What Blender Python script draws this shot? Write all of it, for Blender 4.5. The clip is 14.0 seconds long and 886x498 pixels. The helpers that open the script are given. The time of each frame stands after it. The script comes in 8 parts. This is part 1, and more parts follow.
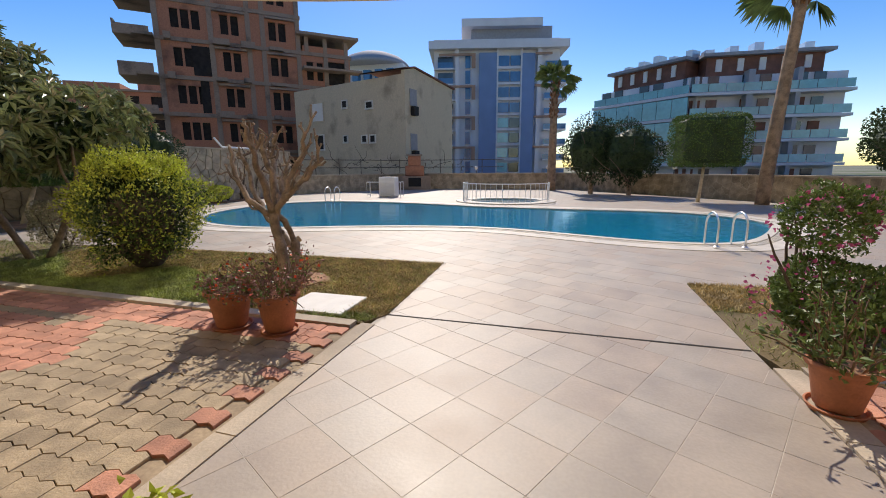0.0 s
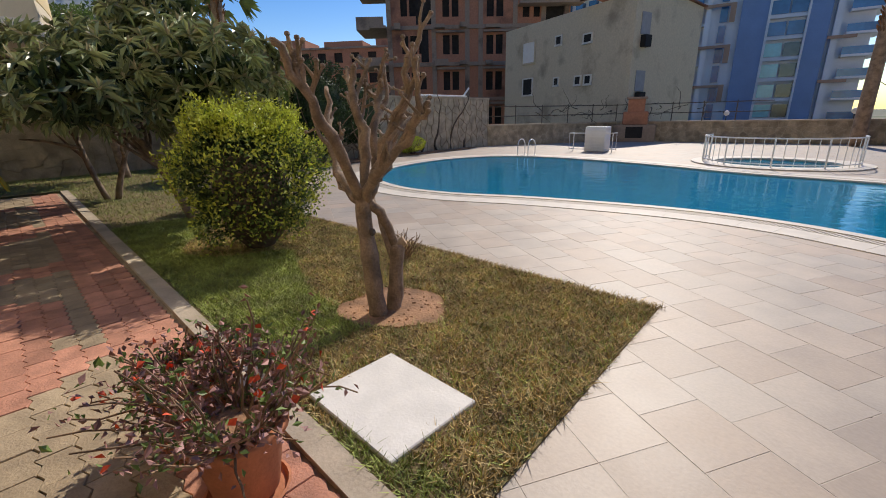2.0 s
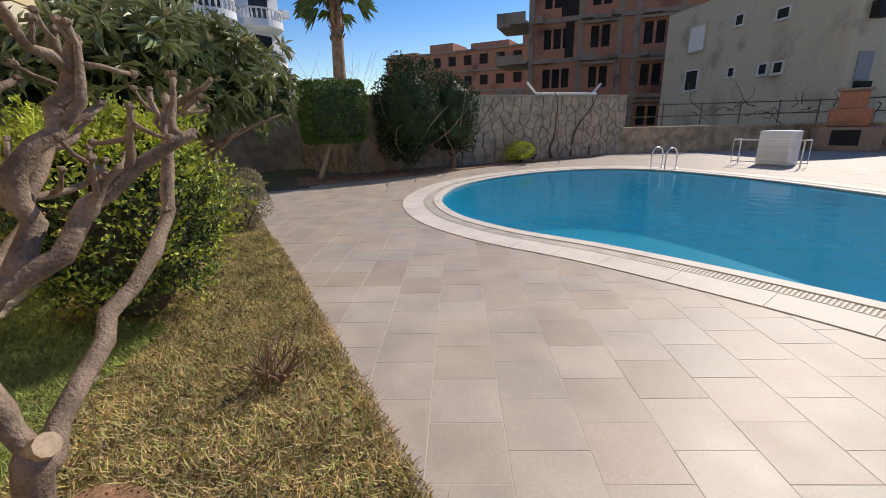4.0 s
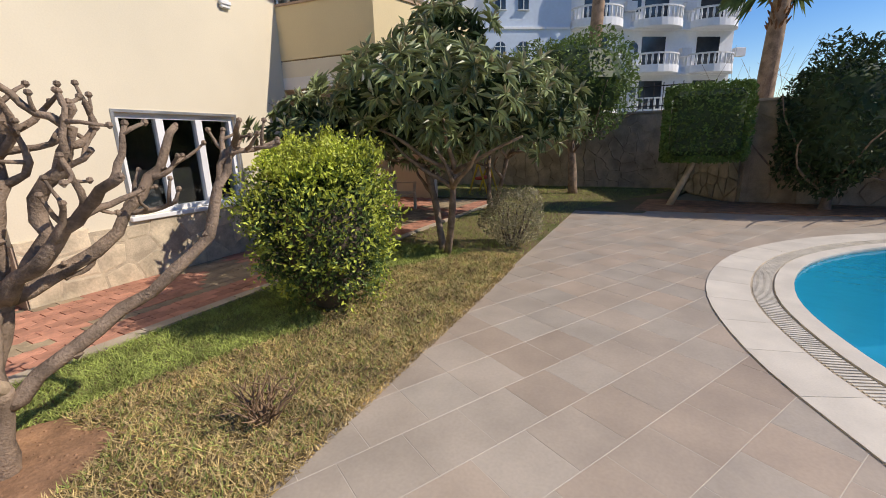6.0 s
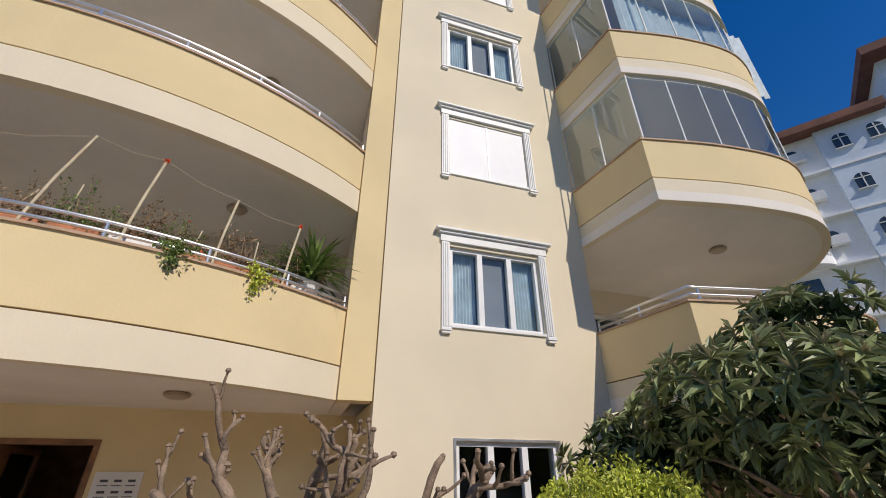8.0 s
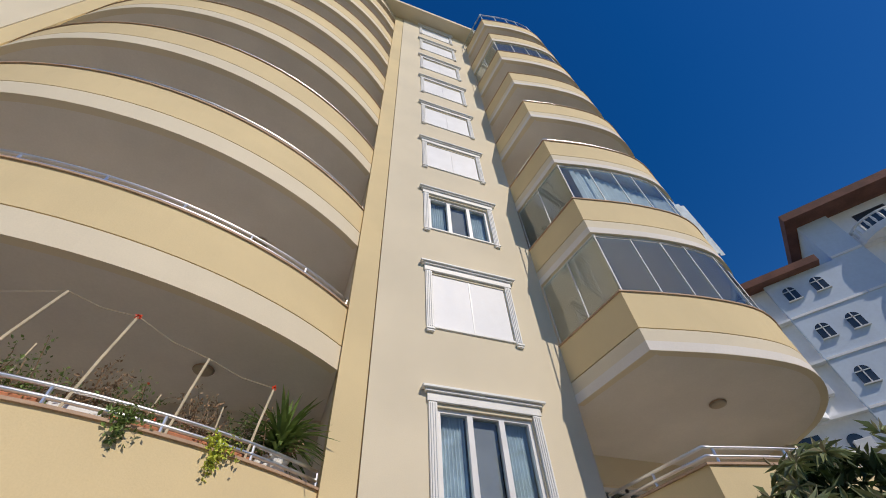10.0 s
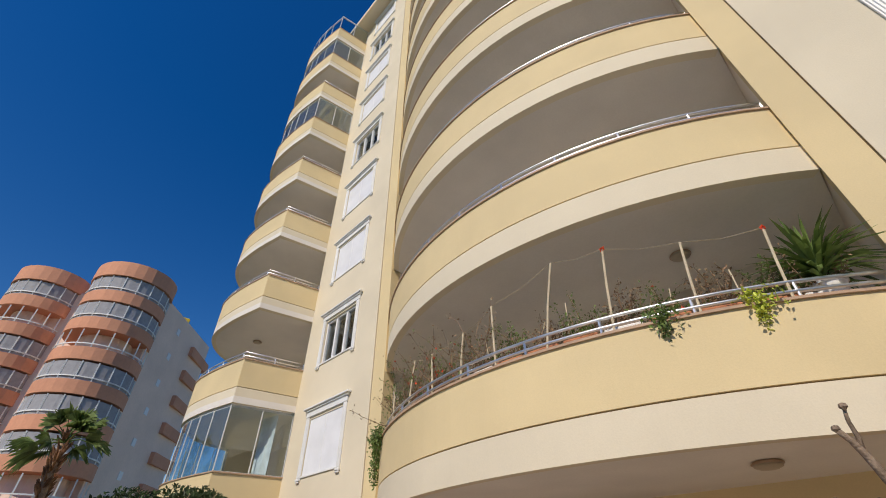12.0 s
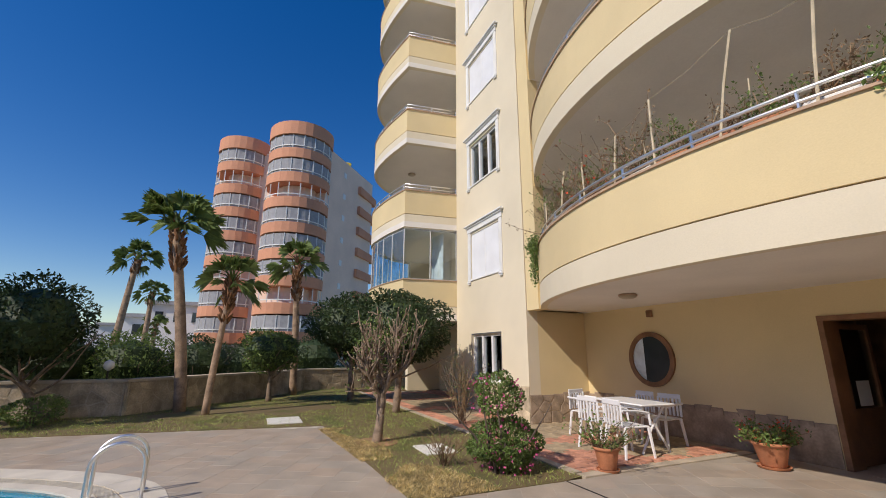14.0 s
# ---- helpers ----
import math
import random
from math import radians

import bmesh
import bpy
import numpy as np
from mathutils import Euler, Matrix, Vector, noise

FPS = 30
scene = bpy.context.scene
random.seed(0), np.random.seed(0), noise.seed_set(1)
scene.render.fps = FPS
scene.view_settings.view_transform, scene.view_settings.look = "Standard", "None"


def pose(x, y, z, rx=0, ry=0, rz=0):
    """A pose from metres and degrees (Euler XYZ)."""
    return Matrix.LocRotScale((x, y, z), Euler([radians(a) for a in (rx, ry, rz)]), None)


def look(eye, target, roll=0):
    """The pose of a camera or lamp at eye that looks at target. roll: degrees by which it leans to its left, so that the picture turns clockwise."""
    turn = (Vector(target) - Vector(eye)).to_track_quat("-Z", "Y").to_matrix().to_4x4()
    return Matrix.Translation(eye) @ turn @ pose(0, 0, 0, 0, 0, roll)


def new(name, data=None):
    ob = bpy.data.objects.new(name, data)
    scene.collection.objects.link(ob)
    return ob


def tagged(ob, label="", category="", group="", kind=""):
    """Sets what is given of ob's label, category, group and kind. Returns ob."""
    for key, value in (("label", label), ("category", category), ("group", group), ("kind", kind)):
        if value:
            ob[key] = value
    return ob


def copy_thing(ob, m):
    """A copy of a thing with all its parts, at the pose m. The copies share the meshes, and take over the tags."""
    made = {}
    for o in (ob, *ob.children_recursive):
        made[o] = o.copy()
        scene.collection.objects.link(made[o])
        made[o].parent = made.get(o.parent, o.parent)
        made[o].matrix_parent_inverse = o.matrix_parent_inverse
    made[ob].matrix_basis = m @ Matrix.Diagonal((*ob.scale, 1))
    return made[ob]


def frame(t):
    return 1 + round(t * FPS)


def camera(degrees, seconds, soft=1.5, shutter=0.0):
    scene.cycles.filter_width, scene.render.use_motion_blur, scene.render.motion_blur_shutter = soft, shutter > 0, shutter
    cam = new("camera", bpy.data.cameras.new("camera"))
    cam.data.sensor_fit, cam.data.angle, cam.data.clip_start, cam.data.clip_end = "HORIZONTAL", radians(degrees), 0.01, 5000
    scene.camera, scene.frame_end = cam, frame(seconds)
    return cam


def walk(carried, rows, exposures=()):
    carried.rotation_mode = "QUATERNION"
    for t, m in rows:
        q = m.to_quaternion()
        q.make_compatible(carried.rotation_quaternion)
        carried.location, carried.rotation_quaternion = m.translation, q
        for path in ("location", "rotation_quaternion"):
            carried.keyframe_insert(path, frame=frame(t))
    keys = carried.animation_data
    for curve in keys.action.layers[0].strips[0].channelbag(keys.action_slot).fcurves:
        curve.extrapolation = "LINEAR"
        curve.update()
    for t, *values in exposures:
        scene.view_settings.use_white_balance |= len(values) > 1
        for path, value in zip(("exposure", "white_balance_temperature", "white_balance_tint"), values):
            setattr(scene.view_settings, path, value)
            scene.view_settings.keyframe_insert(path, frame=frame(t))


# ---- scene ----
cam = camera(93.0, 14.0, soft=0.95)
PATH = [
    (0, (1.589, -3.507, 1.381), (1.024, -1.627, 1.000), -0.4),
    (0.5, (1.416, -2.903, 1.445), (0.800, -1.086, 0.879), -0.3),
    (1, (1.178, -2.310, 1.451), (0.288, -0.622, 0.853), -0.9),
    (1.5, (1.010, -1.685, 1.438), (-0.091, -0.127, 0.836), -0.8),
    (2, (0.742, -1.021, 1.416), (-0.597, 0.338, 0.818), -1.2),
    (2.5, (0.564, -0.333, 1.361), (-0.868, 0.929, 0.764), -1.2),
    (3, (0.320, 0.292, 1.394), (-1.172, 1.485, 0.803), -1.1),
    (3.2, (0.259, 0.553, 1.415), (-1.293, 1.672, 0.832), -1.4),
    (5.3, (-0.834, 3.091, 1.487), (-2.753, 3.127, 0.923), -1.7),
    (5.5, (-0.907, 3.241, 1.505), (-2.821, 3.046, 0.960), -1.8),
    (6, (-1.126, 3.588, 1.536), (-2.835, 2.673, 1.045), -1.7),
    (6.5, (-1.211, 3.744, 1.565), (-2.449, 2.182, 1.402), -2.2),
    (7, (-1.419, 3.783, 1.518), (-2.239, 1.965, 1.675), -1.3),
    (7.5, (-1.668, 3.722, 1.530), (-2.334, 1.875, 1.910), -0.7),
    (8, (-1.796, 3.703, 1.573), (-2.333, 2.027, 2.523), -0.0),
    (8.2, (-1.811, 3.689, 1.581), (-2.299, 2.151, 2.763), 0.2),
    (10.3, (-1.673, 3.465, 1.633), (-2.185, 2.272, 3.155), -4.4),
    (10.5, (-1.666, 3.463, 1.628), (-2.107, 2.128, 3.051), -4.8),
    (11, (-1.612, 3.470, 1.586), (-1.531, 1.933, 2.863), -3.6),
    (11.5, (-1.606, 3.451, 1.565), (-0.901, 2.069, 2.826), -2.5),
    (12, (-1.505, 3.475, 1.565), (-0.380, 2.369, 2.794), -1.2),
    (12.5, (-1.493, 3.512, 1.535), (-0.196, 2.557, 2.720), -0.4),
    (13, (-1.511, 3.539, 1.511), (-0.090, 2.590, 2.548), 0.0),
    (13.5, (-1.522, 3.557, 1.500), (0.002, 2.566, 2.334), -0.2),
    (14, (-1.504, 3.571, 1.484), (0.275, 2.794, 1.964), 0.2),
]
walk(cam, [(t, look(eye, target, roll)) for t, eye, target, roll in PATH],
     [(0, 0.12, 7000, 13), (0.6, -0.05, 7000, 13), (2, -0.05, 7000, 13), (3.2, 0.08, 7000, 13), (5.3, 0.05, 7000, 13), (6.5, 0.08, 7000, 13), (7.2, -0.14, 7000, 13), (8, -0.3, 7000, 13), (11, -0.5, 7000, 13), (12, -0.33, 7100, 12), (13, -0.24, 7100, 12), (14, -0.17, 7000, 13)])

# ---- world, sun, exposure ----
SUN_AZ = radians(-19)          # clockwise from +y
SUN_EL = radians(41)
world = bpy.data.worlds.new("world")
scene.world = world
world.use_nodes = True
wn = world.node_tree
sky = wn.nodes.new("ShaderNodeTexSky")
sky.sky_type, sky.sun_disc = "NISHITA", False
sky.sun_elevation, sky.sun_rotation = SUN_EL, SUN_AZ
sky.air_density, sky.dust_density, sky.ozone_density = 1.0, 0.15, 2.0
wn.nodes["Background"].inputs[1].default_value = 0.138
vivid = wn.nodes.new("ShaderNodeHueSaturation")
vivid.inputs["Saturation"].default_value, vivid.inputs["Hue"].default_value = 1.45, 0.513
wn.links.new(sky.outputs[0], vivid.inputs["Color"])
wn.links.new(vivid.outputs[0], wn.nodes["Background"].inputs[0])
sun = new("sun", bpy.data.lights.new("sun", "SUN"))
sun.data.energy, sun.data.angle, sun.data.color = 4.0, radians(0.5), (1.0, 0.95, 0.87)
to_sun = Vector((math.sin(SUN_AZ) * math.cos(SUN_EL), math.cos(SUN_AZ) * math.cos(SUN_EL), math.sin(SUN_EL)))
sun.matrix_world = look(to_sun * 60, (0, 0, 0))
scene.view_settings.exposure = 0.0

# ---- materials ----
def material(name, color, rough=0.7, metal=0.0, var=0.15, scale=3.0, fine=40.0, bump=0.15, per_piece=0.0, island=0.0,
             second=None, patch=0.6, spec=0.4, translucent=0.0, tint=None):
    """A surface with a large and a fine noise in its colour and a fine relief, in world metres."""
    m = bpy.data.materials.new(name)
    m.use_nodes = True
    n, l = m.node_tree.nodes, m.node_tree.links
    bsdf = n["Principled BSDF"]
    geo = n.new("ShaderNodeNewGeometry")
    big, small = n.new("ShaderNodeTexNoise"), n.new("ShaderNodeTexNoise")
    big.inputs["Scale"].default_value, big.inputs["Detail"].default_value = scale, 4
    small.inputs["Scale"].default_value, small.inputs["Detail"].default_value = fine, 5
    for t in (big, small):
        l.new(geo.outputs["Position"], t.inputs["Vector"])
    ramp = n.new("ShaderNodeValToRGB")
    ramp.color_ramp.elements[0].position, ramp.color_ramp.elements[1].position = 0.35, 0.65
    dark = [c * (1 - var) for c in color]
    lite = [min(1, c * (1 + var)) for c in color]
    ramp.color_ramp.elements[0].color = (*(second or dark), 1)
    ramp.color_ramp.elements[1].color = (*lite, 1) if not second else (*color, 1)
    if second:
        ramp.color_ramp.elements[0].position = max(0.0, patch - 0.18)
        ramp.color_ramp.elements[1].position = min(1.0, patch)
    l.new(big.outputs["Fac"], ramp.inputs["Fac"])
    grain = n.new("ShaderNodeMixRGB")
    grain.blend_type = "MULTIPLY"
    grain.inputs["Fac"].default_value = 1.0
    gr = n.new("ShaderNodeMapRange")
    gr.inputs["To Min"].default_value, gr.inputs["To Max"].default_value = 1 - var * 1.2, 1 + var * 1.2
    l.new(small.outputs["Fac"], gr.inputs["Value"])
    l.new(ramp.outputs["Color"], grain.inputs["Color1"])
    l.new(gr.outputs["Result"], grain.inputs["Color2"])
    last = grain.outputs["Color"]
    for amount, node, out in ((per_piece, "ShaderNodeObjectInfo", "Random"), (island, "ShaderNodeNewGeometry", "Random Per Island")):
        if amount:
            info = n.new(node)
            r = n.new("ShaderNodeMapRange")
            r.inputs["To Min"].default_value, r.inputs["To Max"].default_value = 1 - amount, 1 + amount
            l.new(info.outputs[out], r.inputs["Value"])
            mul = n.new("ShaderNodeMixRGB")
            mul.blend_type = "MULTIPLY"
            mul.inputs["Fac"].default_value = 1.0
            l.new(last, mul.inputs["Color1"])
            l.new(r.outputs["Result"], mul.inputs["Color2"])
            last = mul.outputs["Color"]
    if tint:
        both, part_of = n.new("ShaderNodeMath"), n.new("ShaderNodeMath")
        both.operation, part_of.operation = "MULTIPLY_ADD", "FRACT"
        one, two = n.new("ShaderNodeObjectInfo"), n.new("ShaderNodeNewGeometry")
        both.inputs[1].default_value = 7.3
        l.new(one.outputs["Random"], both.inputs[0])
        l.new(two.outputs["Random Per Island"], both.inputs[2])
        l.new(both.outputs[0], part_of.inputs[0])
        mul = n.new("ShaderNodeMixRGB")
        mul.blend_type = "MULTIPLY"
        mul.inputs["Color2"].default_value = (*tint, 1)
        l.new(part_of.outputs[0], mul.inputs["Fac"])
        l.new(last, mul.inputs["Color1"])
        last = mul.outputs["Color"]
    l.new(last, bsdf.inputs["Base Color"])
    rr = n.new("ShaderNodeMapRange")
    rr.inputs["To Min"].default_value, rr.inputs["To Max"].default_value = max(0.02, rough - 0.12), min(1, rough + 0.12)
    l.new(big.outputs["Fac"], rr.inputs["Value"])
    l.new(rr.outputs["Result"], bsdf.inputs["Roughness"])
    bsdf.inputs["Metallic"].default_value = metal
    bsdf.inputs["Specular IOR Level"].default_value = spec
    if bump:
        b = n.new("ShaderNodeBump")
        b.inputs["Strength"].default_value, b.inputs["Distance"].default_value = bump, 0.01
        l.new(small.outputs["Fac"], b.inputs["Height"])
        l.new(b.outputs["Normal"], bsdf.inputs["Normal"])
    if translucent:
        tr = n.new("ShaderNodeBsdfTranslucent")
        mix = n.new("ShaderNodeMixShader")
        mix.inputs[0].default_value = translucent
        l.new(last, tr.inputs["Color"])
        l.new(bsdf.outputs[0], mix.inputs[1])
        l.new(tr.outputs[0], mix.inputs[2])
        l.new(mix.outputs[0], n["Material Output"].inputs["Surface"])
    return m


def glass_material(name, tint, rough=0.02, clear=0.92, shine=0.05):
    """Thin pane: see-through with a mirror gloss by Fresnel."""
    m = bpy.data.materials.new(name)
    m.use_nodes = True
    n, l = m.node_tree.nodes, m.node_tree.links
    n.remove(n["Principled BSDF"])
    tr, gl, mix, fr = (n.new(k) for k in ("ShaderNodeBsdfTransparent", "ShaderNodeBsdfGlossy", "ShaderNodeMixShader", "ShaderNodeLayerWeight"))
    tr.inputs[0].default_value = (*[c * clear for c in tint], 1)
    gl.inputs["Roughness"].default_value = rough
    steep, gloss = n.new("ShaderNodeMath"), n.new("ShaderNodeMath")
    steep.operation, gloss.operation = "POWER", "MULTIPLY_ADD"
    steep.inputs[1].default_value = 4.0
    gloss.inputs[1].default_value, gloss.inputs[2].default_value = 0.6, shine
    l.new(fr.outputs["Facing"], steep.inputs[0])
    l.new(steep.outputs[0], gloss.inputs[0])
    l.new(gloss.outputs[0], mix.inputs[0])
    l.new(tr.outputs[0], mix.inputs[1])
    l.new(gl.outputs[0], mix.inputs[2])
    l.new(mix.outputs[0], n["Material Output"].inputs["Surface"])
    return m


def water_material():
    """Faintly cloudy turquoise water: part clear, part scattering, with a rippled gloss."""
    m = bpy.data.materials.new("pool_water")
    m.use_nodes = True
    n, l = m.node_tree.nodes, m.node_tree.links
    n.remove(n["Principled BSDF"])
    tr, gl, mix, fr, df, body = (n.new(k) for k in ("ShaderNodeBsdfTransparent", "ShaderNodeBsdfGlossy", "ShaderNodeMixShader", "ShaderNodeFresnel", "ShaderNodeBsdfDiffuse", "ShaderNodeMixShader"))
    tr.inputs[0].default_value = (0.55, 0.93, 0.97, 1)
    gl.inputs["Roughness"].default_value = 0.05
    fr.inputs[0].default_value = 1.33
    noise_t, cloud, shade, b, geo = (n.new(k) for k in ("ShaderNodeTexNoise", "ShaderNodeTexNoise", "ShaderNodeValToRGB", "ShaderNodeBump", "ShaderNodeNewGeometry"))
    noise_t.inputs["Scale"].default_value, noise_t.inputs["Detail"].default_value = 3.2, 4
    cloud.inputs["Scale"].default_value, cloud.inputs["Detail"].default_value = 0.9, 3
    shade.color_ramp.elements[0].color, shade.color_ramp.elements[1].color = (0.003, 0.22, 0.39, 1), (0.006, 0.29, 0.48, 1)
    b.inputs["Strength"].default_value, b.inputs["Distance"].default_value = 0.22, 0.05
    for t in (noise_t, cloud):
        l.new(geo.outputs["Position"], t.inputs["Vector"])
    l.new(cloud.outputs["Fac"], shade.inputs["Fac"])
    l.new(shade.outputs["Color"], df.inputs["Color"])
    l.new(noise_t.outputs["Fac"], b.inputs["Height"])
    l.new(b.outputs["Normal"], gl.inputs["Normal"])
    l.new(b.outputs["Normal"], fr.inputs["Normal"])
    body.inputs[0].default_value = 0.72
    l.new(tr.outputs[0], body.inputs[1])
    l.new(df.outputs[0], body.inputs[2])
    l.new(fr.outputs[0], mix.inputs[0])
    l.new(body.outputs[0], mix.inputs[1])
    l.new(gl.outputs[0], mix.inputs[2])
    l.new(mix.outputs[0], n["Material Output"].inputs["Surface"])
    return m


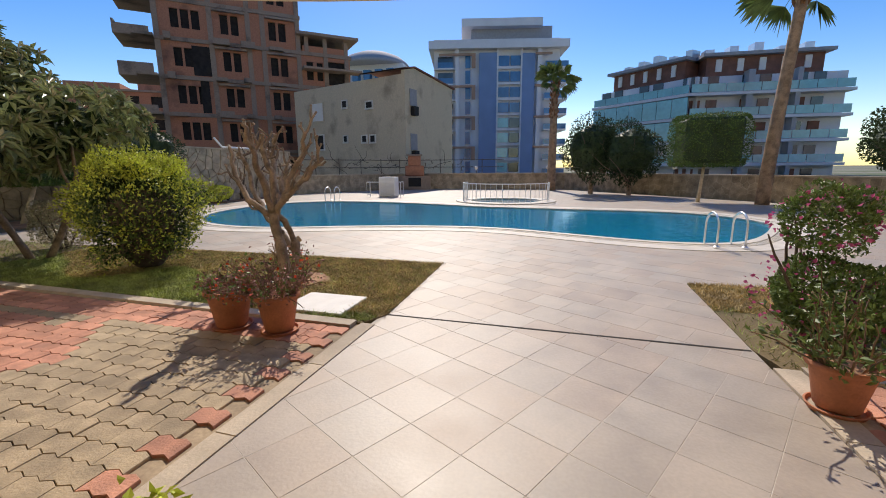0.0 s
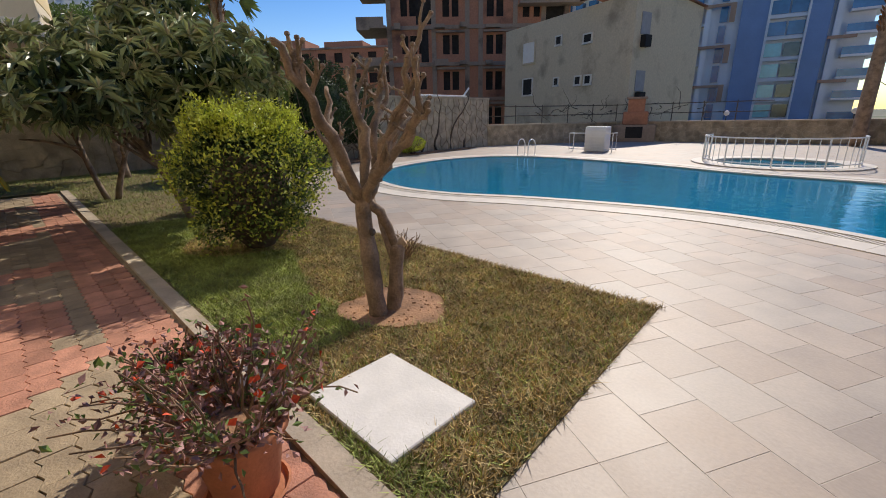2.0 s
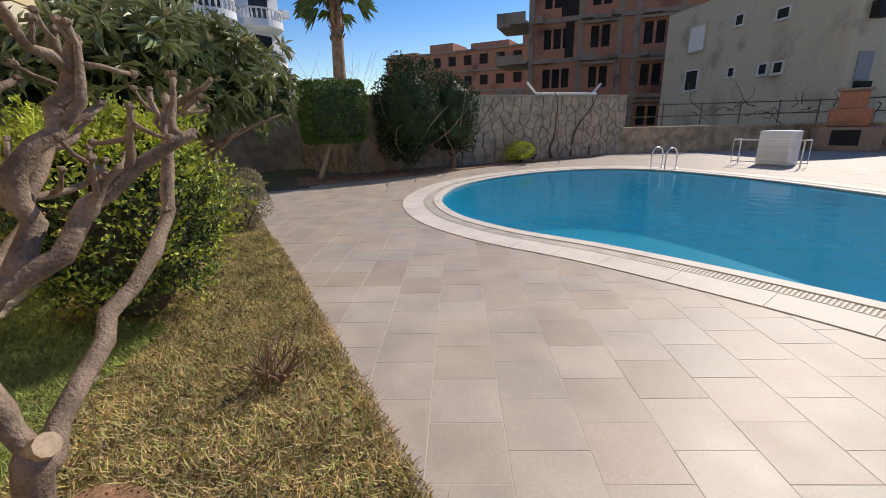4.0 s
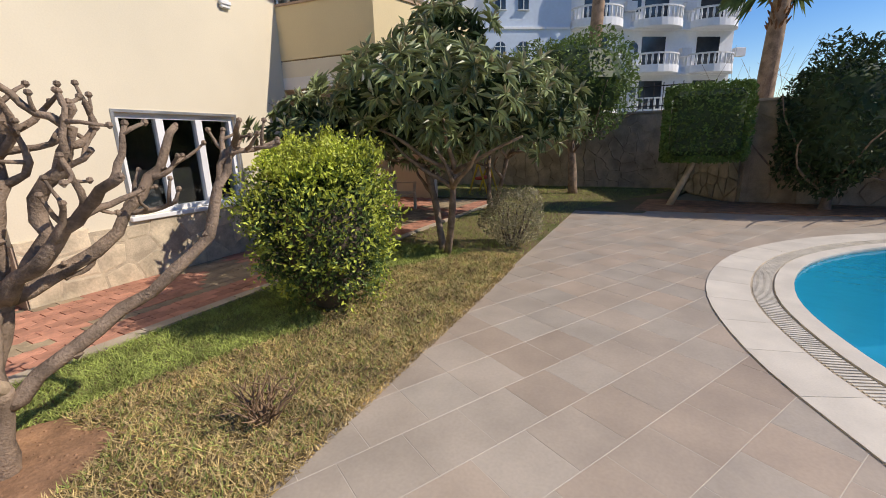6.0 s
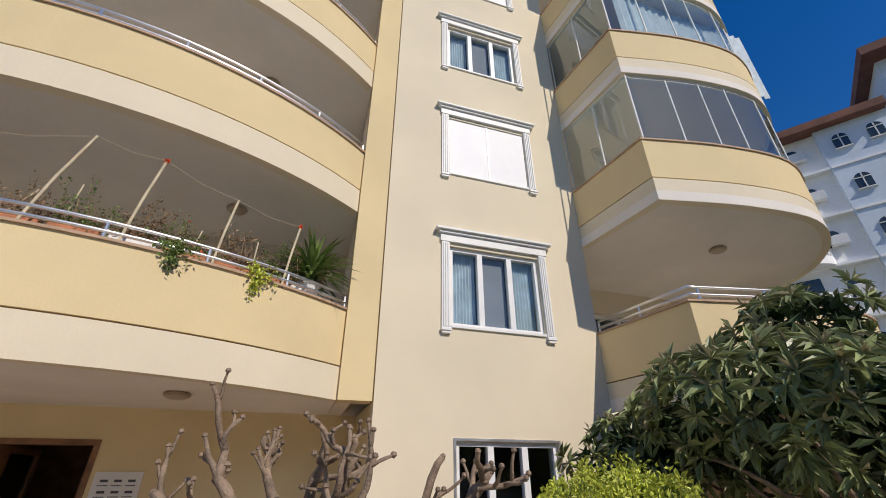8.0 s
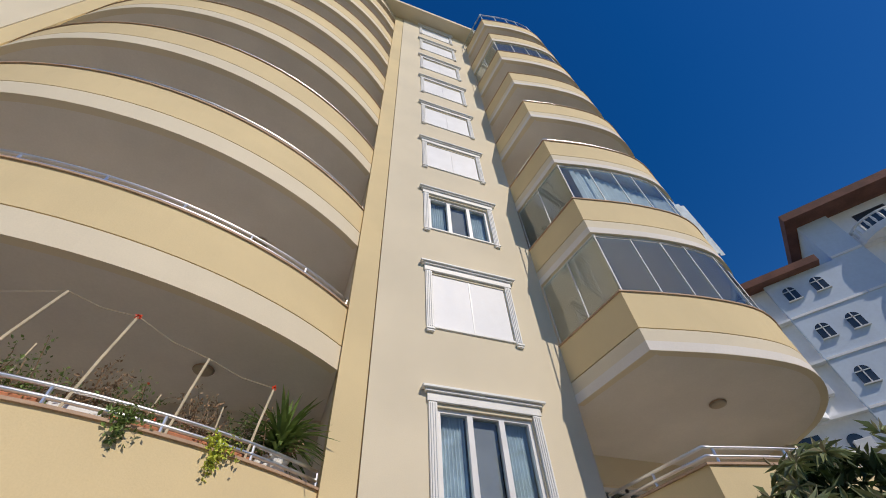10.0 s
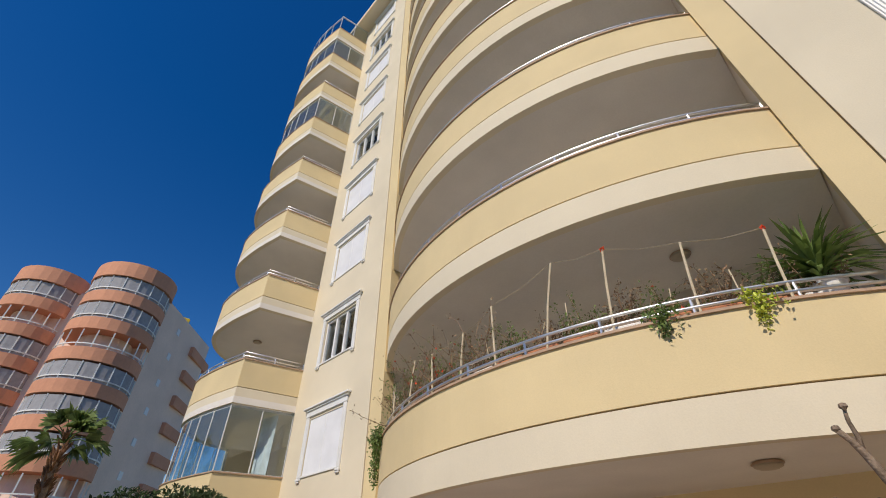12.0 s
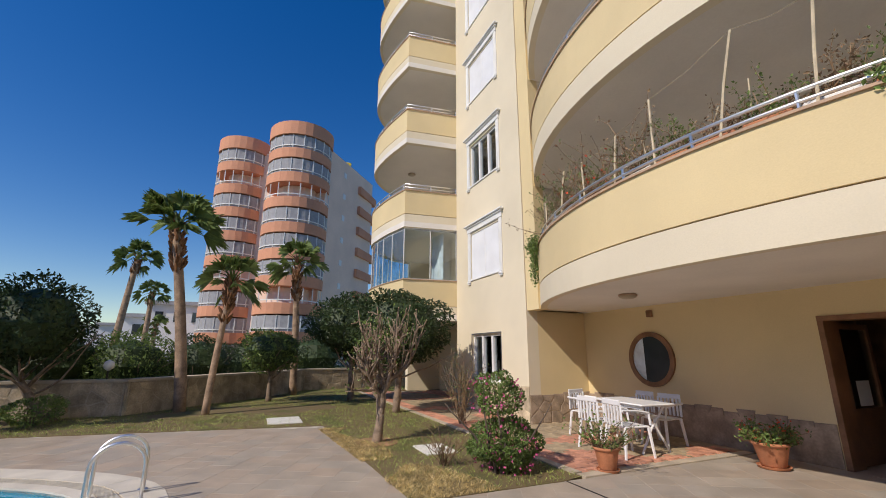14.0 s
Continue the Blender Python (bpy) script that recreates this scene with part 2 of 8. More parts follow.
M = dict(
    yellow=material("yellow_plaster", (0.76, 0.61, 0.35), 0.85, var=0.05, scale=0.7, fine=60, bump=0.12),
    cream=material("cream_plaster", (0.77, 0.68, 0.51), 0.85, var=0.05, scale=0.6, fine=60, bump=0.12),
    ceiling=material("white_ceiling_paint", (0.80, 0.75, 0.68), 0.9, var=0.05, scale=0.8, fine=30, bump=0.08),
    loggia=material("loggia_plaster", (0.80, 0.71, 0.61), 0.9, var=0.05, scale=0.8, fine=30, bump=0.08),
    groove=material("brown_groove", (0.30, 0.20, 0.10), 0.9, var=0.1),
    white=material("white_paint", (0.80, 0.80, 0.78), 0.45, var=0.05, scale=2, fine=50, bump=0.05),
    pvc=material("white_plastic", (0.82, 0.82, 0.82), 0.35, var=0.04, scale=4, fine=60, bump=0.03),
    shutter=material("roller_shutter", (0.82, 0.83, 0.85), 0.5, var=0.04, scale=2, fine=30, bump=0.05),
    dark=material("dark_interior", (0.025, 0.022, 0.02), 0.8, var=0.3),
    curtain=material("pale_curtain", (0.66, 0.74, 0.78), 0.9, var=0.12, scale=5, fine=25),
    screen=material("grey_screen", (0.34, 0.34, 0.36), 0.8, var=0.08),
    chrome=material("polished_steel", (0.86, 0.85, 0.84), 0.36, metal=1.0, var=0.05, bump=0.0),
    glass=glass_material("window_glass", (0.85, 0.92, 0.95)),
    balglass=glass_material("balcony_glass", (0.90, 0.96, 0.97), clear=0.96, shine=0.08),
    clad=material("rubble_cladding", (0.56, 0.46, 0.32), 0.85, var=0.22, scale=5, fine=35, bump=0.5, per_piece=0.18, island=0.2),
    clad_brown=material("brown_stone_cladding", (0.38, 0.29, 0.21), 0.85, var=0.25, scale=5, fine=30, bump=0.6, island=0.2),
    mortar=material("mortar", (0.50, 0.41, 0.29), 0.95, var=0.2, scale=8, fine=60, bump=0.4),
    wood=material("brown_wood", (0.24, 0.12, 0.06), 0.5, var=0.25, scale=4, fine=50),
    tile=material("paving_tile", (0.40, 0.35, 0.29), 0.52, var=0.10, scale=2.4, fine=55, bump=0.10, per_piece=0.07, island=0.07, spec=0.5, tint=(0.95, 0.86, 0.80)),
    joint=material("tile_bed", (0.52, 0.47, 0.40), 0.95, var=0.15),
    paver_red=material("red_paver", (0.52, 0.25, 0.165), 0.85, var=0.2, scale=6, fine=80, bump=0.5, per_piece=0.15, island=0.18),
    paver_tan=material("tan_paver", (0.38, 0.295, 0.19), 0.85, var=0.18, scale=6, fine=80, bump=0.5, per_piece=0.14, island=0.16),
    sand=material("paver_bed", (0.34, 0.26, 0.17), 0.95, var=0.3),
    concrete=material("concrete", (0.48, 0.40, 0.30), 0.85, var=0.15, scale=3, fine=60, bump=0.3, per_piece=0.08),
    slab=material("white_cover_slab", (0.72, 0.70, 0.65), 0.7, var=0.07, scale=5, fine=60, bump=0.15),
    coping=material("pool_coping", (0.62, 0.57, 0.49), 0.6, var=0.08, scale=3, fine=70, bump=0.15, per_piece=0.05),
    grating=material("drain_grating", (0.62, 0.58, 0.50), 0.6, var=0.12, scale=6, fine=60),
    pooltile=material("pool_mosaic", (0.035, 0.47, 0.64), 0.4, var=0.12, scale=1.5, fine=35, bump=0.1),
    water=water_material(),
    lawn=material("lawn_soil", (0.17, 0.125, 0.06), 0.95, var=0.35, scale=1.3, fine=70, bump=0.6, second=(0.10, 0.11, 0.03), patch=0.5),
    blade_green=material("grass_blade_green", (0.30, 0.355, 0.09), 0.7, var=0.3, scale=4, fine=20, bump=0, island=0.45),
    blade_dry=material("grass_blade_dry", (0.55, 0.43, 0.22), 0.8, var=0.3, scale=4, fine=20, bump=0, island=0.45, tint=(0.80, 0.72, 0.50)),
    litter=material("fallen_leaf", (0.25, 0.165, 0.09), 0.85, var=0.3, scale=6, fine=40, bump=0, island=0.5),
    soil=material("red_soil", (0.32, 0.18, 0.10), 0.95, var=0.3, scale=6, fine=50, bump=0.8),
    ground=material("far_ground", (0.24, 0.22, 0.16), 0.95, var=0.3, scale=0.05, fine=2, bump=0.3, second=(0.12, 0.14, 0.06)),
    bark=material("grey_brown_bark", (0.26, 0.19, 0.135), 0.9, var=0.35, scale=9, fine=70, bump=0.9),
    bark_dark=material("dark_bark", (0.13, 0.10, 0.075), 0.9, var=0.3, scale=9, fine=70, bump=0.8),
    cutwood=material("cut_wood", (0.44, 0.33, 0.22), 0.8, var=0.15, scale=20, fine=80),
    palm_bark=material("palm_bark", (0.34, 0.235, 0.16), 0.95, var=0.3, scale=5, fine=40, bump=0.9),
    palm_skirt=material("palm_boots", (0.24, 0.12, 0.06), 0.95, var=0.35, scale=8, fine=40, bump=0.9, island=0.25),
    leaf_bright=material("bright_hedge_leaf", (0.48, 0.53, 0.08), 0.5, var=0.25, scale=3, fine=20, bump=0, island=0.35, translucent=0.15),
    # also painted on crown insides as a stand-in for their shade
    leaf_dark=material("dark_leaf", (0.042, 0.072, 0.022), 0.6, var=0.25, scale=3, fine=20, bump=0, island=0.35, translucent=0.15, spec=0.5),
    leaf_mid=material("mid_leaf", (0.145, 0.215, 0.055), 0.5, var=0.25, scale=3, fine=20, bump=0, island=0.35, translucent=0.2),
    leaf_ficus=material("ficus_leaf", (0.11, 0.18, 0.04), 0.5, var=0.25, scale=3, fine=20, bump=0, island=0.35, translucent=0.12),
    leaf_loquat=material("loquat_leaf", (0.26, 0.30, 0.135), 0.38, var=0.2, scale=3, fine=20, bump=0, island=0.45, translucent=0.07, spec=0.5),
    leaf_young=material("young_leaf_tip", (0.36, 0.33, 0.20), 0.6, var=0.2, scale=3, fine=20, bump=0, island=0.3, translucent=0.2),
    frond=material("palm_frond", (0.18, 0.25, 0.075), 0.5, var=0.25, scale=3, fine=20, bump=0, island=0.3, translucent=0.2),
    dry=material("dry_twigs", (0.26, 0.17, 0.10), 0.9, var=0.3, scale=6, fine=50, bump=0.3, island=0.3),
    purple=material("purple_succulent", (0.36, 0.19, 0.16), 0.6, var=0.3, scale=6, fine=50, bump=0, island=0.35),
    pink=material("pink_flower", (0.62, 0.12, 0.28), 0.6, var=0.2, bump=0, island=0.3, translucent=0.3),
    red=material("red_flower", (0.72, 0.09, 0.03), 0.6, var=0.2, bump=0, island=0.3),
    terracotta=material("terracotta", (0.50, 0.20, 0.10), 0.8, var=0.15, scale=7, fine=60, bump=0.25),
    stone=material("boundary_stone", (0.40, 0.32, 0.22), 0.9, var=0.30, scale=3, fine=30, bump=0.9, per_piece=0.16, island=0.18),
    stone_joint=material("wall_mortar", (0.46, 0.385, 0.28), 0.95, var=0.25, scale=3, fine=40, bump=0.6),
    iron=material("black_iron", (0.03, 0.03, 0.03), 0.5, metal=0.4, var=0.2),
    raw_brick=material("hollow_brick", (0.47, 0.215, 0.13), 0.9, var=0.25, scale=0.42, fine=9, bump=0.5, second=(0.17, 0.085, 0.06), patch=0.45),
    raw_concrete=material("raw_concrete", (0.34, 0.26, 0.20), 0.9, var=0.25, scale=0.5, fine=8, bump=0.4, second=(0.13, 0.10, 0.085), patch=0.46),
    # near-black for smoke stains, the drain slot and the painted shade in brick openings
    soot_and_shade=material("soot_and_shade", (0.03, 0.025, 0.022), 0.95, var=0.3),
    beige=material("weathered_render", (0.62, 0.53, 0.39), 0.95, var=0.18, scale=0.55, fine=9, bump=0.4, second=(0.36, 0.29, 0.21), patch=0.46),
    tower_white=material("tower_white_panel", (0.70, 0.70, 0.72), 0.5, var=0.05, scale=0.3, fine=5),
    tower_blue=material("blue_panel", (0.17, 0.27, 0.46), 0.4, var=0.08, scale=0.3, fine=5),
    tower_brown=material("brown_panel", (0.40, 0.24, 0.16), 0.6, var=0.1, scale=0.3, fine=5),
    blue_glass=material("blue_window_glass", (0.05, 0.16, 0.32), 0.08, var=0.2, scale=0.4, fine=2, bump=0, spec=0.8),
    teal_glass=material("teal_balcony_glass", (0.20, 0.50, 0.52), 0.08, var=0.15, scale=0.4, fine=2, bump=0, spec=0.8),
    dark_glass=material("dark_window_glass", (0.04, 0.05, 0.06), 0.08, var=0.3, scale=0.6, fine=2, bump=0, spec=0.8),
    pale_white=material("pale_facade", (0.90, 0.91, 0.92), 0.8, var=0.06, scale=0.3, fine=5),
    pale_blue=material("pale_blue_facade", (0.66, 0.76, 0.88), 0.8, var=0.06, scale=0.3, fine=5),
    salmon=material("salmon_render", (0.66, 0.31, 0.19), 0.85, var=0.08, scale=0.3, fine=5),
    peach=material("peach_render", (0.86, 0.66, 0.55), 0.85, var=0.06, scale=0.3, fine=5),
    roof_red=material("roof_tiles_brown", (0.22, 0.10, 0.07), 0.8, var=0.2, scale=1, fine=12),
    signpaper=material("paper", (0.80, 0.79, 0.76), 0.7, var=0.03),
    ink=material("grey_print", (0.10, 0.10, 0.11), 0.7, var=0.1),
    redprint=material("red_print", (0.62, 0.10, 0.06), 0.7, var=0.1),
    carpet=material("red_carpet", (0.42, 0.02, 0.03), 0.95, var=0.2, fine=120, bump=0.6),
    lampglass=material("frosted_lamp", (0.46, 0.38, 0.27), 0.4, var=0.06),
    aluminium=material("aluminium", (0.62, 0.62, 0.64), 0.35, metal=0.9, var=0.06),
    bench=material("weathered_white_wood", (0.58, 0.52, 0.43), 0.7, var=0.15, scale=6, fine=50),
    tank=material("yellow_tank", (0.70, 0.50, 0.05), 0.5, var=0.1),
    edging=material("pinkish_stone_coping", (0.50, 0.34, 0.23), 0.7, var=0.12, scale=4, fine=40),
    bamboo=material("bare_cane", (0.62, 0.52, 0.36), 0.7, var=0.15, scale=8, fine=40),
)


# ---- mesh helpers ----
class Geo:
    """Collects vertices and faces of one mesh."""
    def __init__(self):
        self.v, self.f = [], []

    def add(self, verts, faces):
        o = len(self.v)
        self.v += [tuple(p) for p in verts]
        self.f += [tuple(i + o for i in f) for f in faces]
        return self

    def box(self, x0, x1, y0, y1, z0, z1, c=0.0):
        x0, x1, y0, y1, z0, z1 = min(x0, x1), max(x0, x1), min(y0, y1), max(y0, y1), min(z0, z1), max(z0, z1)
        if not c:
            return self.add([(x, y, z) for x in (x0, x1) for y in (y0, y1) for z in (z0, z1)],
                            [(0, 1, 3, 2), (4, 6, 7, 5), (0, 4, 5, 1), (2, 3, 7, 6), (0, 2, 6, 4), (1, 5, 7, 3)])
        bm = bmesh.new()
        bmesh.ops.create_cube(bm, size=1)
        bmesh.ops.transform(bm, matrix=Matrix.LocRotScale(((x0 + x1) / 2, (y0 + y1) / 2, (z0 + z1) / 2), None, (x1 - x0, y1 - y0, z1 - z0)), verts=bm.verts)
        bmesh.ops.bevel(bm, geom=bm.edges[:], offset=c, segments=1, affect="EDGES")
        bm.verts.index_update()
        self.add([p.co for p in bm.verts], [[p.index for p in f.verts] for f in bm.faces])
        bm.free()
        return self

    def prism(self, pts, z0, z1):
        n = len(pts)
        area = sum(pts[i][0] * pts[(i + 1) % n][1] - pts[(i + 1) % n][0] * pts[i][1] for i in range(n))
        if area < 0:
            pts = pts[::-1]
        return self.add([(x, y, z0) for x, y in pts] + [(x, y, z1) for x, y in pts],
                        [tuple(range(n))[::-1], tuple(range(n, 2 * n))] + [(i, (i + 1) % n, n + (i + 1) % n, n + i) for i in range(n)])

    def ribbon(self, inner, outer, z0, z1, closed=False):
        """A strip of wall between two outlines of equal length."""
        n = len(inner)
        vs = []
        for (a, b), (c, d) in zip(inner, outer):
            vs += [(a, b, z0), (c, d, z0), (c, d, z1), (a, b, z1)]
        fs = []
        for i in range(n if closed else n - 1):
            p, q = 4 * i, 4 * ((i + 1) % n)
            for k in range(4):
                fs.append((p + k, p + (k + 1) % 4, q + (k + 1) % 4, q + k))
        if not closed:
            fs += [(3, 2, 1, 0), (4 * n - 4, 4 * n - 3, 4 * n - 2, 4 * n - 1)]
        return self.add(vs, fs)

    def tube(self, pts, radii, sides=7):
        pts = [Vector(p) for p in pts]
        n = len(pts)
        if not hasattr(radii, "__len__"):
            radii = [radii] * n
        up = Vector((0, 0, 1))
        vs, fs = [], []
        d0 = (pts[1] - pts[0]).normalized()
        side = d0.cross(up)
        side = side.normalized() if side.length > 1e-3 else Vector((1, 0, 0))
        for i, p in enumerate(pts):
            d = (pts[min(i + 1, n - 1)] - pts[max(i - 1, 0)]).normalized()
            side = (side - d * side.dot(d)).normalized()
            other = d.cross(side)
            for k in range(sides):
                a = 2 * math.pi * k / sides
                vs.append(p + (side * math.cos(a) + other * math.sin(a)) * radii[i])
        for i in range(n - 1):
            for k in range(sides):
                fs.append((i * sides + k, i * sides + (k + 1) % sides, (i + 1) * sides + (k + 1) % sides, (i + 1) * sides + k))
        fs += [tuple(range(sides))[::-1], tuple(range((n - 1) * sides, n * sides))]
        return self.add(vs, fs)

    def lathe(self, profile, center=(0, 0, 0), sides=24):
        cx, cy, cz = center
        vs, fs, n = [], [], len(profile)
        for r, z in profile:
            for k in range(sides):
                a = 2 * math.pi * k / sides
                vs.append((cx + r * math.cos(a), cy + r * math.sin(a), cz + z))
        for i in range(n - 1):
            for k in range(sides):
                fs.append((i * sides + k, i * sides + (k + 1) % sides, (i + 1) * sides + (k + 1) % sides, (i + 1) * sides + k))
        fs += [tuple(range(sides))[::-1], tuple(range((n - 1) * sides, n * sides))]
        return self.add(vs, fs)

    def leaves(self, centers, along, sizes, width=0.45, fold=0.25, seed=1, face=None, loose=0.6):
        """Folded pointed leaves: centers, directions, lengths; face: the way that the blades turn to."""
        rng = np.random.default_rng(seed)
        c, d = np.asarray(centers, float), np.asarray(along, float)
        d /= np.linalg.norm(d, axis=1, keepdims=True) + 1e-9
        r = rng.normal(size=c.shape)
        if face is not None:
            r = np.asarray(face, float) + r * loose
        s = np.cross(d, r)
        s /= np.linalg.norm(s, axis=1, keepdims=True) + 1e-9
        u = np.cross(s, d)
        L = np.asarray(sizes, float)[:, None]
        base, tip = c - d * L * 0.5, c + d * L * 0.5 - u * L * fold * 0.6
        mid = c + u * L * fold * 0.1
        left, right = mid + s * L * width * 0.5 + u * L * fold * 0.3, mid - s * L * width * 0.5 + u * L * fold * 0.3
        vs = np.stack([base, left, tip, right], 1).reshape(-1, 3)
        o = len(self.v)
        self.v += vs.tolist()
        self.f += [(o + 4 * i + a, o + 4 * i + b, o + 4 * i + e) for i in range(len(c)) for a, b, e in ((0, 1, 2), (0, 2, 3))]
        return self

    def mesh(self, name, mat, smooth=False):
        me = bpy.data.meshes.new(name)
        me.from_pydata(self.v, [], self.f)
        me.materials.append(mat)
        if smooth:
            me.shade_smooth()
        me.update()
        return me


def thing(name, label, category, at=(0, 0, 0), group="", kind="", turn=0.0):
    e = tagged(new(name), label, category, group, kind)
    e.matrix_basis = pose(*at, 0, 0, turn)
    return e


def part(name, geo, mat, parent, label="", smooth=False):
    ob = new(name, geo if isinstance(geo, bpy.types.Mesh) else geo.mesh(name, mat, smooth))
    ob.parent = parent
    if label:
        tagged(ob, label)
    if mat in (M["glass"], M["balglass"]):
        ob.visible_shadow = False
    if name in ("cut_end_mass", "blossom", "leaf_base_mass", "shoot_growth", "branch_work", "twig_work", "blades", "leaf_mass", "green_leaf_mass", "stem_cluster", "young_foliage", "fronds", "stalk_cluster"):
        tagged(ob, kind="stuff")
    return ob


def single(name, geo, mat, label, category, group="", kind="", smooth=False):
    return tagged(new(name, geo.mesh(name, mat, smooth)), label, category, group, kind)


def wall_cells(geo, x0, x1, z0, z1, y0, y1, holes, flip=None):
    """A wall in the x-z plane between y0 and y1 with rectangular holes (x0, x1, z0, z1)."""
    xs = sorted({x0, x1, *[h[0] for h in holes], *[h[1] for h in holes]})
    for a, b in zip(xs, xs[1:]):
        zs = [z0, z1]
        cut = sorted((h[2], h[3]) for h in holes if h[0] <= a + 1e-6 and h[1] >= b - 1e-6)
        z = z0
        for p, q in cut:
            if p > z + 1e-6:
                geo.box(a, b, y0, y1, z, p)
            z = max(z, q)
        if z < z1 - 1e-6:
            geo.box(a, b, y0, y1, z, z1)
    return geo


def spline(points, per=8, closed=True):
    """Catmull-Rom curve through plan points."""
    n, out = len(points), []
    P = [Vector(p).to_3d() for p in points]
    for i in range(n if closed else n - 1):
        a, b, c, d = (P[(i + k) % n] if closed else P[min(max(i + k, 0), n - 1)] for k in (-1, 0, 1, 2))
        for k in range(per):
            t = k / per
            q = 0.5 * (2 * b + (c - a) * t + (2 * a - 5 * b + 4 * c - d) * t * t + (3 * b - a - 3 * c + d) * t ** 3)
            out.append((q.x, q.y))
    if not closed:
        out.append((P[-1].x, P[-1].y))
    return out


def grow(outline, by):
    """A closed outline moved outwards (counter-clockwise)."""
    n, out = len(outline), []
    for i in range(n):
        a, b = Vector(outline[i - 1]), Vector(outline[(i + 1) % n])
        d = (b - a).normalized()
        out.append((outline[i][0] + d.y * by, outline[i][1] - d.x * by))
    return out


def inside(p, poly):
    x, y = p
    r = False
    for i in range(len(poly)):
        (x0, y0), (x1, y1) = poly[i - 1], poly[i]
        if (y0 > y) != (y1 > y) and x < (x1 - x0) * (y - y0) / (y1 - y0) + x0:
            r = not r
    return r


def sheet_with_holes(outer, holes, z):
    bm = bmesh.new()
    for loop in (outer, *holes):
        vs = [bm.verts.new((x, y, z)) for x, y in loop]
        for i in range(len(vs)):
            bm.edges.new((vs[i - 1], vs[i]))
    bmesh.ops.triangle_fill(bm, edges=bm.edges[:], use_beauty=True, use_dissolve=False)
    for f in bm.faces:
        if f.normal.z < 0:
            f.normal_flip()
    g = Geo()
    bm.verts.index_update()
    g.add([v.co for v in bm.verts], [[v.index for v in f.verts] for f in bm.faces])
    bm.free()
    return g


# ---- ground, pool ----
POOL = spline([(-9.6, 8.9), (-9.0, 6.75), (-7.7, 5.35), (-6.2, 4.8), (-4.8, 4.92), (-3.3, 5.5), (-1.2, 6.0), (0.3, 5.95), (1.7, 5.45), (3.3, 4.95), (4.6, 5.25),
               (5.7, 7.0), (6.1, 8.6), (4.8, 10.4), (1.3, 10.85), (-1.2, 11.1), (-3.2, 11.7), (-5.6, 12.2), (-8.0, 12.1), (-9.3, 10.9)], 6)
WADE_C, WADE_R = (-0.95, 13.9), 1.25
WADE = [(WADE_C[0] + WADE_R * 1.15 * math.cos(a), WADE_C[1] + WADE_R * math.sin(a)) for a in np.linspace(0, 2 * math.pi, 33)[:-1]]

ground = single("ground", sheet_with_holes([(-900, -900), (900, -900), (900, 900), (-900, 900)], [grow(POOL, 0.06), grow(WADE, 0.06)], -0.05),
                M["ground"], "dry grassy earth reaching to the horizon", "ground", kind="structure")

pool = thing("swimming_pool", "kidney-shaped blue swimming pool sunk in pale paving", "pool", kind="structure")
g = Geo().ribbon(POOL, grow(POOL, 0.05), -1.5, 0.0, True)
part("pool_wall", g, M["pooltile"], pool)
part("pool_floor", sheet_with_holes(grow(POOL, 0.05), [], -1.45), M["pooltile"], pool)
water = part("water", sheet_with_holes(POOL, [], -0.022), M["water"], pool, "clear still turquoise water")
water.visible_shadow = False
lip = Geo().ribbon(POOL, grow(POOL, 0.16), -0.04, 0.022, True)
part("pool_lip", lip, M["coping"], pool)
g = Geo()
inner, outer = grow(POOL, 0.18), grow(POOL, 0.34)
n = len(inner)
for i in range(n):
    (ax, ay), (bx, by) = inner[i], inner[(i + 1) % n]
    (cx, cy), (dx, dy) = outer[i], outer[(i + 1) % n]
    steps = max(2, int(math.hypot(bx - ax, by - ay) / 0.035))
    for k in range(steps):
        s, e = k / steps, (k + 0.55) / steps
        g.prism([(ax + (bx - ax) * s, ay + (by - ay) * s), (ax + (bx - ax) * e, ay + (by - ay) * e),
                 (cx + (dx - cx) * e, cy + (dy - cy) * e), (cx + (dx - cx) * s, cy + (dy - cy) * s)], 0.0, 0.014)
part("drain_grating", g, M["grating"], pool, "slotted overflow grating")
part("drain_bed", Geo().ribbon(grow(POOL, 0.16), grow(POOL, 0.36), -0.04, 0.006, True), M["concrete"], pool)
o1, o2 = grow(POOL, 0.36), grow(POOL, 0.74)
for i in range(0, n, 2):                    # coping stones
    j, k = (i + 1) % n, (i + 2) % n
    def shrink(p, q, s=0.002):
        d = (Vector(q) - Vector(p)).normalized() * s
        return (p[0] + d.x, p[1] + d.y)
    part("coping_stone", Geo().prism([shrink(o1[i], o1[j]), o1[j], shrink(o1[k], o1[j]), shrink(o2[k], o2[j]), o2[j], shrink(o2[i], o2[j])], -0.04, 0.014), M["coping"], pool)
wade = thing("wading_pool", "small round paddling pool with a pale rim", "pool", kind="structure")
part("pool_wall", Geo().ribbon(WADE, grow(WADE, 0.05), -0.5, 0.0, True), M["pooltile"], wade)
part("pool_floor", sheet_with_holes(grow(WADE, 0.05), [], -0.45), M["pooltile"], wade)
w2 = part("water", sheet_with_holes(WADE, [], -0.03), M["water"], wade)
w2.visible_shadow = False
part("pool_rim", Geo().ribbon(WADE, grow(WADE, 0.6), -0.04, 0.04, True), M["coping"], wade)

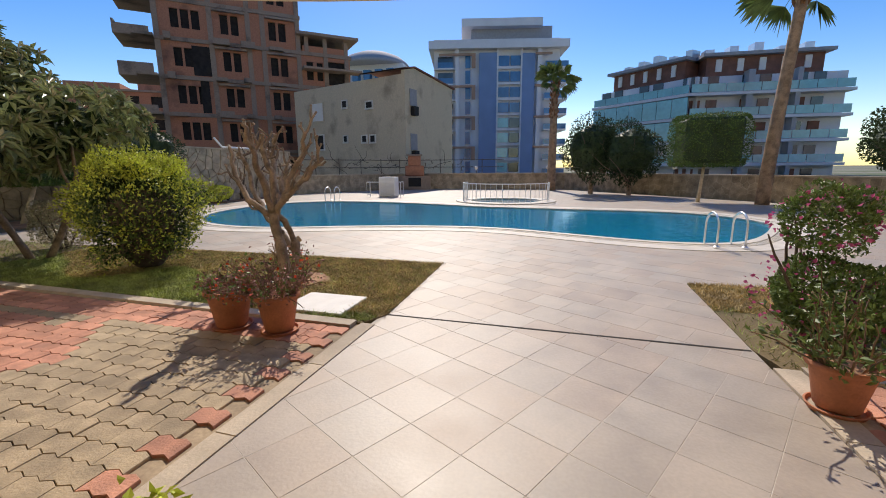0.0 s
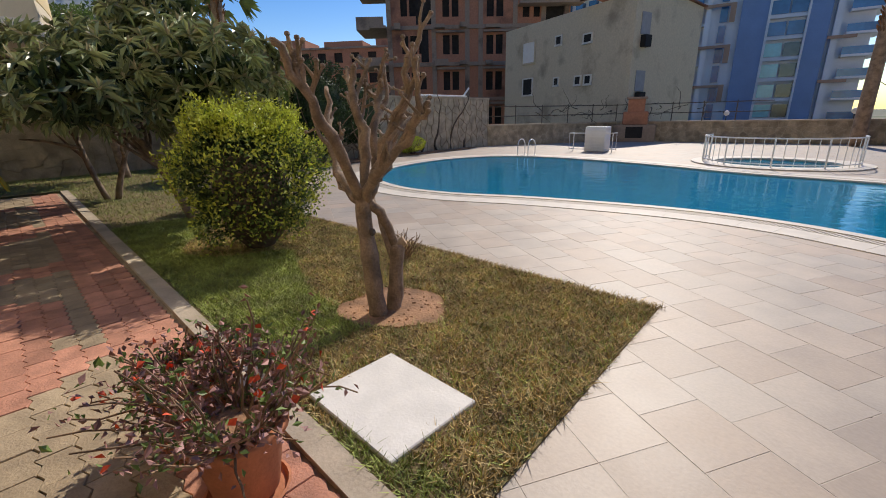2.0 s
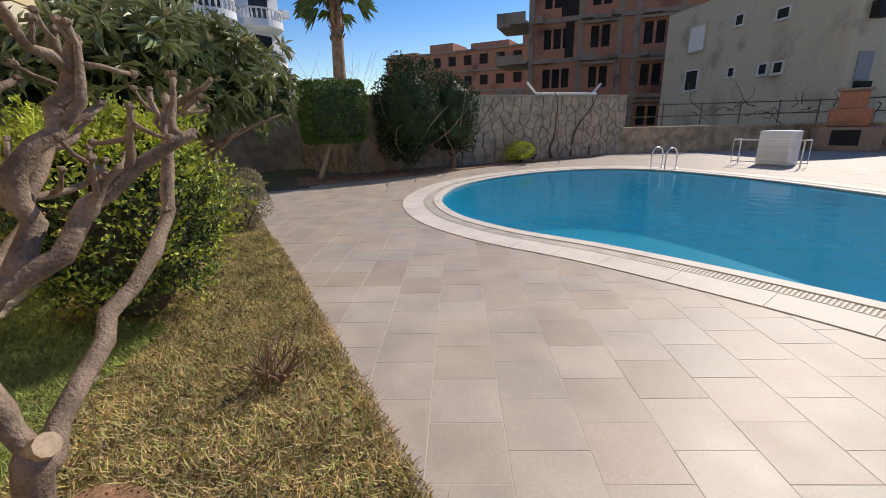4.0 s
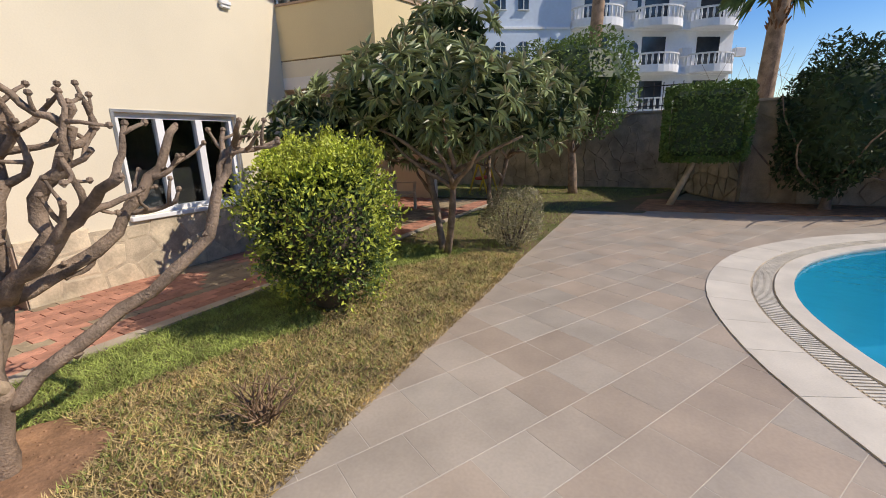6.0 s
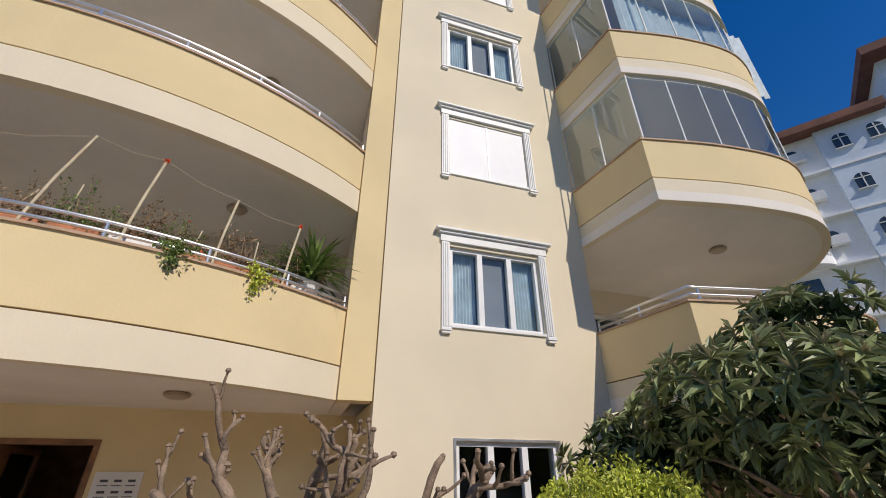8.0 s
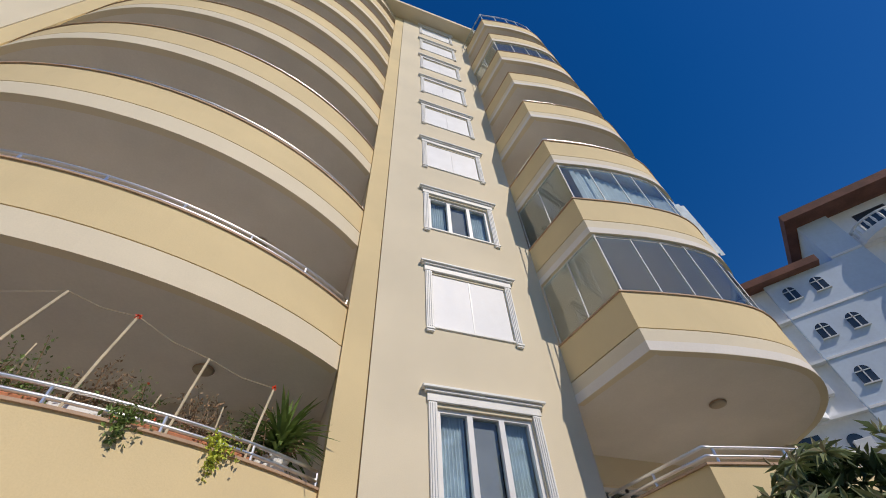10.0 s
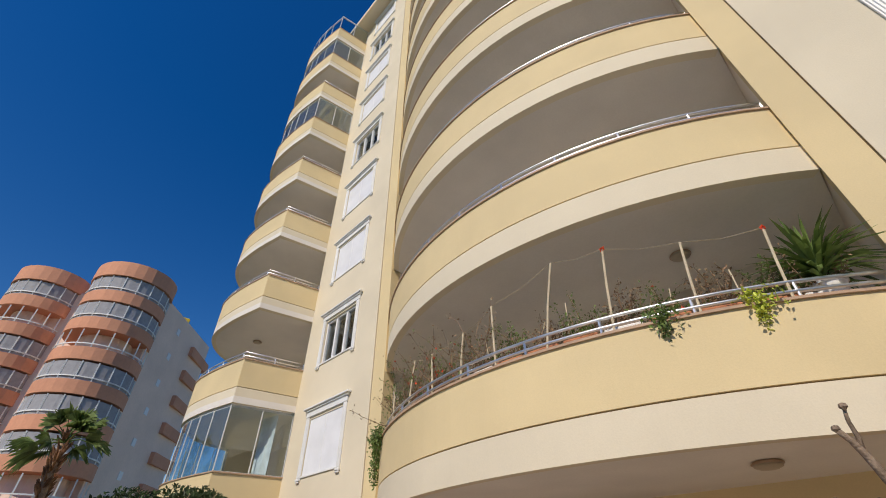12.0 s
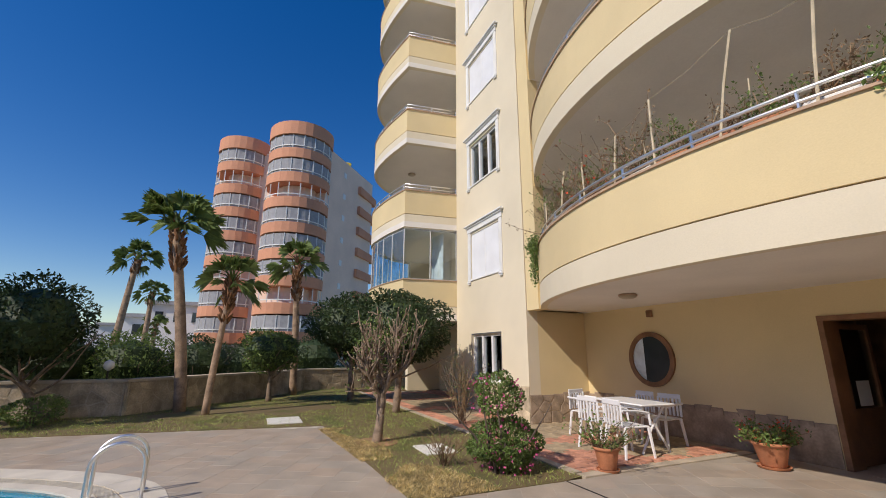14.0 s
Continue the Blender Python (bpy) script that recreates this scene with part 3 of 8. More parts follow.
# ---- lawns, paths ----
FAC, BACK, CX = -2.05, -3.72, 1.955           # facade plane, recess back wall, axis of the building
LAWN_W = [(-10.6, 1.85), (-10.6, 3.2), (-15.4, 4.2), (-15.4, -14), (-11.9, -14), (-11.9, -0.2), (-0.14, -0.28), (-0.02, 0.0), (-0.13, 2.155), (-4.5, 2.0)]
LAWN_E = [(2.97, 0.0), (2.97, 1.93), (8.05, 2.1), (8.85, 7.4), (8.6, 12.0), (9.2, 14.2), (13.8, 9.0), (14.1, 6.0), (16.9, 3.4), (18.6, -8), (15.8, -8), (15.6, -0.3), (3.05, -0.3)]
lawn_w = single("lawn_strip", Geo().prism(LAWN_W, -0.04, 0.012), M["lawn"], "patchy green and dry lawn beside the brick path", "lawn", kind="structure")
lawn_e = single("lawn_strip", Geo().prism(LAWN_E, -0.04, 0.012), M["lawn"], "patchy lawn with fruit trees and palms along the wall", "lawn", kind="structure")
deck_bed = single("paving_bed", sheet_with_holes([(-12.7, 1.6), (9.0, 1.6), (9.4, 14.5), (1.2, 23.6), (-8.8, 22.3), (-12.7, 16)], [grow(POOL, 0.1), grow(WADE, 0.1)], 0.0027),
                  M["joint"], "grey mortar bed under the paving tiles", "paving", kind="structure")
path_bed = single("paving_bed", Geo().prism([(-0.02, -3.7), (2.96, -3.7), (2.96, 1.59), (-0.1, 1.59)], -0.04, 0.0027), M["joint"],
                  "grey mortar bed under the entrance path", "paving", kind="structure")
soil_bed = single("planting_bed", Geo().prism([(-12.7, 3.2), (-10.9, 3.0), (-11.2, 6.0), (-11.9, 9.5), (-12.2, 14), (-12.7, 15)], -0.04, 0.03), M["soil"],
                  "bare earth planting bed along the stone wall", "planting bed", kind="structure")


def curb(name, pts, z, w, label):
    c = thing(name, label, "kerb", kind="structure")
    for (x0, y0), (x1, y1) in zip(pts, pts[1:]):
        L = math.hypot(x1 - x0, y1 - y0)
        k = max(1, round(L / 0.9))
        d, nrm = Vector((x1 - x0, y1 - y0)) / L, Vector((-(y1 - y0), x1 - x0)) / L * w / 2
        for i in range(k):
            a, b = Vector((x0, y0)) + d * (L * i / k + 0.005), Vector((x0, y0)) + d * (L * (i + 1) / k - 0.005)
            part("curb_stone", Geo().prism([tuple(a - nrm), tuple(b - nrm), tuple(b + nrm), tuple(a + nrm)], -0.04, z), M["concrete"], c)
    return c


curb("curb", [(-11.8, -0.25), (-0.2, -0.33)], 0.03, 0.13, "worn concrete kerb between lawn and brick path")
curb("curb", [(-0.09, -0.27), (-0.09, -3.6)], 0.012, 0.13, "worn concrete kerb beside the tiled path")
curb("curb", [(3.06, -0.3), (3.06, -3.6)], 0.02, 0.16, "worn concrete kerb beside the tiled path")
curb("curb", [(3.15, -0.33), (15.4, -0.33)], 0.03, 0.13, "worn concrete kerb between lawn and brick path")
single("drain_joint", Geo().box(-0.02, 2.96, -0.013, 0.013, -0.012, 0.0065), M["soot_and_shade"], "dark narrow drain slot across the path", "drain", kind="structure")

# ---- the yellow apartment building ----
ST, FLOORS = 2.883, 9
Z_SOF, Z_BAND, Z_TOP = 2.43, 2.85, 3.645       # first balcony: soffit, groove, parapet top
ROOF = Z_SOF + ST * FLOORS
mirror = lambda x: 2 * CX - x
building = thing("apartment_building", "nine-storey yellow and cream apartment building with curved balconies", "building", kind="structure")
EDGE, STRIP = -2.69, -2.23                    # ends of the flat wall and of the bay
WING = -6.36                                  # where the wing loggia begins
GW = (-5.355, -3.82, 0.78, 1.98)                # ground floor window
W1 = (-5.37, -3.76, 3.555, 4.91)               # first floor window


def wall_part(x0, x1, holes, z0, z1, mat, y0=FAC - 0.3, y1=FAC, name="wall"):
    part(name, wall_cells(Geo(), x0, x1, z0, z1, y0, y1, holes), mat, building)


for side in (0, 1):
    fx = (lambda x: x) if side == 0 else mirror
    span = lambda a, b: (min(fx(a), fx(b)), max(fx(a), fx(b)))
    holes = [(*span(GW[0], GW[1]), GW[2], GW[3])]
    holes += [(*span(W1[0], W1[1]), W1[2] + ST * k, W1[3] + ST * k) for k in range(FLOORS)]
    wall_part(*span(WING, EDGE), holes, 0.0, ROOF, M["cream"])
    wall_part(*span(EDGE + 0.02, STRIP), [], Z_SOF, ROOF, M["yellow"], FAC - 0.3, FAC - 0.015, "bay_pilaster")
    part("wall_groove", Geo().box(*span(EDGE, EDGE + 0.02), FAC - 0.2, FAC - 0.03, Z_SOF, ROOF), M["groove"], building)
    # side walls: recess beside the entrance, loggia of the wing, gable
    part("recess_wall", Geo().box(*span(EDGE - 0.3, EDGE), BACK, FAC - 0.3, 0, Z_SOF), M["yellow"], building)
    part("loggia_wall", Geo().box(*span(STRIP - 0.2, STRIP), BACK, FAC - 0.3, Z_SOF, ROOF), M["loggia"], building)
    part("loggia_wall", Geo().box(*span(WING, WING + 0.25), BACK, FAC - 0.3, 0, ROOF), M["cream"], building)
    part("gable_wall", Geo().box(*span(-11.9, -11.6), -15.0, -2.3, 0, ROOF), M["cream"], building)
    wholes = [(*span(-9.2, -7.6), 0.9 if k < 0 else 2.6 + ST * k, 2.0 if k < 0 else 4.75 + ST * k) for k in range(-1, FLOORS)]
    wall_part(*span(-11.6, WING), wholes, 0.0, ROOF, M["cream"], BACK - 0.3, BACK)
    for h in wholes:
        x0, x1, z0, z1 = h
        w = part("window", Geo().box(x0, x0 + 0.07, BACK - 0.2, BACK - 0.1, z0, z1).box(x1 - 0.07, x1, BACK - 0.2, BACK - 0.1, z0, z1)
                 .box(x0, x1, BACK - 0.2, BACK - 0.1, z1 - 0.07, z1).box(x0, x1, BACK - 0.2, BACK - 0.1, z0, z0 + 0.07)
                 .box((x0 + x1) / 2 - 0.04, (x0 + x1) / 2 + 0.04, BACK - 0.2, BACK - 0.1, z0, z1), M["pvc"], building)
        part("pane", Geo().box(x0 + 0.05, x1 - 0.05, BACK - 0.16, BACK - 0.15, z0 + 0.05, z1 - 0.05), M["glass"], w)
        # grey sheet added behind the glass, its tone standing for a dim room
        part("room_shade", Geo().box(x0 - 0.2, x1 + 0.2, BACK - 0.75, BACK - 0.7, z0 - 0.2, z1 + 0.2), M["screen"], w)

# core behind the loggias and the bay
wall_part(EDGE - 0.3, mirror(EDGE - 0.3), [(0.78, 1.84, 0.0, 1.95)], 0.0, Z_SOF, M["yellow"], BACK - 0.3, BACK, "entrance_wall")
part("loggia_back_wall", Geo().box(EDGE - 0.3, mirror(EDGE - 0.3), BACK - 0.3, BACK, Z_SOF, ROOF), M["loggia"], building)
part("core_wall", Geo().box(-11.9, mirror(-11.9), -15.3, -15.0, 0, ROOF), M["cream"], building)
part("roof", Geo().box(-12.3, mirror(-12.3), -15.6, -1.3, ROOF, ROOF + 0.35), M["cream"], building)
part("entrance_hall", Geo().box(-0.4, 3.0, -7.3, -7.2, 0, 2.4).box(-0.4, -0.3, -7.2, BACK - 0.3, 0, 2.4).box(2.9, 3.0, -7.2, BACK - 0.3, 0, 2.4)
     .box(-0.4, 3.0, -7.3, BACK - 0.3, 2.3, 2.4), M["wood"], building, "dim entrance hall")
part("hall_floor", Geo().box(-0.4, 3.0, -7.3, BACK, -0.04, 0.004), M["tile"], building)

# curved bay balconies
END_Y, APEX_Y = -2.13, -0.60
HALF, SAG = CX - STRIP, APEX_Y - END_Y
RAD = (HALF * HALF + SAG * SAG) / (2 * SAG)
A0 = math.asin(HALF / RAD)


def bay_arc(r_off, n=28, a=None):
    a = a or A0
    return [(CX + (RAD + r_off) * math.sin(t), APEX_Y - RAD + (RAD + r_off) * math.cos(t)) for t in np.linspace(-a, a, n + 1)]


def rail_posts(pts, every):
    """Points at even steps along a line of plan points."""
    out, acc = [pts[0]], 0.0
    for p, q in zip(pts, pts[1:]):
        acc += math.dist(p, q)
        if acc >= every:
            out.append(q)
            acc = 0.0
    return out


def balcony(points_out, points_in, floor_poly, k, rail, name="balcony"):
    """Parapet with a cream foot, a groove, a coping and a tubular rail, for the floor k."""
    dz = ST * k
    b = part(name, Geo().ribbon(points_in, points_out, Z_BAND + 0.02 + dz, Z_TOP + dz), M["yellow"], building, smooth=False)
    lower = [(x * 0.985 + c[0] * 0.015, y * 0.985 + c[1] * 0.015) for (x, y), c in zip(points_out, points_in)]
    part("foot_band", Geo().ribbon(points_in, [(x, y) for x, y in lower], Z_SOF + dz, Z_BAND + dz), M["cream"], b)
    part("groove", Geo().ribbon(points_in, [((x * 3 + c[0]) / 4, (y * 3 + c[1]) / 4) for (x, y), c in zip(points_out, points_in)], Z_BAND + dz, Z_BAND + 0.02 + dz), M["groove"], b)
    cap_o = [(x + (x - c[0]) * 0.2, y + (y - c[1]) * 0.2) for (x, y), c in zip(points_out, points_in)]
    part("coping", Geo().ribbon(points_in, cap_o, Z_TOP + dz, Z_TOP + 0.03 + dz), M["edging"], b)
    part("floor_slab", Geo().prism(floor_poly, Z_SOF + 0.006 + dz, Z_SOF + 0.18 + dz), M["ceiling"], b, "pale painted balcony ceiling")
    if rail:
        mid = [((x + c[0]) / 2, (y + c[1]) / 2) for (x, y), c in zip(points_out, points_in)]
        g = Geo()
        for h in (0.13, 0.24):
            g.tube([(x, y, Z_TOP + h + dz) for x, y in mid], 0.022, 6)
        part("rail", g, M["chrome"], b, "polished tubular rail", True)
        for x, y in rail_posts(mid, 0.85):
            part("rail_post", Geo().tube([(x, y, Z_TOP + 0.02 + dz), (x, y, Z_TOP + 0.24 + dz)], 0.018, 6), M["chrome"], b)
    return b


arc_o, arc_i = bay_arc(0.0), bay_arc(-0.14)
bay_balconies = []
for k in range(FLOORS):
    bay_balconies.append(balcony(arc_o, arc_i, [(STRIP, BACK), *[(x, y) for x, y in bay_arc(-0.02)], (mirror(STRIP), BACK)], k, True, "bay_balcony"))
part("bay_roof_band", Geo().ribbon(arc_i, arc_o, ROOF - 0.6, ROOF + 0.35), M["cream"], building)

# wing balconies: straight flank, sharp corner, bulging front that rounds back
wing_front = spline([(-6.58, -0.35), (-8.1, -0.06), (-9.5, -0.03), (-10.6, -0.52), (-11.4, -1.35), (-11.85, -2.35)], 5, False)
wing_o = [(WING, FAC), (-6.47, -1.2)] + wing_front
def offset_in(pts, by):
    out = []
    for i, p in enumerate(pts):
        a, b = Vector(pts[max(i - 1, 0)]), Vector(pts[min(i + 1, len(pts) - 1)])
        d = (b - a).normalized()
        s = 1.35 if i == 2 else 1.0
        out.append((p[0] + d.y * by * s, p[1] - d.x * by * s))
    return out
wing_i = offset_in(wing_o, -0.13)
if not wing_i[2][0] < wing_o[2][0]:
    wing_i = offset_in(wing_o, 0.13)
GLAZED = {0: (1, 2, 6, 8), 1: (0, 5, 7, 8)}
for side in (0, 1):
    fx = (lambda x: x) if side == 0 else mirror
    po, pi = [(fx(x), y) for x, y in wing_o], [(fx(x), y) for x, y in wing_i]
    for k in range(FLOORS):
        b = balcony(po, pi, [(fx(WING), BACK), *po, (fx(-11.7), BACK)], k, k not in GLAZED[side], "wing_balcony")
        dz = ST * k
        if k in GLAZED[side]:
            mid = [((x + c[0]) / 2, (y + c[1]) / 2) for (x, y), c in zip(po, pi)]
            part("glazing_pane", Geo().ribbon([(x + 0.004, y - 0.004) for x, y in mid], mid, Z_TOP + 0.05 + dz, Z_SOF + ST + dz - 0.03), M["balglass"], b, "frameless folding glass panes")
            g = Geo().ribbon(pi, mid, Z_TOP + 0.03 + dz, Z_TOP + 0.06 + dz).ribbon(pi, mid, Z_SOF + ST + dz - 0.07, Z_SOF + ST + dz)
            part("glazing_track", g, M["white"], b)
            for x, y in rail_posts(mid, 0.55):
                part("glazing_edge", Geo().box(x - 0.012, x + 0.012, y - 0.012, y + 0.012, Z_TOP + 0.05 + dz, Z_SOF + ST + dz - 0.05), M["white"], b)
            if k in (0, 2):
                pts = [(fx(-6.62 - 0.05 * i), -1.7 + 0.04 * (i % 2) + 0.012 * i) for i in range(12)] if k == 0 else \
                      [(fx(-7.0 - 0.09 * i), -0.42 + 0.05 * (i % 2)) for i in range(42)]
                part("curtain", Geo().ribbon(pts, [(x, y + 0.01) for x, y in pts], Z_TOP - 0.5 + dz, Z_SOF + ST + dz - 0.08), M["curtain"], b, "drawn pale curtain")

# windows with fluted surrounds
OPEN = {0: (0, 2), 1: (1, 4, 7)}


def window(x0, x1, z0, z1, trimmed, shut, curtained):
    y = FAC
    g = Geo()
    f = 0.06
    for a, b in ((x0, x0 + f), (x1 - f, x1)):
        g.box(a, b, y - 0.14, y - 0.05, z0, z1)
    for a, b in ((z0, z0 + f), (z1 - f, z1)):
        g.box(x0 + f, x1 - f, y - 0.14, y - 0.05, a, b)
    w3 = (x1 - x0) / 3
    for i in (1, 2):
        g.box(x0 + w3 * i - 0.045, x0 + w3 * i + 0.045, y - 0.135, y - 0.045, z0 + f, z1 - f)
    w = part("window", g, M["pvc"], building, "white plastic three-light window")
    for i in range(3):
        part("pane", Geo().box(x0 + w3 * i + 0.045, x0 + w3 * (i + 1) - 0.045, y - 0.105, y - 0.10, z0 + f, z1 - f), M["glass"], w)
    # shallow box painted near-black in place of a room's own darkness
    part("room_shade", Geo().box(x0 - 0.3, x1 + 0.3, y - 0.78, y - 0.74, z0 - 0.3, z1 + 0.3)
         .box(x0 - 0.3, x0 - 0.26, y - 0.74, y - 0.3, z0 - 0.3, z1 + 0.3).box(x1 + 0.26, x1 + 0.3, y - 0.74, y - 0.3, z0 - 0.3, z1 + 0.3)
         .box(x0 - 0.3, x1 + 0.3, y - 0.74, y - 0.3, z1 + 0.26, z1 + 0.3), M["dark"], w, "near-black box standing for the unlit room behind the glass")
    if curtained:
        for i in (0, 2):
            a = x0 + w3 * i + 0.05
            pts = [(a + (w3 - 0.1) * j / 16, y - 0.2 - 0.035 * (j % 2)) for j in range(17)]
            part("curtain", Geo().ribbon(pts, [(p, q + 0.006) for p, q in pts], z0 + 0.05, z1 - 0.02), M["curtain"], w, "drawn pale blue curtain")
        part("insect_screen", Geo().box(x0 + w3 + 0.05, x0 + 2 * w3 - 0.05, y - 0.175, y - 0.17, z0 + 0.06, z1 - 0.06), M["screen"], w, "grey insect screen")
    if shut:
        part("roller_shutter", Geo().box(x0 + 0.01, x1 - 0.01, y - 0.045, y - 0.02, z0 + 0.002, z1 - 0.002), M["shutter"], w, "lowered white roller shutter")
        part("shutter_guide", Geo().box((x0 + x1) / 2 - 0.012, (x0 + x1) / 2 + 0.012, y - 0.03, y - 0.012, z0, z1), M["pvc"], w)
    if trimmed:
        for a in (x0 - 0.15, x1 + 0.01):
            p = part("pilaster", Geo().box(a, a + 0.14, y, y + 0.035, z0 - 0.05, z1 + 0.06, 0.006), M["white"], w, "fluted white pilaster")
            for i in range(3):
                part("flute", Geo().box(a + 0.022 + i * 0.037, a + 0.044 + i * 0.037, y + 0.03, y + 0.05, z0 - 0.03, z1 + 0.04, 0.006), M["white"], p)
            part("pilaster_foot", Geo().box(a - 0.012, a + 0.152, y, y + 0.065, z0 - 0.10, z0 - 0.05, 0.008).box(a, a + 0.14, y, y + 0.05, z0 - 0.14, z0 - 0.10, 0.008), M["white"], p)
        part("lintel", Geo().box(x0 - 0.17, x1 + 0.17, y, y + 0.045, z1 + 0.06, z1 + 0.2, 0.006), M["white"], w)
        part("cornice", Geo().box(x0 - 0.21, x1 + 0.21, y, y + 0.08, z1 + 0.2, z1 + 0.25, 0.01).box(x0 - 0.26, x1 + 0.26, y, y + 0.12, z1 + 0.25, z1 + 0.30, 0.01), M["white"], w)
        part("sill", Geo().box(x0 - 0.0, x1 + 0.0, y - 0.02, y + 0.03, z0 - 0.04, z0 + 0.005, 0.005), M["white"], w)
    else:
        part("sill", Geo().box(x0 - 0.06, x1 + 0.06, y - 0.05, y + 0.06, z0 - 0.06, z0 - 0.003, 0.008), M["white"], w)
        part("frame_surround", Geo().box(x0 - 0.035, x0 - 0.002, y - 0.02, y + 0.012, z0, z1).box(x1 + 0.002, x1 + 0.035, y - 0.02, y + 0.012, z0, z1)
             .box(x0 - 0.035, x1 + 0.035, y - 0.02, y + 0.012, z1 + 0.002, z1 + 0.035), M["aluminium"], w)
    return w


for side in (0, 1):
    fx = (lambda x: x) if side == 0 else mirror
    xs = sorted((fx(GW[0]), fx(GW[1])))
    window(*xs, GW[2], GW[3], False, False, False)
    xs = sorted((fx(W1[0]), fx(W1[1])))
    for k in range(FLOORS):
        opened = k in OPEN[side]
        window(*xs, W1[2] + ST * k, W1[3] + ST * k, True, not opened, opened and side == 0)

# round window, door, sign, lamps in the recess
rw = part("round_window", Geo(), M["wood"], building, "round window in a brown wooden ring")
g = Geo()
ring = [(a, math.cos(a), math.sin(a)) for a in np.linspace(0, 2 * math.pi, 37)[:-1]]
RWX, RWZ = 4.76, 1.38
def ring_mesh(r0, r1, y0, y1):
    g, n = Geo(), len(ring)
    vs = []
    for a, c, s in ring:
        vs += [(RWX + r0 * c, y0, RWZ + r0 * s), (RWX + r1 * c, y0, RWZ + r1 * s), (RWX + r1 * c, y1, RWZ + r1 * s), (RWX + r0 * c, y1, RWZ + r0 * s)]
    return g.add(vs, [(4 * i + k, 4 * i + (k + 1) % 4, 4 * ((i + 1) % n) + (k + 1) % 4, 4 * ((i + 1) % n) + k) for i in range(n) for k in range(4)])
rw.data = ring_mesh(0.44, 0.53, BACK, BACK + 0.05).mesh("round_window", M["wood"])
disc = Geo().add([(RWX + 0.45 * c, BACK + 0.012, RWZ + 0.45 * s) for a, c, s in ring], [tuple(range(36))[::-1]])
part("pane", disc, M["dark_glass"], rw)
part("half_curtain", Geo().add([(RWX + 0.44 * math.cos(a), BACK + 0.016, RWZ + 0.44 * math.sin(a)) for a in np.linspace(-1.2, 1.2, 18)], [tuple(range(18))[::-1]]), M["curtain"], rw)

door = thing("door_1", "brown framed glazed entrance door standing open", "door", kind="structure")
dx0, dx1, dz1 = 0.78, 1.84, 1.95
part("door_frame", Geo().box(dx0 - 0.06, dx0 + 0.01, BACK - 0.31, BACK + 0.02, 0, dz1 + 0.06).box(dx1 - 0.01, dx1 + 0.06, BACK - 0.31, BACK + 0.02, 0, dz1 + 0.06)
     .box(dx0 + 0.01, dx1 - 0.01, BACK - 0.31, BACK + 0.02, dz1 - 0.01, dz1 + 0.06), M["wood"], door)
leaf = part("door_leaf", Geo().box(1.86, 1.915, -4.95, -4.06, 0.02, 0.75).box(1.86, 1.915, -4.95, -4.87, 0.75, 1.92).box(1.86, 1.915, -4.14, -4.06, 0.75, 1.92)
            .box(1.86, 1.915, -4.87, -4.14, 1.84, 1.92), M["wood"], door, "open glazed door leaf")
part("pane", Geo().box(1.885, 1.89, -4.87, -4.14, 0.75, 1.84), M["glass"], leaf)
part("paper_notice", Geo().box(1.853, 1.858, -4.62, -4.28, 0.78, 1.12), M["signpaper"], leaf)
sign = thing("notice_board", "white notice sheet with rows of grey pictograms", "sign")
part("sheet", Geo().box(0.10, 0.66, BACK + 0.003, BACK + 0.014, 0.95, 1.62), M["signpaper"], sign)
for r in range(4):
    for c in range(3):
        part("printed_bar", Geo().box(0.17 + c * 0.16, 0.26 + c * 0.16, BACK + 0.014, BACK + 0.017, 1.50 - r * 0.13, 1.53 - r * 0.13), M["ink"], sign)
        part("printed_bar", Geo().box(0.16 + c * 0.16, 0.28 + c * 0.16, BACK + 0.014, BACK + 0.017, 1.455 - r * 0.13, 1.465 - r * 0.13), M["ink"], sign)
for c in (0, 2):
    part("printed_patch", Geo().box(0.16 + c * 0.17, 0.27 + c * 0.17, BACK + 0.014, BACK + 0.017, 0.965, 1.05), M["redprint"], sign)
single("wall_box", Geo().box(4.62, 4.74, BACK, BACK + 0.07, 2.2, 2.34, 0.01), M["wood"], "small brown junction box on the wall", "junction box")
doormat = single("door_mat", Geo().box(0.76, 1.46, BACK - 0.26, BACK + 0.16, 0.012, 0.025, 0.004), M["carpet"], "red carpet mat before the door", "mat")

lamp = thing("ceiling_lamp", "round frosted ceiling lamp under a balcony", "lamp", (0, 0, 0), "balcony ceiling lamps")
part("lamp_base", Geo().lathe([(0.13, 0), (0.15, -0.02), (0.15, -0.03)]), M["edging"], lamp)
part("lamp_shade", Geo().lathe([(0.14, -0.03), (0.13, -0.055), (0.08, -0.075), (0.01, -0.08)]), M["lampglass"], lamp, smooth=True)
spots = [(-0.40, -2.15, 0), (3.6, -1.98, 0), (-8.8, -1.32, 1), (mirror(-8.9), -1.35, 2)] + [(-0.38, -2.6, k) for k in range(1, 7)]
lamp.matrix_basis = pose(spots[0][0], spots[0][1], Z_SOF + 0.004)
for x, y, k in spots[1:]:
    copy_thing(lamp, pose(x, y, Z_SOF + 0.004 + ST * k))

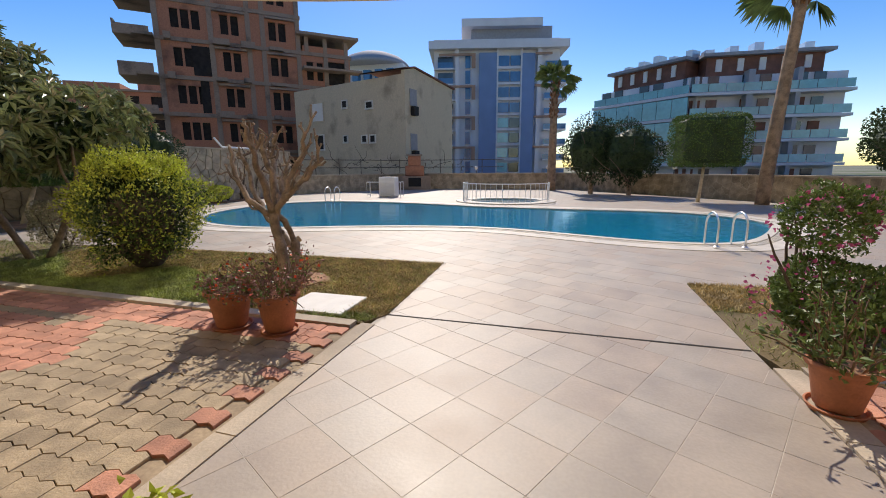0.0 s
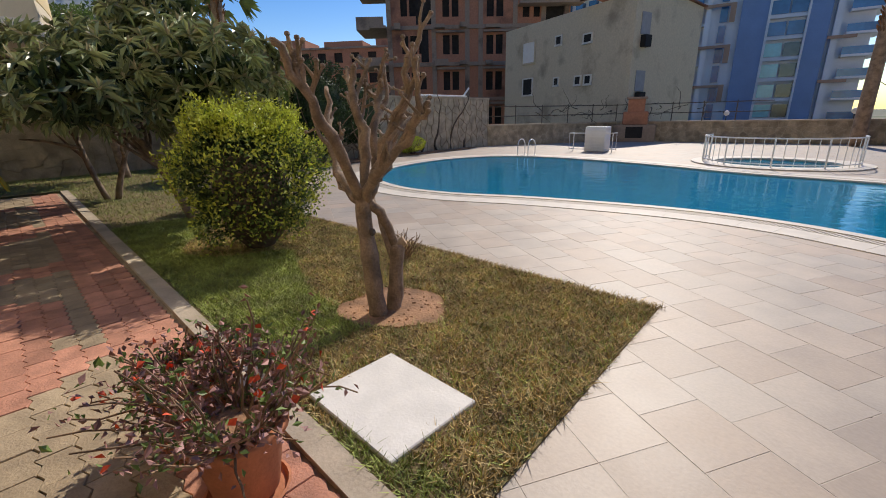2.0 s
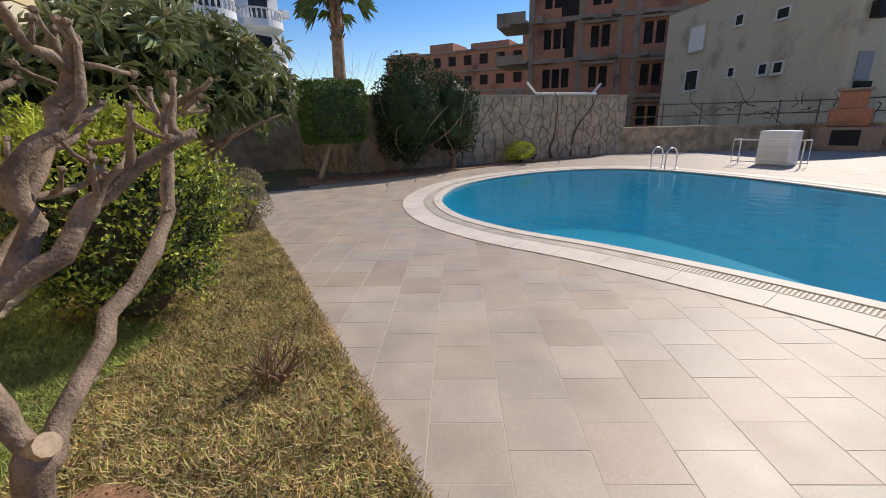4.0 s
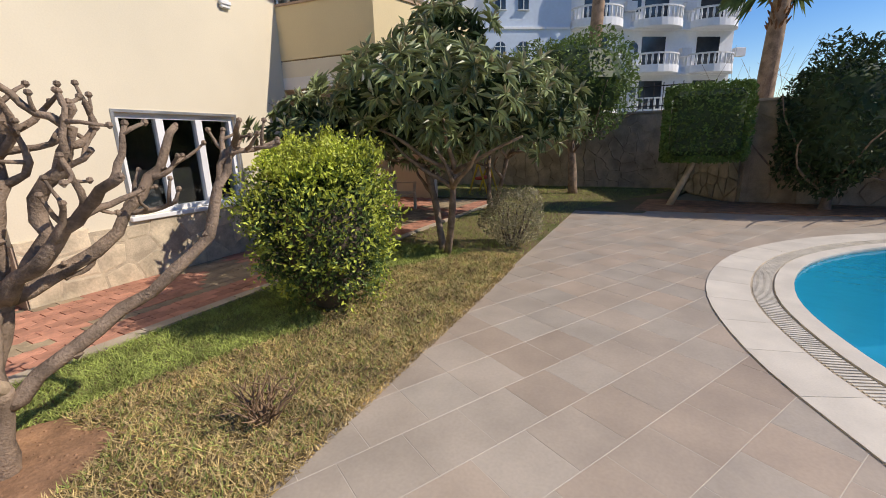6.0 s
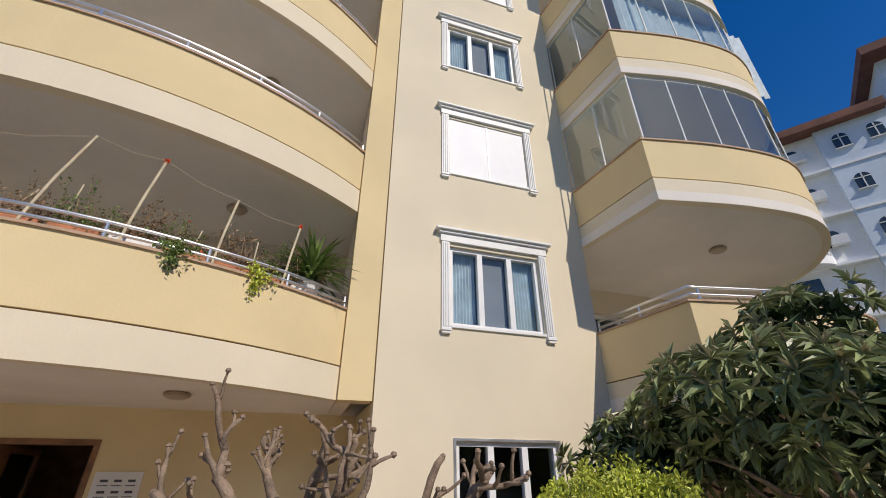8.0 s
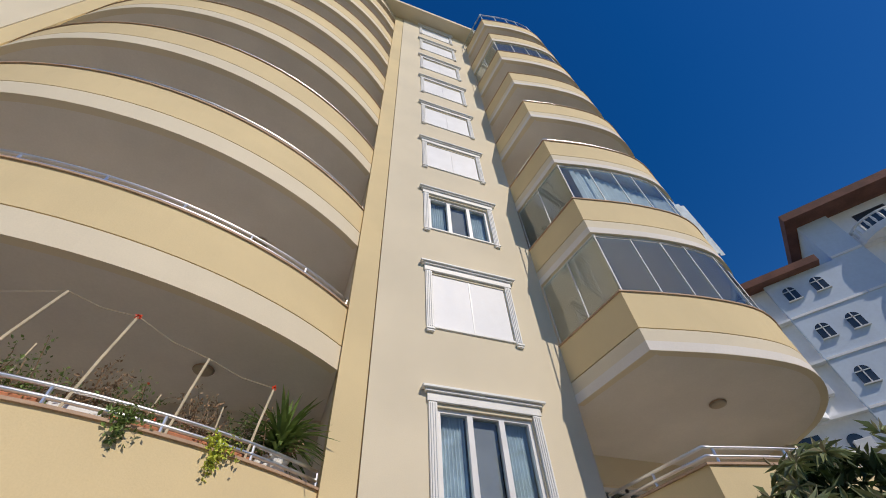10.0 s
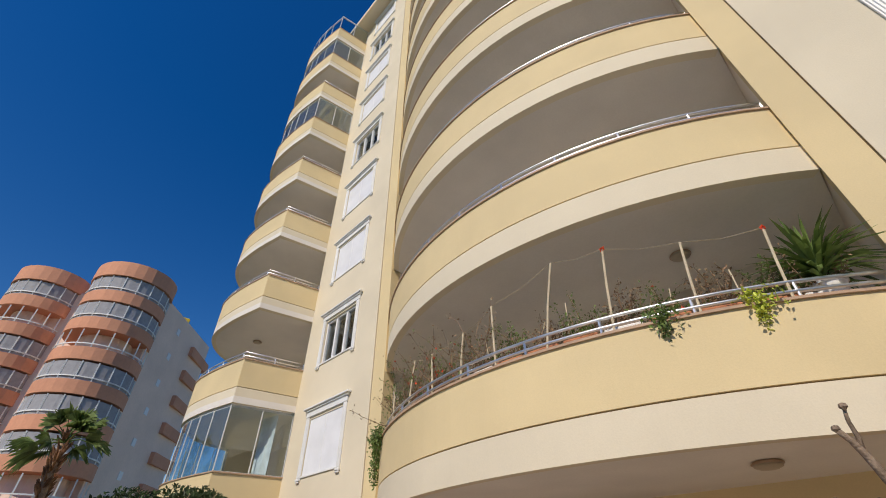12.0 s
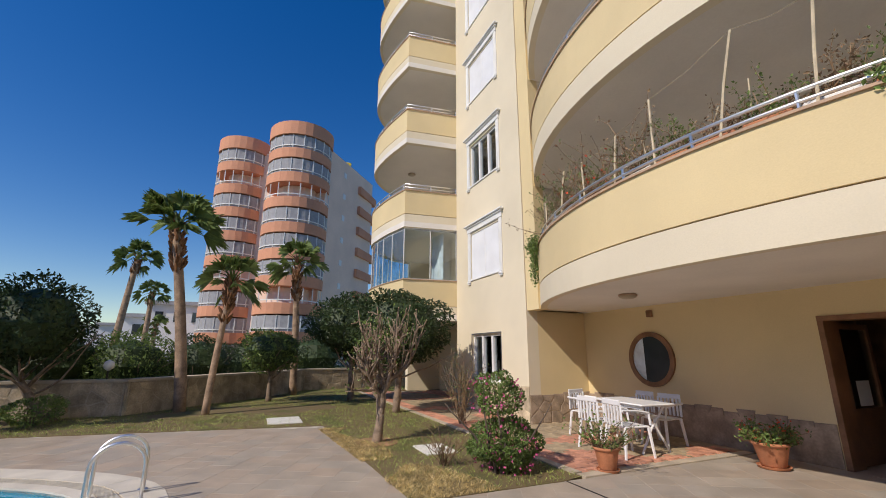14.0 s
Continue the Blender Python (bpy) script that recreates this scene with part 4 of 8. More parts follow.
# ---- boundary wall ----
def boundary(pts, h, name, label, cap=True):
    w = thing(name, label, "wall", kind="structure")
    for (x0, y0), (x1, y1) in zip(pts, pts[1:]):
        L = math.hypot(x1 - x0, y1 - y0)
        d, nn = Vector((x1 - x0, y1 - y0)) / L, Vector((-(y1 - y0), x1 - x0)) / L * 0.17
        a, b = Vector((x0, y0)) - d * 0.1, Vector((x1, y1)) + d * 0.1
        part("wall_core", Geo().prism([tuple(a - nn), tuple(b - nn), tuple(b + nn), tuple(a + nn)], -0.05, h), M["stone_joint"], w)
        if cap:
            m = nn * 1.25
            part("wall_cap", Geo().prism([tuple(a - m), tuple(b - m), tuple(b + m), tuple(a + m)], h, h + 0.06), M["concrete"], w)
    return w


WALL_W = [(-15.6, -14), (-15.6, 4.0), (-12.95, 5.2), (-12.95, 16.0)]
WALL_N = [(-12.9, 16.15), (-9.2, 22.6), (1.3, 24.0), (8.9, 15.7), (11.3, 12.4)]
WALL_E = [(11.38, 12.3), (11.45, 6.35), (14.6, 3.3), (17.0, 1.7), (18.8, -9)]
wall_w = boundary(WALL_W, 2.2, "wall_west", "tall rubble stone boundary wall in shade")
wall_n = boundary(WALL_N, 0.95, "wall_north", "low rubble stone boundary wall round the pool garden")
wall_e = boundary(WALL_E, 0.78, "wall_east", "low rubble stone boundary wall behind the palms")

# ---- buildings beyond ----
def facade(name, parent, origin, direction, width, floors, z0, storey, wins, wmat, wallmat, depth=0.3, glass=None, label=""):
    """A wall along a plan direction with real window holes; wins: (x0, x1, sill, head) in one storey."""
    d = Vector(direction).normalized()
    ang = math.atan2(d.y, d.x)
    holes = [(a, b, z0 + k * storey + s, z0 + k * storey + t) for k in range(floors) for a, b, s, t in wins]
    m = Matrix.Translation((origin[0], origin[1], 0)) @ Matrix.Rotation(ang, 4, "Z")
    ob = part(name, wall_cells(Geo(), 0, width, z0, z0 + floors * storey, 0, depth, holes), wallmat, parent, label)
    ob.matrix_basis = m
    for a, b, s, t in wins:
        # sheet closing each opening; on the brick shells its black paints the interior shade
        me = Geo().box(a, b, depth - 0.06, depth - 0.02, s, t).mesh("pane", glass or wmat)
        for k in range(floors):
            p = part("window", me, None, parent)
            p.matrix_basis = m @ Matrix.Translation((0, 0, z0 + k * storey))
    return m


# unfinished brick block
brick = thing("unfinished_building", "unfinished brick and concrete apartment shell with soot stains", "building", kind="structure")
o, e = Vector((-32.9, 26.5)), Vector((-20.9, 38.2))
d, LB, BST = (e - o).normalized(), (e - o).length, 3.15
SPLIT = 11.9                                   # where the lower open part begins
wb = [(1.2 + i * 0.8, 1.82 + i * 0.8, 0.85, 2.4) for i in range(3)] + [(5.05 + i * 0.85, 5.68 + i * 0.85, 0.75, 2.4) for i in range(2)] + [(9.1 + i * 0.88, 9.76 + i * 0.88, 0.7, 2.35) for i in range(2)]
mb = facade("brick_wall", brick, o, d, SPLIT, 6, 0.0, BST, wb, M["soot_and_shade"], M["raw_brick"])
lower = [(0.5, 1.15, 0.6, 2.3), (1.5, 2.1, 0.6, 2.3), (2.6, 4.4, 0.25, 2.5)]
facade("brick_wall", brick, o + d * SPLIT, d, LB - SPLIT, 4, 0.0, BST, lower, M["soot_and_shade"], M["raw_brick"])
rb = np.random.default_rng(77)


def raw(name, g, mat_="raw_concrete"):
    part(name, g, M[mat_], brick).matrix_basis = mb


for k in range(7):
    z, end = BST * k, (LB + 0.15 if k < 5 else SPLIT + 0.1)
    raw("floor_slab", Geo().box(-0.1, end, -0.16, 11, z - 0.28, z + 0.05))
    for x in (-0.1, 4.0, 7.1, 8.35, 11.5, 14.1, 16.2):
        if x < (LB if k < 4 else SPLIT):
            raw("column", Geo().box(x, x + 0.42, -0.1, 0.4, z + 0.05, z + BST - 0.28))
    if 0 < k < 6:
        raw("side_balcony", Geo().box(-2.9, -0.1, -0.5 + 0.3 * (k % 2), 4.2, z - 0.25, z + 0.0))
        raw("balcony_parapet", Geo().box(-2.9, -2.75, -0.5 + 0.3 * (k % 2), 4.2, z, z + 0.85).box(-2.75, -0.4, -0.5 + 0.3 * (k % 2), -0.35 + 0.3 * (k % 2), z, z + 0.55 + 0.3 * (k % 2)))
        raw("side_ledge", Geo().box(-1.6, -0.1, -1.1, -0.16, z - 0.25, z - 0.05))
    for x0, x1 in ((4.45, 7.05), (8.8, 11.45)):
        raw("lintel_ledge", Geo().box(x0, x1, -0.42, -0.16, z + 2.55, z + 2.75))
        raw("brick_infill", Geo().box(7.55, 8.3, 0.9, 1.1, z + 0.05, z + 2.0 + 0.4 * (k % 2)), "raw_brick")
raw("lower_roof", Geo().box(SPLIT - 0.4, LB + 0.75, -0.9, 10, 14.05, 14.3))
for x in (12.3, 14.1, 16.2):
    raw("column", Geo().box(x, x + 0.38, -0.1, 0.35, 12.65, 14.05))
raw("half_wall", Geo().box(12.1, 16.6, 0.0, 0.2, 12.65, 13.25), "raw_brick")
raw("canopy", Geo().box(SPLIT, LB + 0.9, -1.3, 0.2, 10.9, 11.1))
for k in range(5):
    for x in (0.6, 4.3, 6.6, 9.0):
        w_ = rb.uniform(0.5, 1.4)
        raw("hanging_rubble", Geo().box(x, x + w_, -0.55 - rb.uniform(0, 0.3), -0.16, BST * k - 0.2 - rb.uniform(0, 0.12), BST * k + rb.uniform(-0.05, 0.3)))
raw("smoke_stain", Geo().prism([(2.6, -0.012), (4.0, -0.012), (4.0, -0.003), (2.6, -0.003)], 9.6, 12.1).prism([(3.0, -0.012), (3.7, -0.012), (3.7, -0.003), (3.0, -0.003)], 6.4, 9.2), "soot_and_shade")
raw("inner_core", Geo().box(0.6, SPLIT - 0.8, 4.5, 10.5, 0, 18.8), "raw_brick")
raw("inner_core", Geo().box(SPLIT, LB - 2.5, 4.5, 9.5, 0, 14.0), "raw_brick")
for i in range(12):
    x = 0.3 + i * 0.95
    raw("rebar", Geo().tube([(x, 0.2, 18.9), (x + 0.05 * (i % 3 - 1), 0.2, 19.8 + 0.35 * (i % 4))], 0.03, 4))
brick2 = thing("unfinished_building", "lower unfinished brick shell farther up the slope", "building", kind="structure")
m2 = facade("brick_wall", brick2, (-72.0, 27.0), (0.80, 0.60), 27, 4, 0.0, 2.9, [(1.0 + i * 2.6, 2.3 + i * 2.6, 0.8, 2.2) for i in range(10)], M["soot_and_shade"], M["raw_brick"])
for k in range(5):
    part("floor_slab", Geo().box(-0.5, 27.5, -0.3, 9, 2.9 * k - 0.2, 2.9 * k + 0.05), M["raw_concrete"], brick2).matrix_basis = m2
for x, w, h in ((0.5, 5, 0.5), (8, 4, 1.3), (15, 6, 0.9), (23, 3.5, 1.6)):
    part("roof_room", Geo().box(x, x + w, 0.5, 6, 11.6, 11.6 + h), M["raw_brick"], brick2).matrix_basis = m2

# old beige house
house = thing("old_house", "weathered beige rendered house with few small windows", "house", kind="structure")
C, A_, B_ = Vector((-10.2, 26.4)), Vector((-22.4, 30.5)), Vector((-8.6, 33.5))
mh = facade("front_wall", house, A_, C - A_, (C - A_).length, 1, 0, 8.05, [], M["dark_glass"], M["beige"])
L = (C - A_).length
for x0, x1, s, t, mat_ in ((2.45, 3.85, 5.35, 6.8, "signpaper"), (6.25, 6.75, 6.2, 6.7, "dark"), (8.95, 9.6, 5.95, 6.4, "dark"), (6.25, 6.65, 3.5, 3.95, "dark"), (8.38, 8.85, 3.4, 3.88, "dark"), (9.28, 9.78, 3.38, 3.86, "dark"), (2.6, 3.7, 3.0, 4.15, "dark")):
    w = part("window", Geo().box(x0, x1, -0.06, -0.01, s, t), M[mat_], house)
    w.matrix_basis = mh
    f = part("frame", Geo().box(x0 - 0.09, x0, -0.1, 0, s - 0.09, t + 0.09).box(x1, x1 + 0.09, -0.1, 0, s - 0.09, t + 0.09).box(x0, x1, -0.1, 0, t, t + 0.09).box(x0 - 0.1, x1 + 0.1, -0.14, 0, s - 0.12, s), M["slab"] if mat_ == "dark" else M["beige"], house)
    f.matrix_basis = mh
ms = Matrix.Translation((C.x, C.y, 0)) @ Matrix.Rotation(math.atan2((B_ - C).y, (B_ - C).x), 4, "Z")
Ls = (B_ - C).length
part("side_wall", Geo().add([(0, 0, 0), (Ls, 0, 0), (Ls, 0, 8.0), (1.2, 0, 8.6), (0, 0, 8.3), (0, 0.3, 0), (Ls, 0.3, 0), (Ls, 0.3, 8.0), (1.2, 0.3, 8.6), (0, 0.3, 8.3)],
     [(0, 1, 2, 3, 4), (9, 8, 7, 6, 5), (0, 5, 6, 1), (1, 6, 7, 2), (2, 7, 8, 3), (3, 8, 9, 4), (4, 9, 5, 0)]), M["beige"], house).matrix_basis = ms
part("eave", Geo().add([(-0.2, -0.15, 8.32), (1.2, -0.15, 8.62), (Ls + 0.2, -0.15, 8.0), (-0.2, 4, 8.32), (1.2, 4, 8.62), (Ls + 0.2, 4, 8.0), (-0.2, -0.15, 8.4), (1.2, -0.15, 8.72), (Ls + 0.2, -0.15, 8.1), (-0.2, 4, 8.4), (1.2, 4, 8.72), (Ls + 0.2, 4, 8.1)],
     [(0, 1, 7, 6), (1, 2, 8, 7), (6, 7, 10, 9), (7, 8, 11, 10), (3, 9, 10, 4), (4, 10, 11, 5), (0, 3, 4, 1), (1, 4, 5, 2)]), M["roof_red"], house).matrix_basis = ms
for z in (6.0, 2.8):
    part("window", Geo().box(0.6, 1.5, -0.05, -0.01, z - 0.1, z + 1.1), M["screen"], house).matrix_basis = ms
    part("vent_box", Geo().box(0.7, 1.3, -0.35, -0.01, z - 0.8, z - 0.15), M["dark"], house).matrix_basis = ms
part("back_mass", Geo().prism([tuple(C + Vector((-0.6, 1.4))), tuple(B_ + Vector((-0.8, -0.5))), tuple(B_ + (A_ - C)), tuple(A_ + Vector((0.6, 1.0)))], 0, 7.2), M["beige"], house)

# blue and white tower
tower = thing("tower_block", "tall white tower block with blue panels and glass centre", "building", kind="structure")
def polar(az, dist, o=(1.59, -3.51)):
    return Vector((o[0] + dist * math.sin(radians(az)), o[1] + dist * math.cos(radians(az))))
t0, t1 = polar(-17.7, 92), polar(-1.9, 94)
dt = (t1 - t0).normalized()
Lt = (t1 - t0).length
mt = Matrix.Translation((t0.x, t0.y, 0)) @ Matrix.Rotation(math.atan2(dt.y, dt.x), 4, "Z") @ Matrix.Diagonal((1, 1, 1.07, 1))
def tp(name, g, mat_, label=""):
    part(name, g, M[mat_], tower, label).matrix_basis = mt
part("body", Geo().box(0, Lt, 0.6, 20, -4, 25.2), M["tower_white"], tower).matrix_basis = mt
tp("blue_panel", Geo().box(Lt * 0.36, Lt * 0.5, -0.3, 0.6, -4, 22.6), "tower_blue")
tp("blue_panel", Geo().box(Lt * 0.70, Lt * 0.80, -0.3, 0.6, -4, 22.4), "tower_blue")
for k in range(9):
    z = -3 + k * 2.85
    tp("window", Geo().box(Lt * 0.515, Lt * 0.60, 0.2, 0.5, z + 0.5, z + 2.3), "blue_glass" if k > 4 else "teal_glass")
    tp("window", Geo().box(Lt * 0.61, Lt * 0.69, 0.2, 0.5, z + 0.5, z + 2.3), "blue_glass" if k > 4 else "dark_glass")
    tp("floor_band", Geo().box(Lt * 0.505, Lt * 0.695, -0.1, 0.6, z - 0.1, z + 0.4), "tower_white")
    tp("window", Geo().box(Lt * 0.03, Lt * 0.15, 0.2, 0.5, z + 0.4, z + 2.2), "dark_glass")
    tp("balcony_glass", Geo().box(Lt * 0.03, Lt * 0.15, -0.6, -0.5, z + 0.1, z + 1.1), "blue_glass")
    tp("balcony_slab", Geo().box(Lt * 0.0, Lt * 0.17, -0.7, 0.6, z - 0.2, z + 0.1), "tower_white")
    tp("window", Geo().box(Lt * 0.25, Lt * 0.29, 0.3, 0.55, z + 0.2, z + 2.6), "blue_glass")
    tp("balcony_slab", Geo().box(Lt * 0.88, Lt * 1.06, -0.7, 6, z - 0.2, z + 0.1), "tower_white")
    tp("balcony_glass", Geo().box(Lt * 0.88, Lt * 1.06, -0.6, -0.5, z + 0.1, z + 1.1), "blue_glass")
    if k % 2 == 0:
        tp("brown_frame", Geo().box(Lt * 0.04, Lt * 0.33, -0.9, -0.55, z + 2.2, z + 2.6).box(Lt * 0.30, Lt * 0.33, -0.9, -0.55, z, z + 2.2).box(Lt * 0.8, Lt * 0.93, -0.9, -0.55, z + 2.2, z + 2.6), "tower_brown")
tp("white_fin", Geo().box(Lt * 0.17, Lt * 0.20, -0.5, 0.6, -4, 24).box(Lt * 0.82, Lt * 0.85, -0.5, 0.6, -4, 24).box(Lt * 0.5, Lt * 0.512, -0.5, 0.6, -4, 24).box(Lt * 0.69, Lt * 0.70, -0.5, 0.6, -4, 24), "tower_white")
tp("roof_slab", Geo().box(-1.0, Lt + 1.5, -1.2, 21, 23.2, 24.6), "tower_white")
tp("penthouse", Geo().box(Lt * 0.3, Lt * 0.95, 3, 17, 24.6, 28.0), "screen")
tp("penthouse_roof", Geo().box(Lt * 0.22, Lt * 0.86, 1.0, 18, 27.6, 29.0), "tower_white")
dome = thing("domed_building", "white building with a shallow grey dome far off", "building", kind="structure")
dc = polar(-25.3, 125)
part("body", Geo().prism([(dc.x - 11, dc.y - 6), (dc.x + 10, dc.y - 4), (dc.x + 9, dc.y + 10), (dc.x - 11, dc.y + 10)], 0, 28.2), M["tower_white"], dome)
part("dome", Geo().lathe([(10.0, 28.2), (9.2, 29.4), (7.3, 30.8), (4.5, 31.9), (0.1, 32.4)], (dc.x, dc.y, 0)), M["screen"], dome, smooth=True)
for i in range(6):
    part("window", Geo().box(dc.x - 10 + i * 3.3, dc.x - 8.2 + i * 3.3, dc.y - 6.6, dc.y - 5.2, 24.0, 26.6), M["blue_glass"], dome)

# apartment block with turquoise glass balconies
gb = thing("glass_balcony_building", "white apartment block with turquoise glass balconies and brown attic", "building", kind="structure")
q0, q1, q2 = polar(2.5, 82), polar(12.6, 72), polar(26.2, 80)
def run(a, b, lift=1.0):
    d = (b - a).normalized()
    return Matrix.Translation((a.x, a.y, 0)) @ Matrix.Rotation(math.atan2(d.y, d.x), 4, "Z") @ Matrix.Diagonal((1, 1, lift, 1)), (b - a).length
for (a, b), full in (((q0, q1), True), ((q1, q2), False)):
    mg, Lg = run(a, b, 1.1)
    def gp(name, g, mat_, label=""):
        part(name, g, M[mat_], gb, label).matrix_basis = mg
    gp("body", Geo().box(0, Lg, 1.5, 12, -2, 12.6), "tower_white")
    for k in range(5):
        z = -1.4 + k * 2.95
        gp("balcony_slab", Geo().box(-0.4, Lg + 0.2, -0.4, 2, z - 0.35, z), "tower_white")
        n_ = 7 if full else 9
        for i in range(n_):
            x0 = Lg * i / n_
            gp("balcony_glass", Geo().box(x0 + 0.05, x0 + Lg / n_ - 0.05, -0.35, -0.28, z + 0.05, z + (2.5 if full and k in (2, 3) else 1.05)), "teal_glass")
            if i % 3 != 2:
                gp("window", Geo().box(x0 + 0.4, x0 + Lg / n_ - 0.4, 1.3, 1.49, z + 0.3, z + 2.2), "dark_glass" if (i + k) % 3 else "roof_red")
        if not full:
            gp("pier", Geo().box(Lg * 0.36, Lg * 0.40, -0.2, 1.5, -2, 13).box(Lg * 0.66, Lg * 0.69, -0.2, 1.5, -2, 13), "tower_white")
    gp("attic", Geo().box(Lg * 0.12, Lg * 0.86, 2.0, 11, 12.6, 15.0), "roof_red")
    gp("attic_roof", Geo().box(Lg * 0.08, Lg * 0.9, 1.0, 11.5, 15.0, 15.4), "screen")
    for i in range(5):
        gp("attic_window", Geo().box(Lg * (0.18 + 0.14 * i), Lg * (0.22 + 0.14 * i), 1.8, 1.99, 13.2, 14.7), "signpaper")
        gp("solar_heater", Geo().box(Lg * (0.14 + 0.16 * i), Lg * (0.20 + 0.16 * i), 4, 6, 15.4, 16.4 + (i % 3) * 0.3), "aluminium")

# white block with rounded balconies
wbk = thing("white_apartment_block", "tall white and pale blue block with rounded balustrade balconies", "building", kind="structure")
WX = -33.0
for y0, y1, mat_, top in ((-22, -9.2, "pale_white", 20.8), (-9.2, -5.0, "pale_blue", 20.8), (-5.0, -3.2, "pale_blue", 24.2), (-3.2, 9.6, "pale_white", 24.2)):
    part("wall", Geo().box(WX - 14, WX + (0.35 if mat_ == "pale_blue" else 0), y0, y1, -1, top), M[mat_], wbk)
    for k in range(6 if top < 22 else 7):
        part("storey_band", Geo().box(WX, WX + 0.42, y0 + 0.05, y1 - 0.05, 2.9 + 3 * k, 3.05 + 3 * k), M["pale_white"], wbk)
part("roof", Geo().box(WX - 15, WX + 1.6, -5.7, 10.4, 24.2, 24.8), M["roof_red"], wbk)
part("roof", Geo().box(WX - 15, WX + 1.0, -23, -5.75, 20.8, 21.3), M["roof_red"], wbk)
half = [(WX + 1.5 * math.cos(a), 1.9 * math.sin(a)) for a in np.linspace(-math.pi / 2, math.pi / 2, 15)]
slab_me = Geo().prism(half, -0.25, 0.25).mesh("balcony_slab", M["pale_white"])
rail_me = Geo().ribbon([(x * 1.0 - 0.1, y * 0.93) for x, y in half], half, 0.95, 1.05).mesh("balcony_rail", M["white"])
bal_me = Geo()
for x, y in half:
    bal_me.tube([(x - 0.06, y * 0.96, 0.25), (x - 0.06, y * 0.96, 0.6), (x - 0.06, y * 0.96, 0.95)], [0.05, 0.09, 0.05], 5)
bal_me = bal_me.mesh("baluster_row", M["white"])
win_me = Geo().box(WX + 0.36, WX + 0.42, -0.36, 0.36, 0.9, 1.6)
win_me.add([(WX + 0.42, 0.36 * math.cos(a), 1.6 + 0.32 * math.sin(a)) for a in np.linspace(0, math.pi, 11)], [tuple(range(11))])
win_me = win_me.mesh("window", M["dark_glass"])
mull_me = Geo().box(WX + 0.40, WX + 0.46, -0.03, 0.03, 0.9, 1.9).box(WX + 0.40, WX + 0.46, -0.36, 0.36, 1.57, 1.62).box(WX + 0.36, WX + 0.5, -0.42, 0.42, 0.84, 0.9).mesh("window_bar", M["white"])
door_me = Geo().box(WX + 0.01, WX + 0.06, -0.9, 0.9, 0.25, 2.3).mesh("balcony_door", M["dark_glass"])
ac_me = Geo().box(WX + 0.02, WX + 0.45, -0.4, 0.4, 0.2, 0.8, 0.02).mesh("air_conditioner", M["pvc"])
for k in range(8):
    z = 0.2 + 3.0 * k
    for y in ((-17.5, -12.8, -1.2, 3.3, 7.6) if k < 7 else (-1.2, 3.3, 7.6)):
        b = part("balcony", slab_me, None, wbk)
        b.matrix_basis = pose(0, y, z)
        part("balustrade", rail_me, None, b)
        part("baluster_row", bal_me, None, b)
        part("balcony_door", door_me, None, b)
        c = part("air_conditioner", ac_me, None, wbk)
        c.matrix_basis = pose(0, y + 2.4, z + 0.7)
    for y in ((-8.2, -6.6) if k < 7 else ()):
        w = part("window", win_me, None, wbk)
        w.matrix_basis = pose(0, y, z)
        part("window_bar", mull_me, None, w)
    part("window", win_me, None, wbk).matrix_basis = pose(-0.3, 1.7, z)
    if k < 7:
        part("window", win_me, None, wbk).matrix_basis = pose(-0.3, -10.6, z)

turned = pose(0, 0, 0, 0, 0, 35)
corner = Vector((WX, -5.0, 0.0))
wbk.matrix_basis = Matrix.Translation(corner - turned @ corner) @ turned

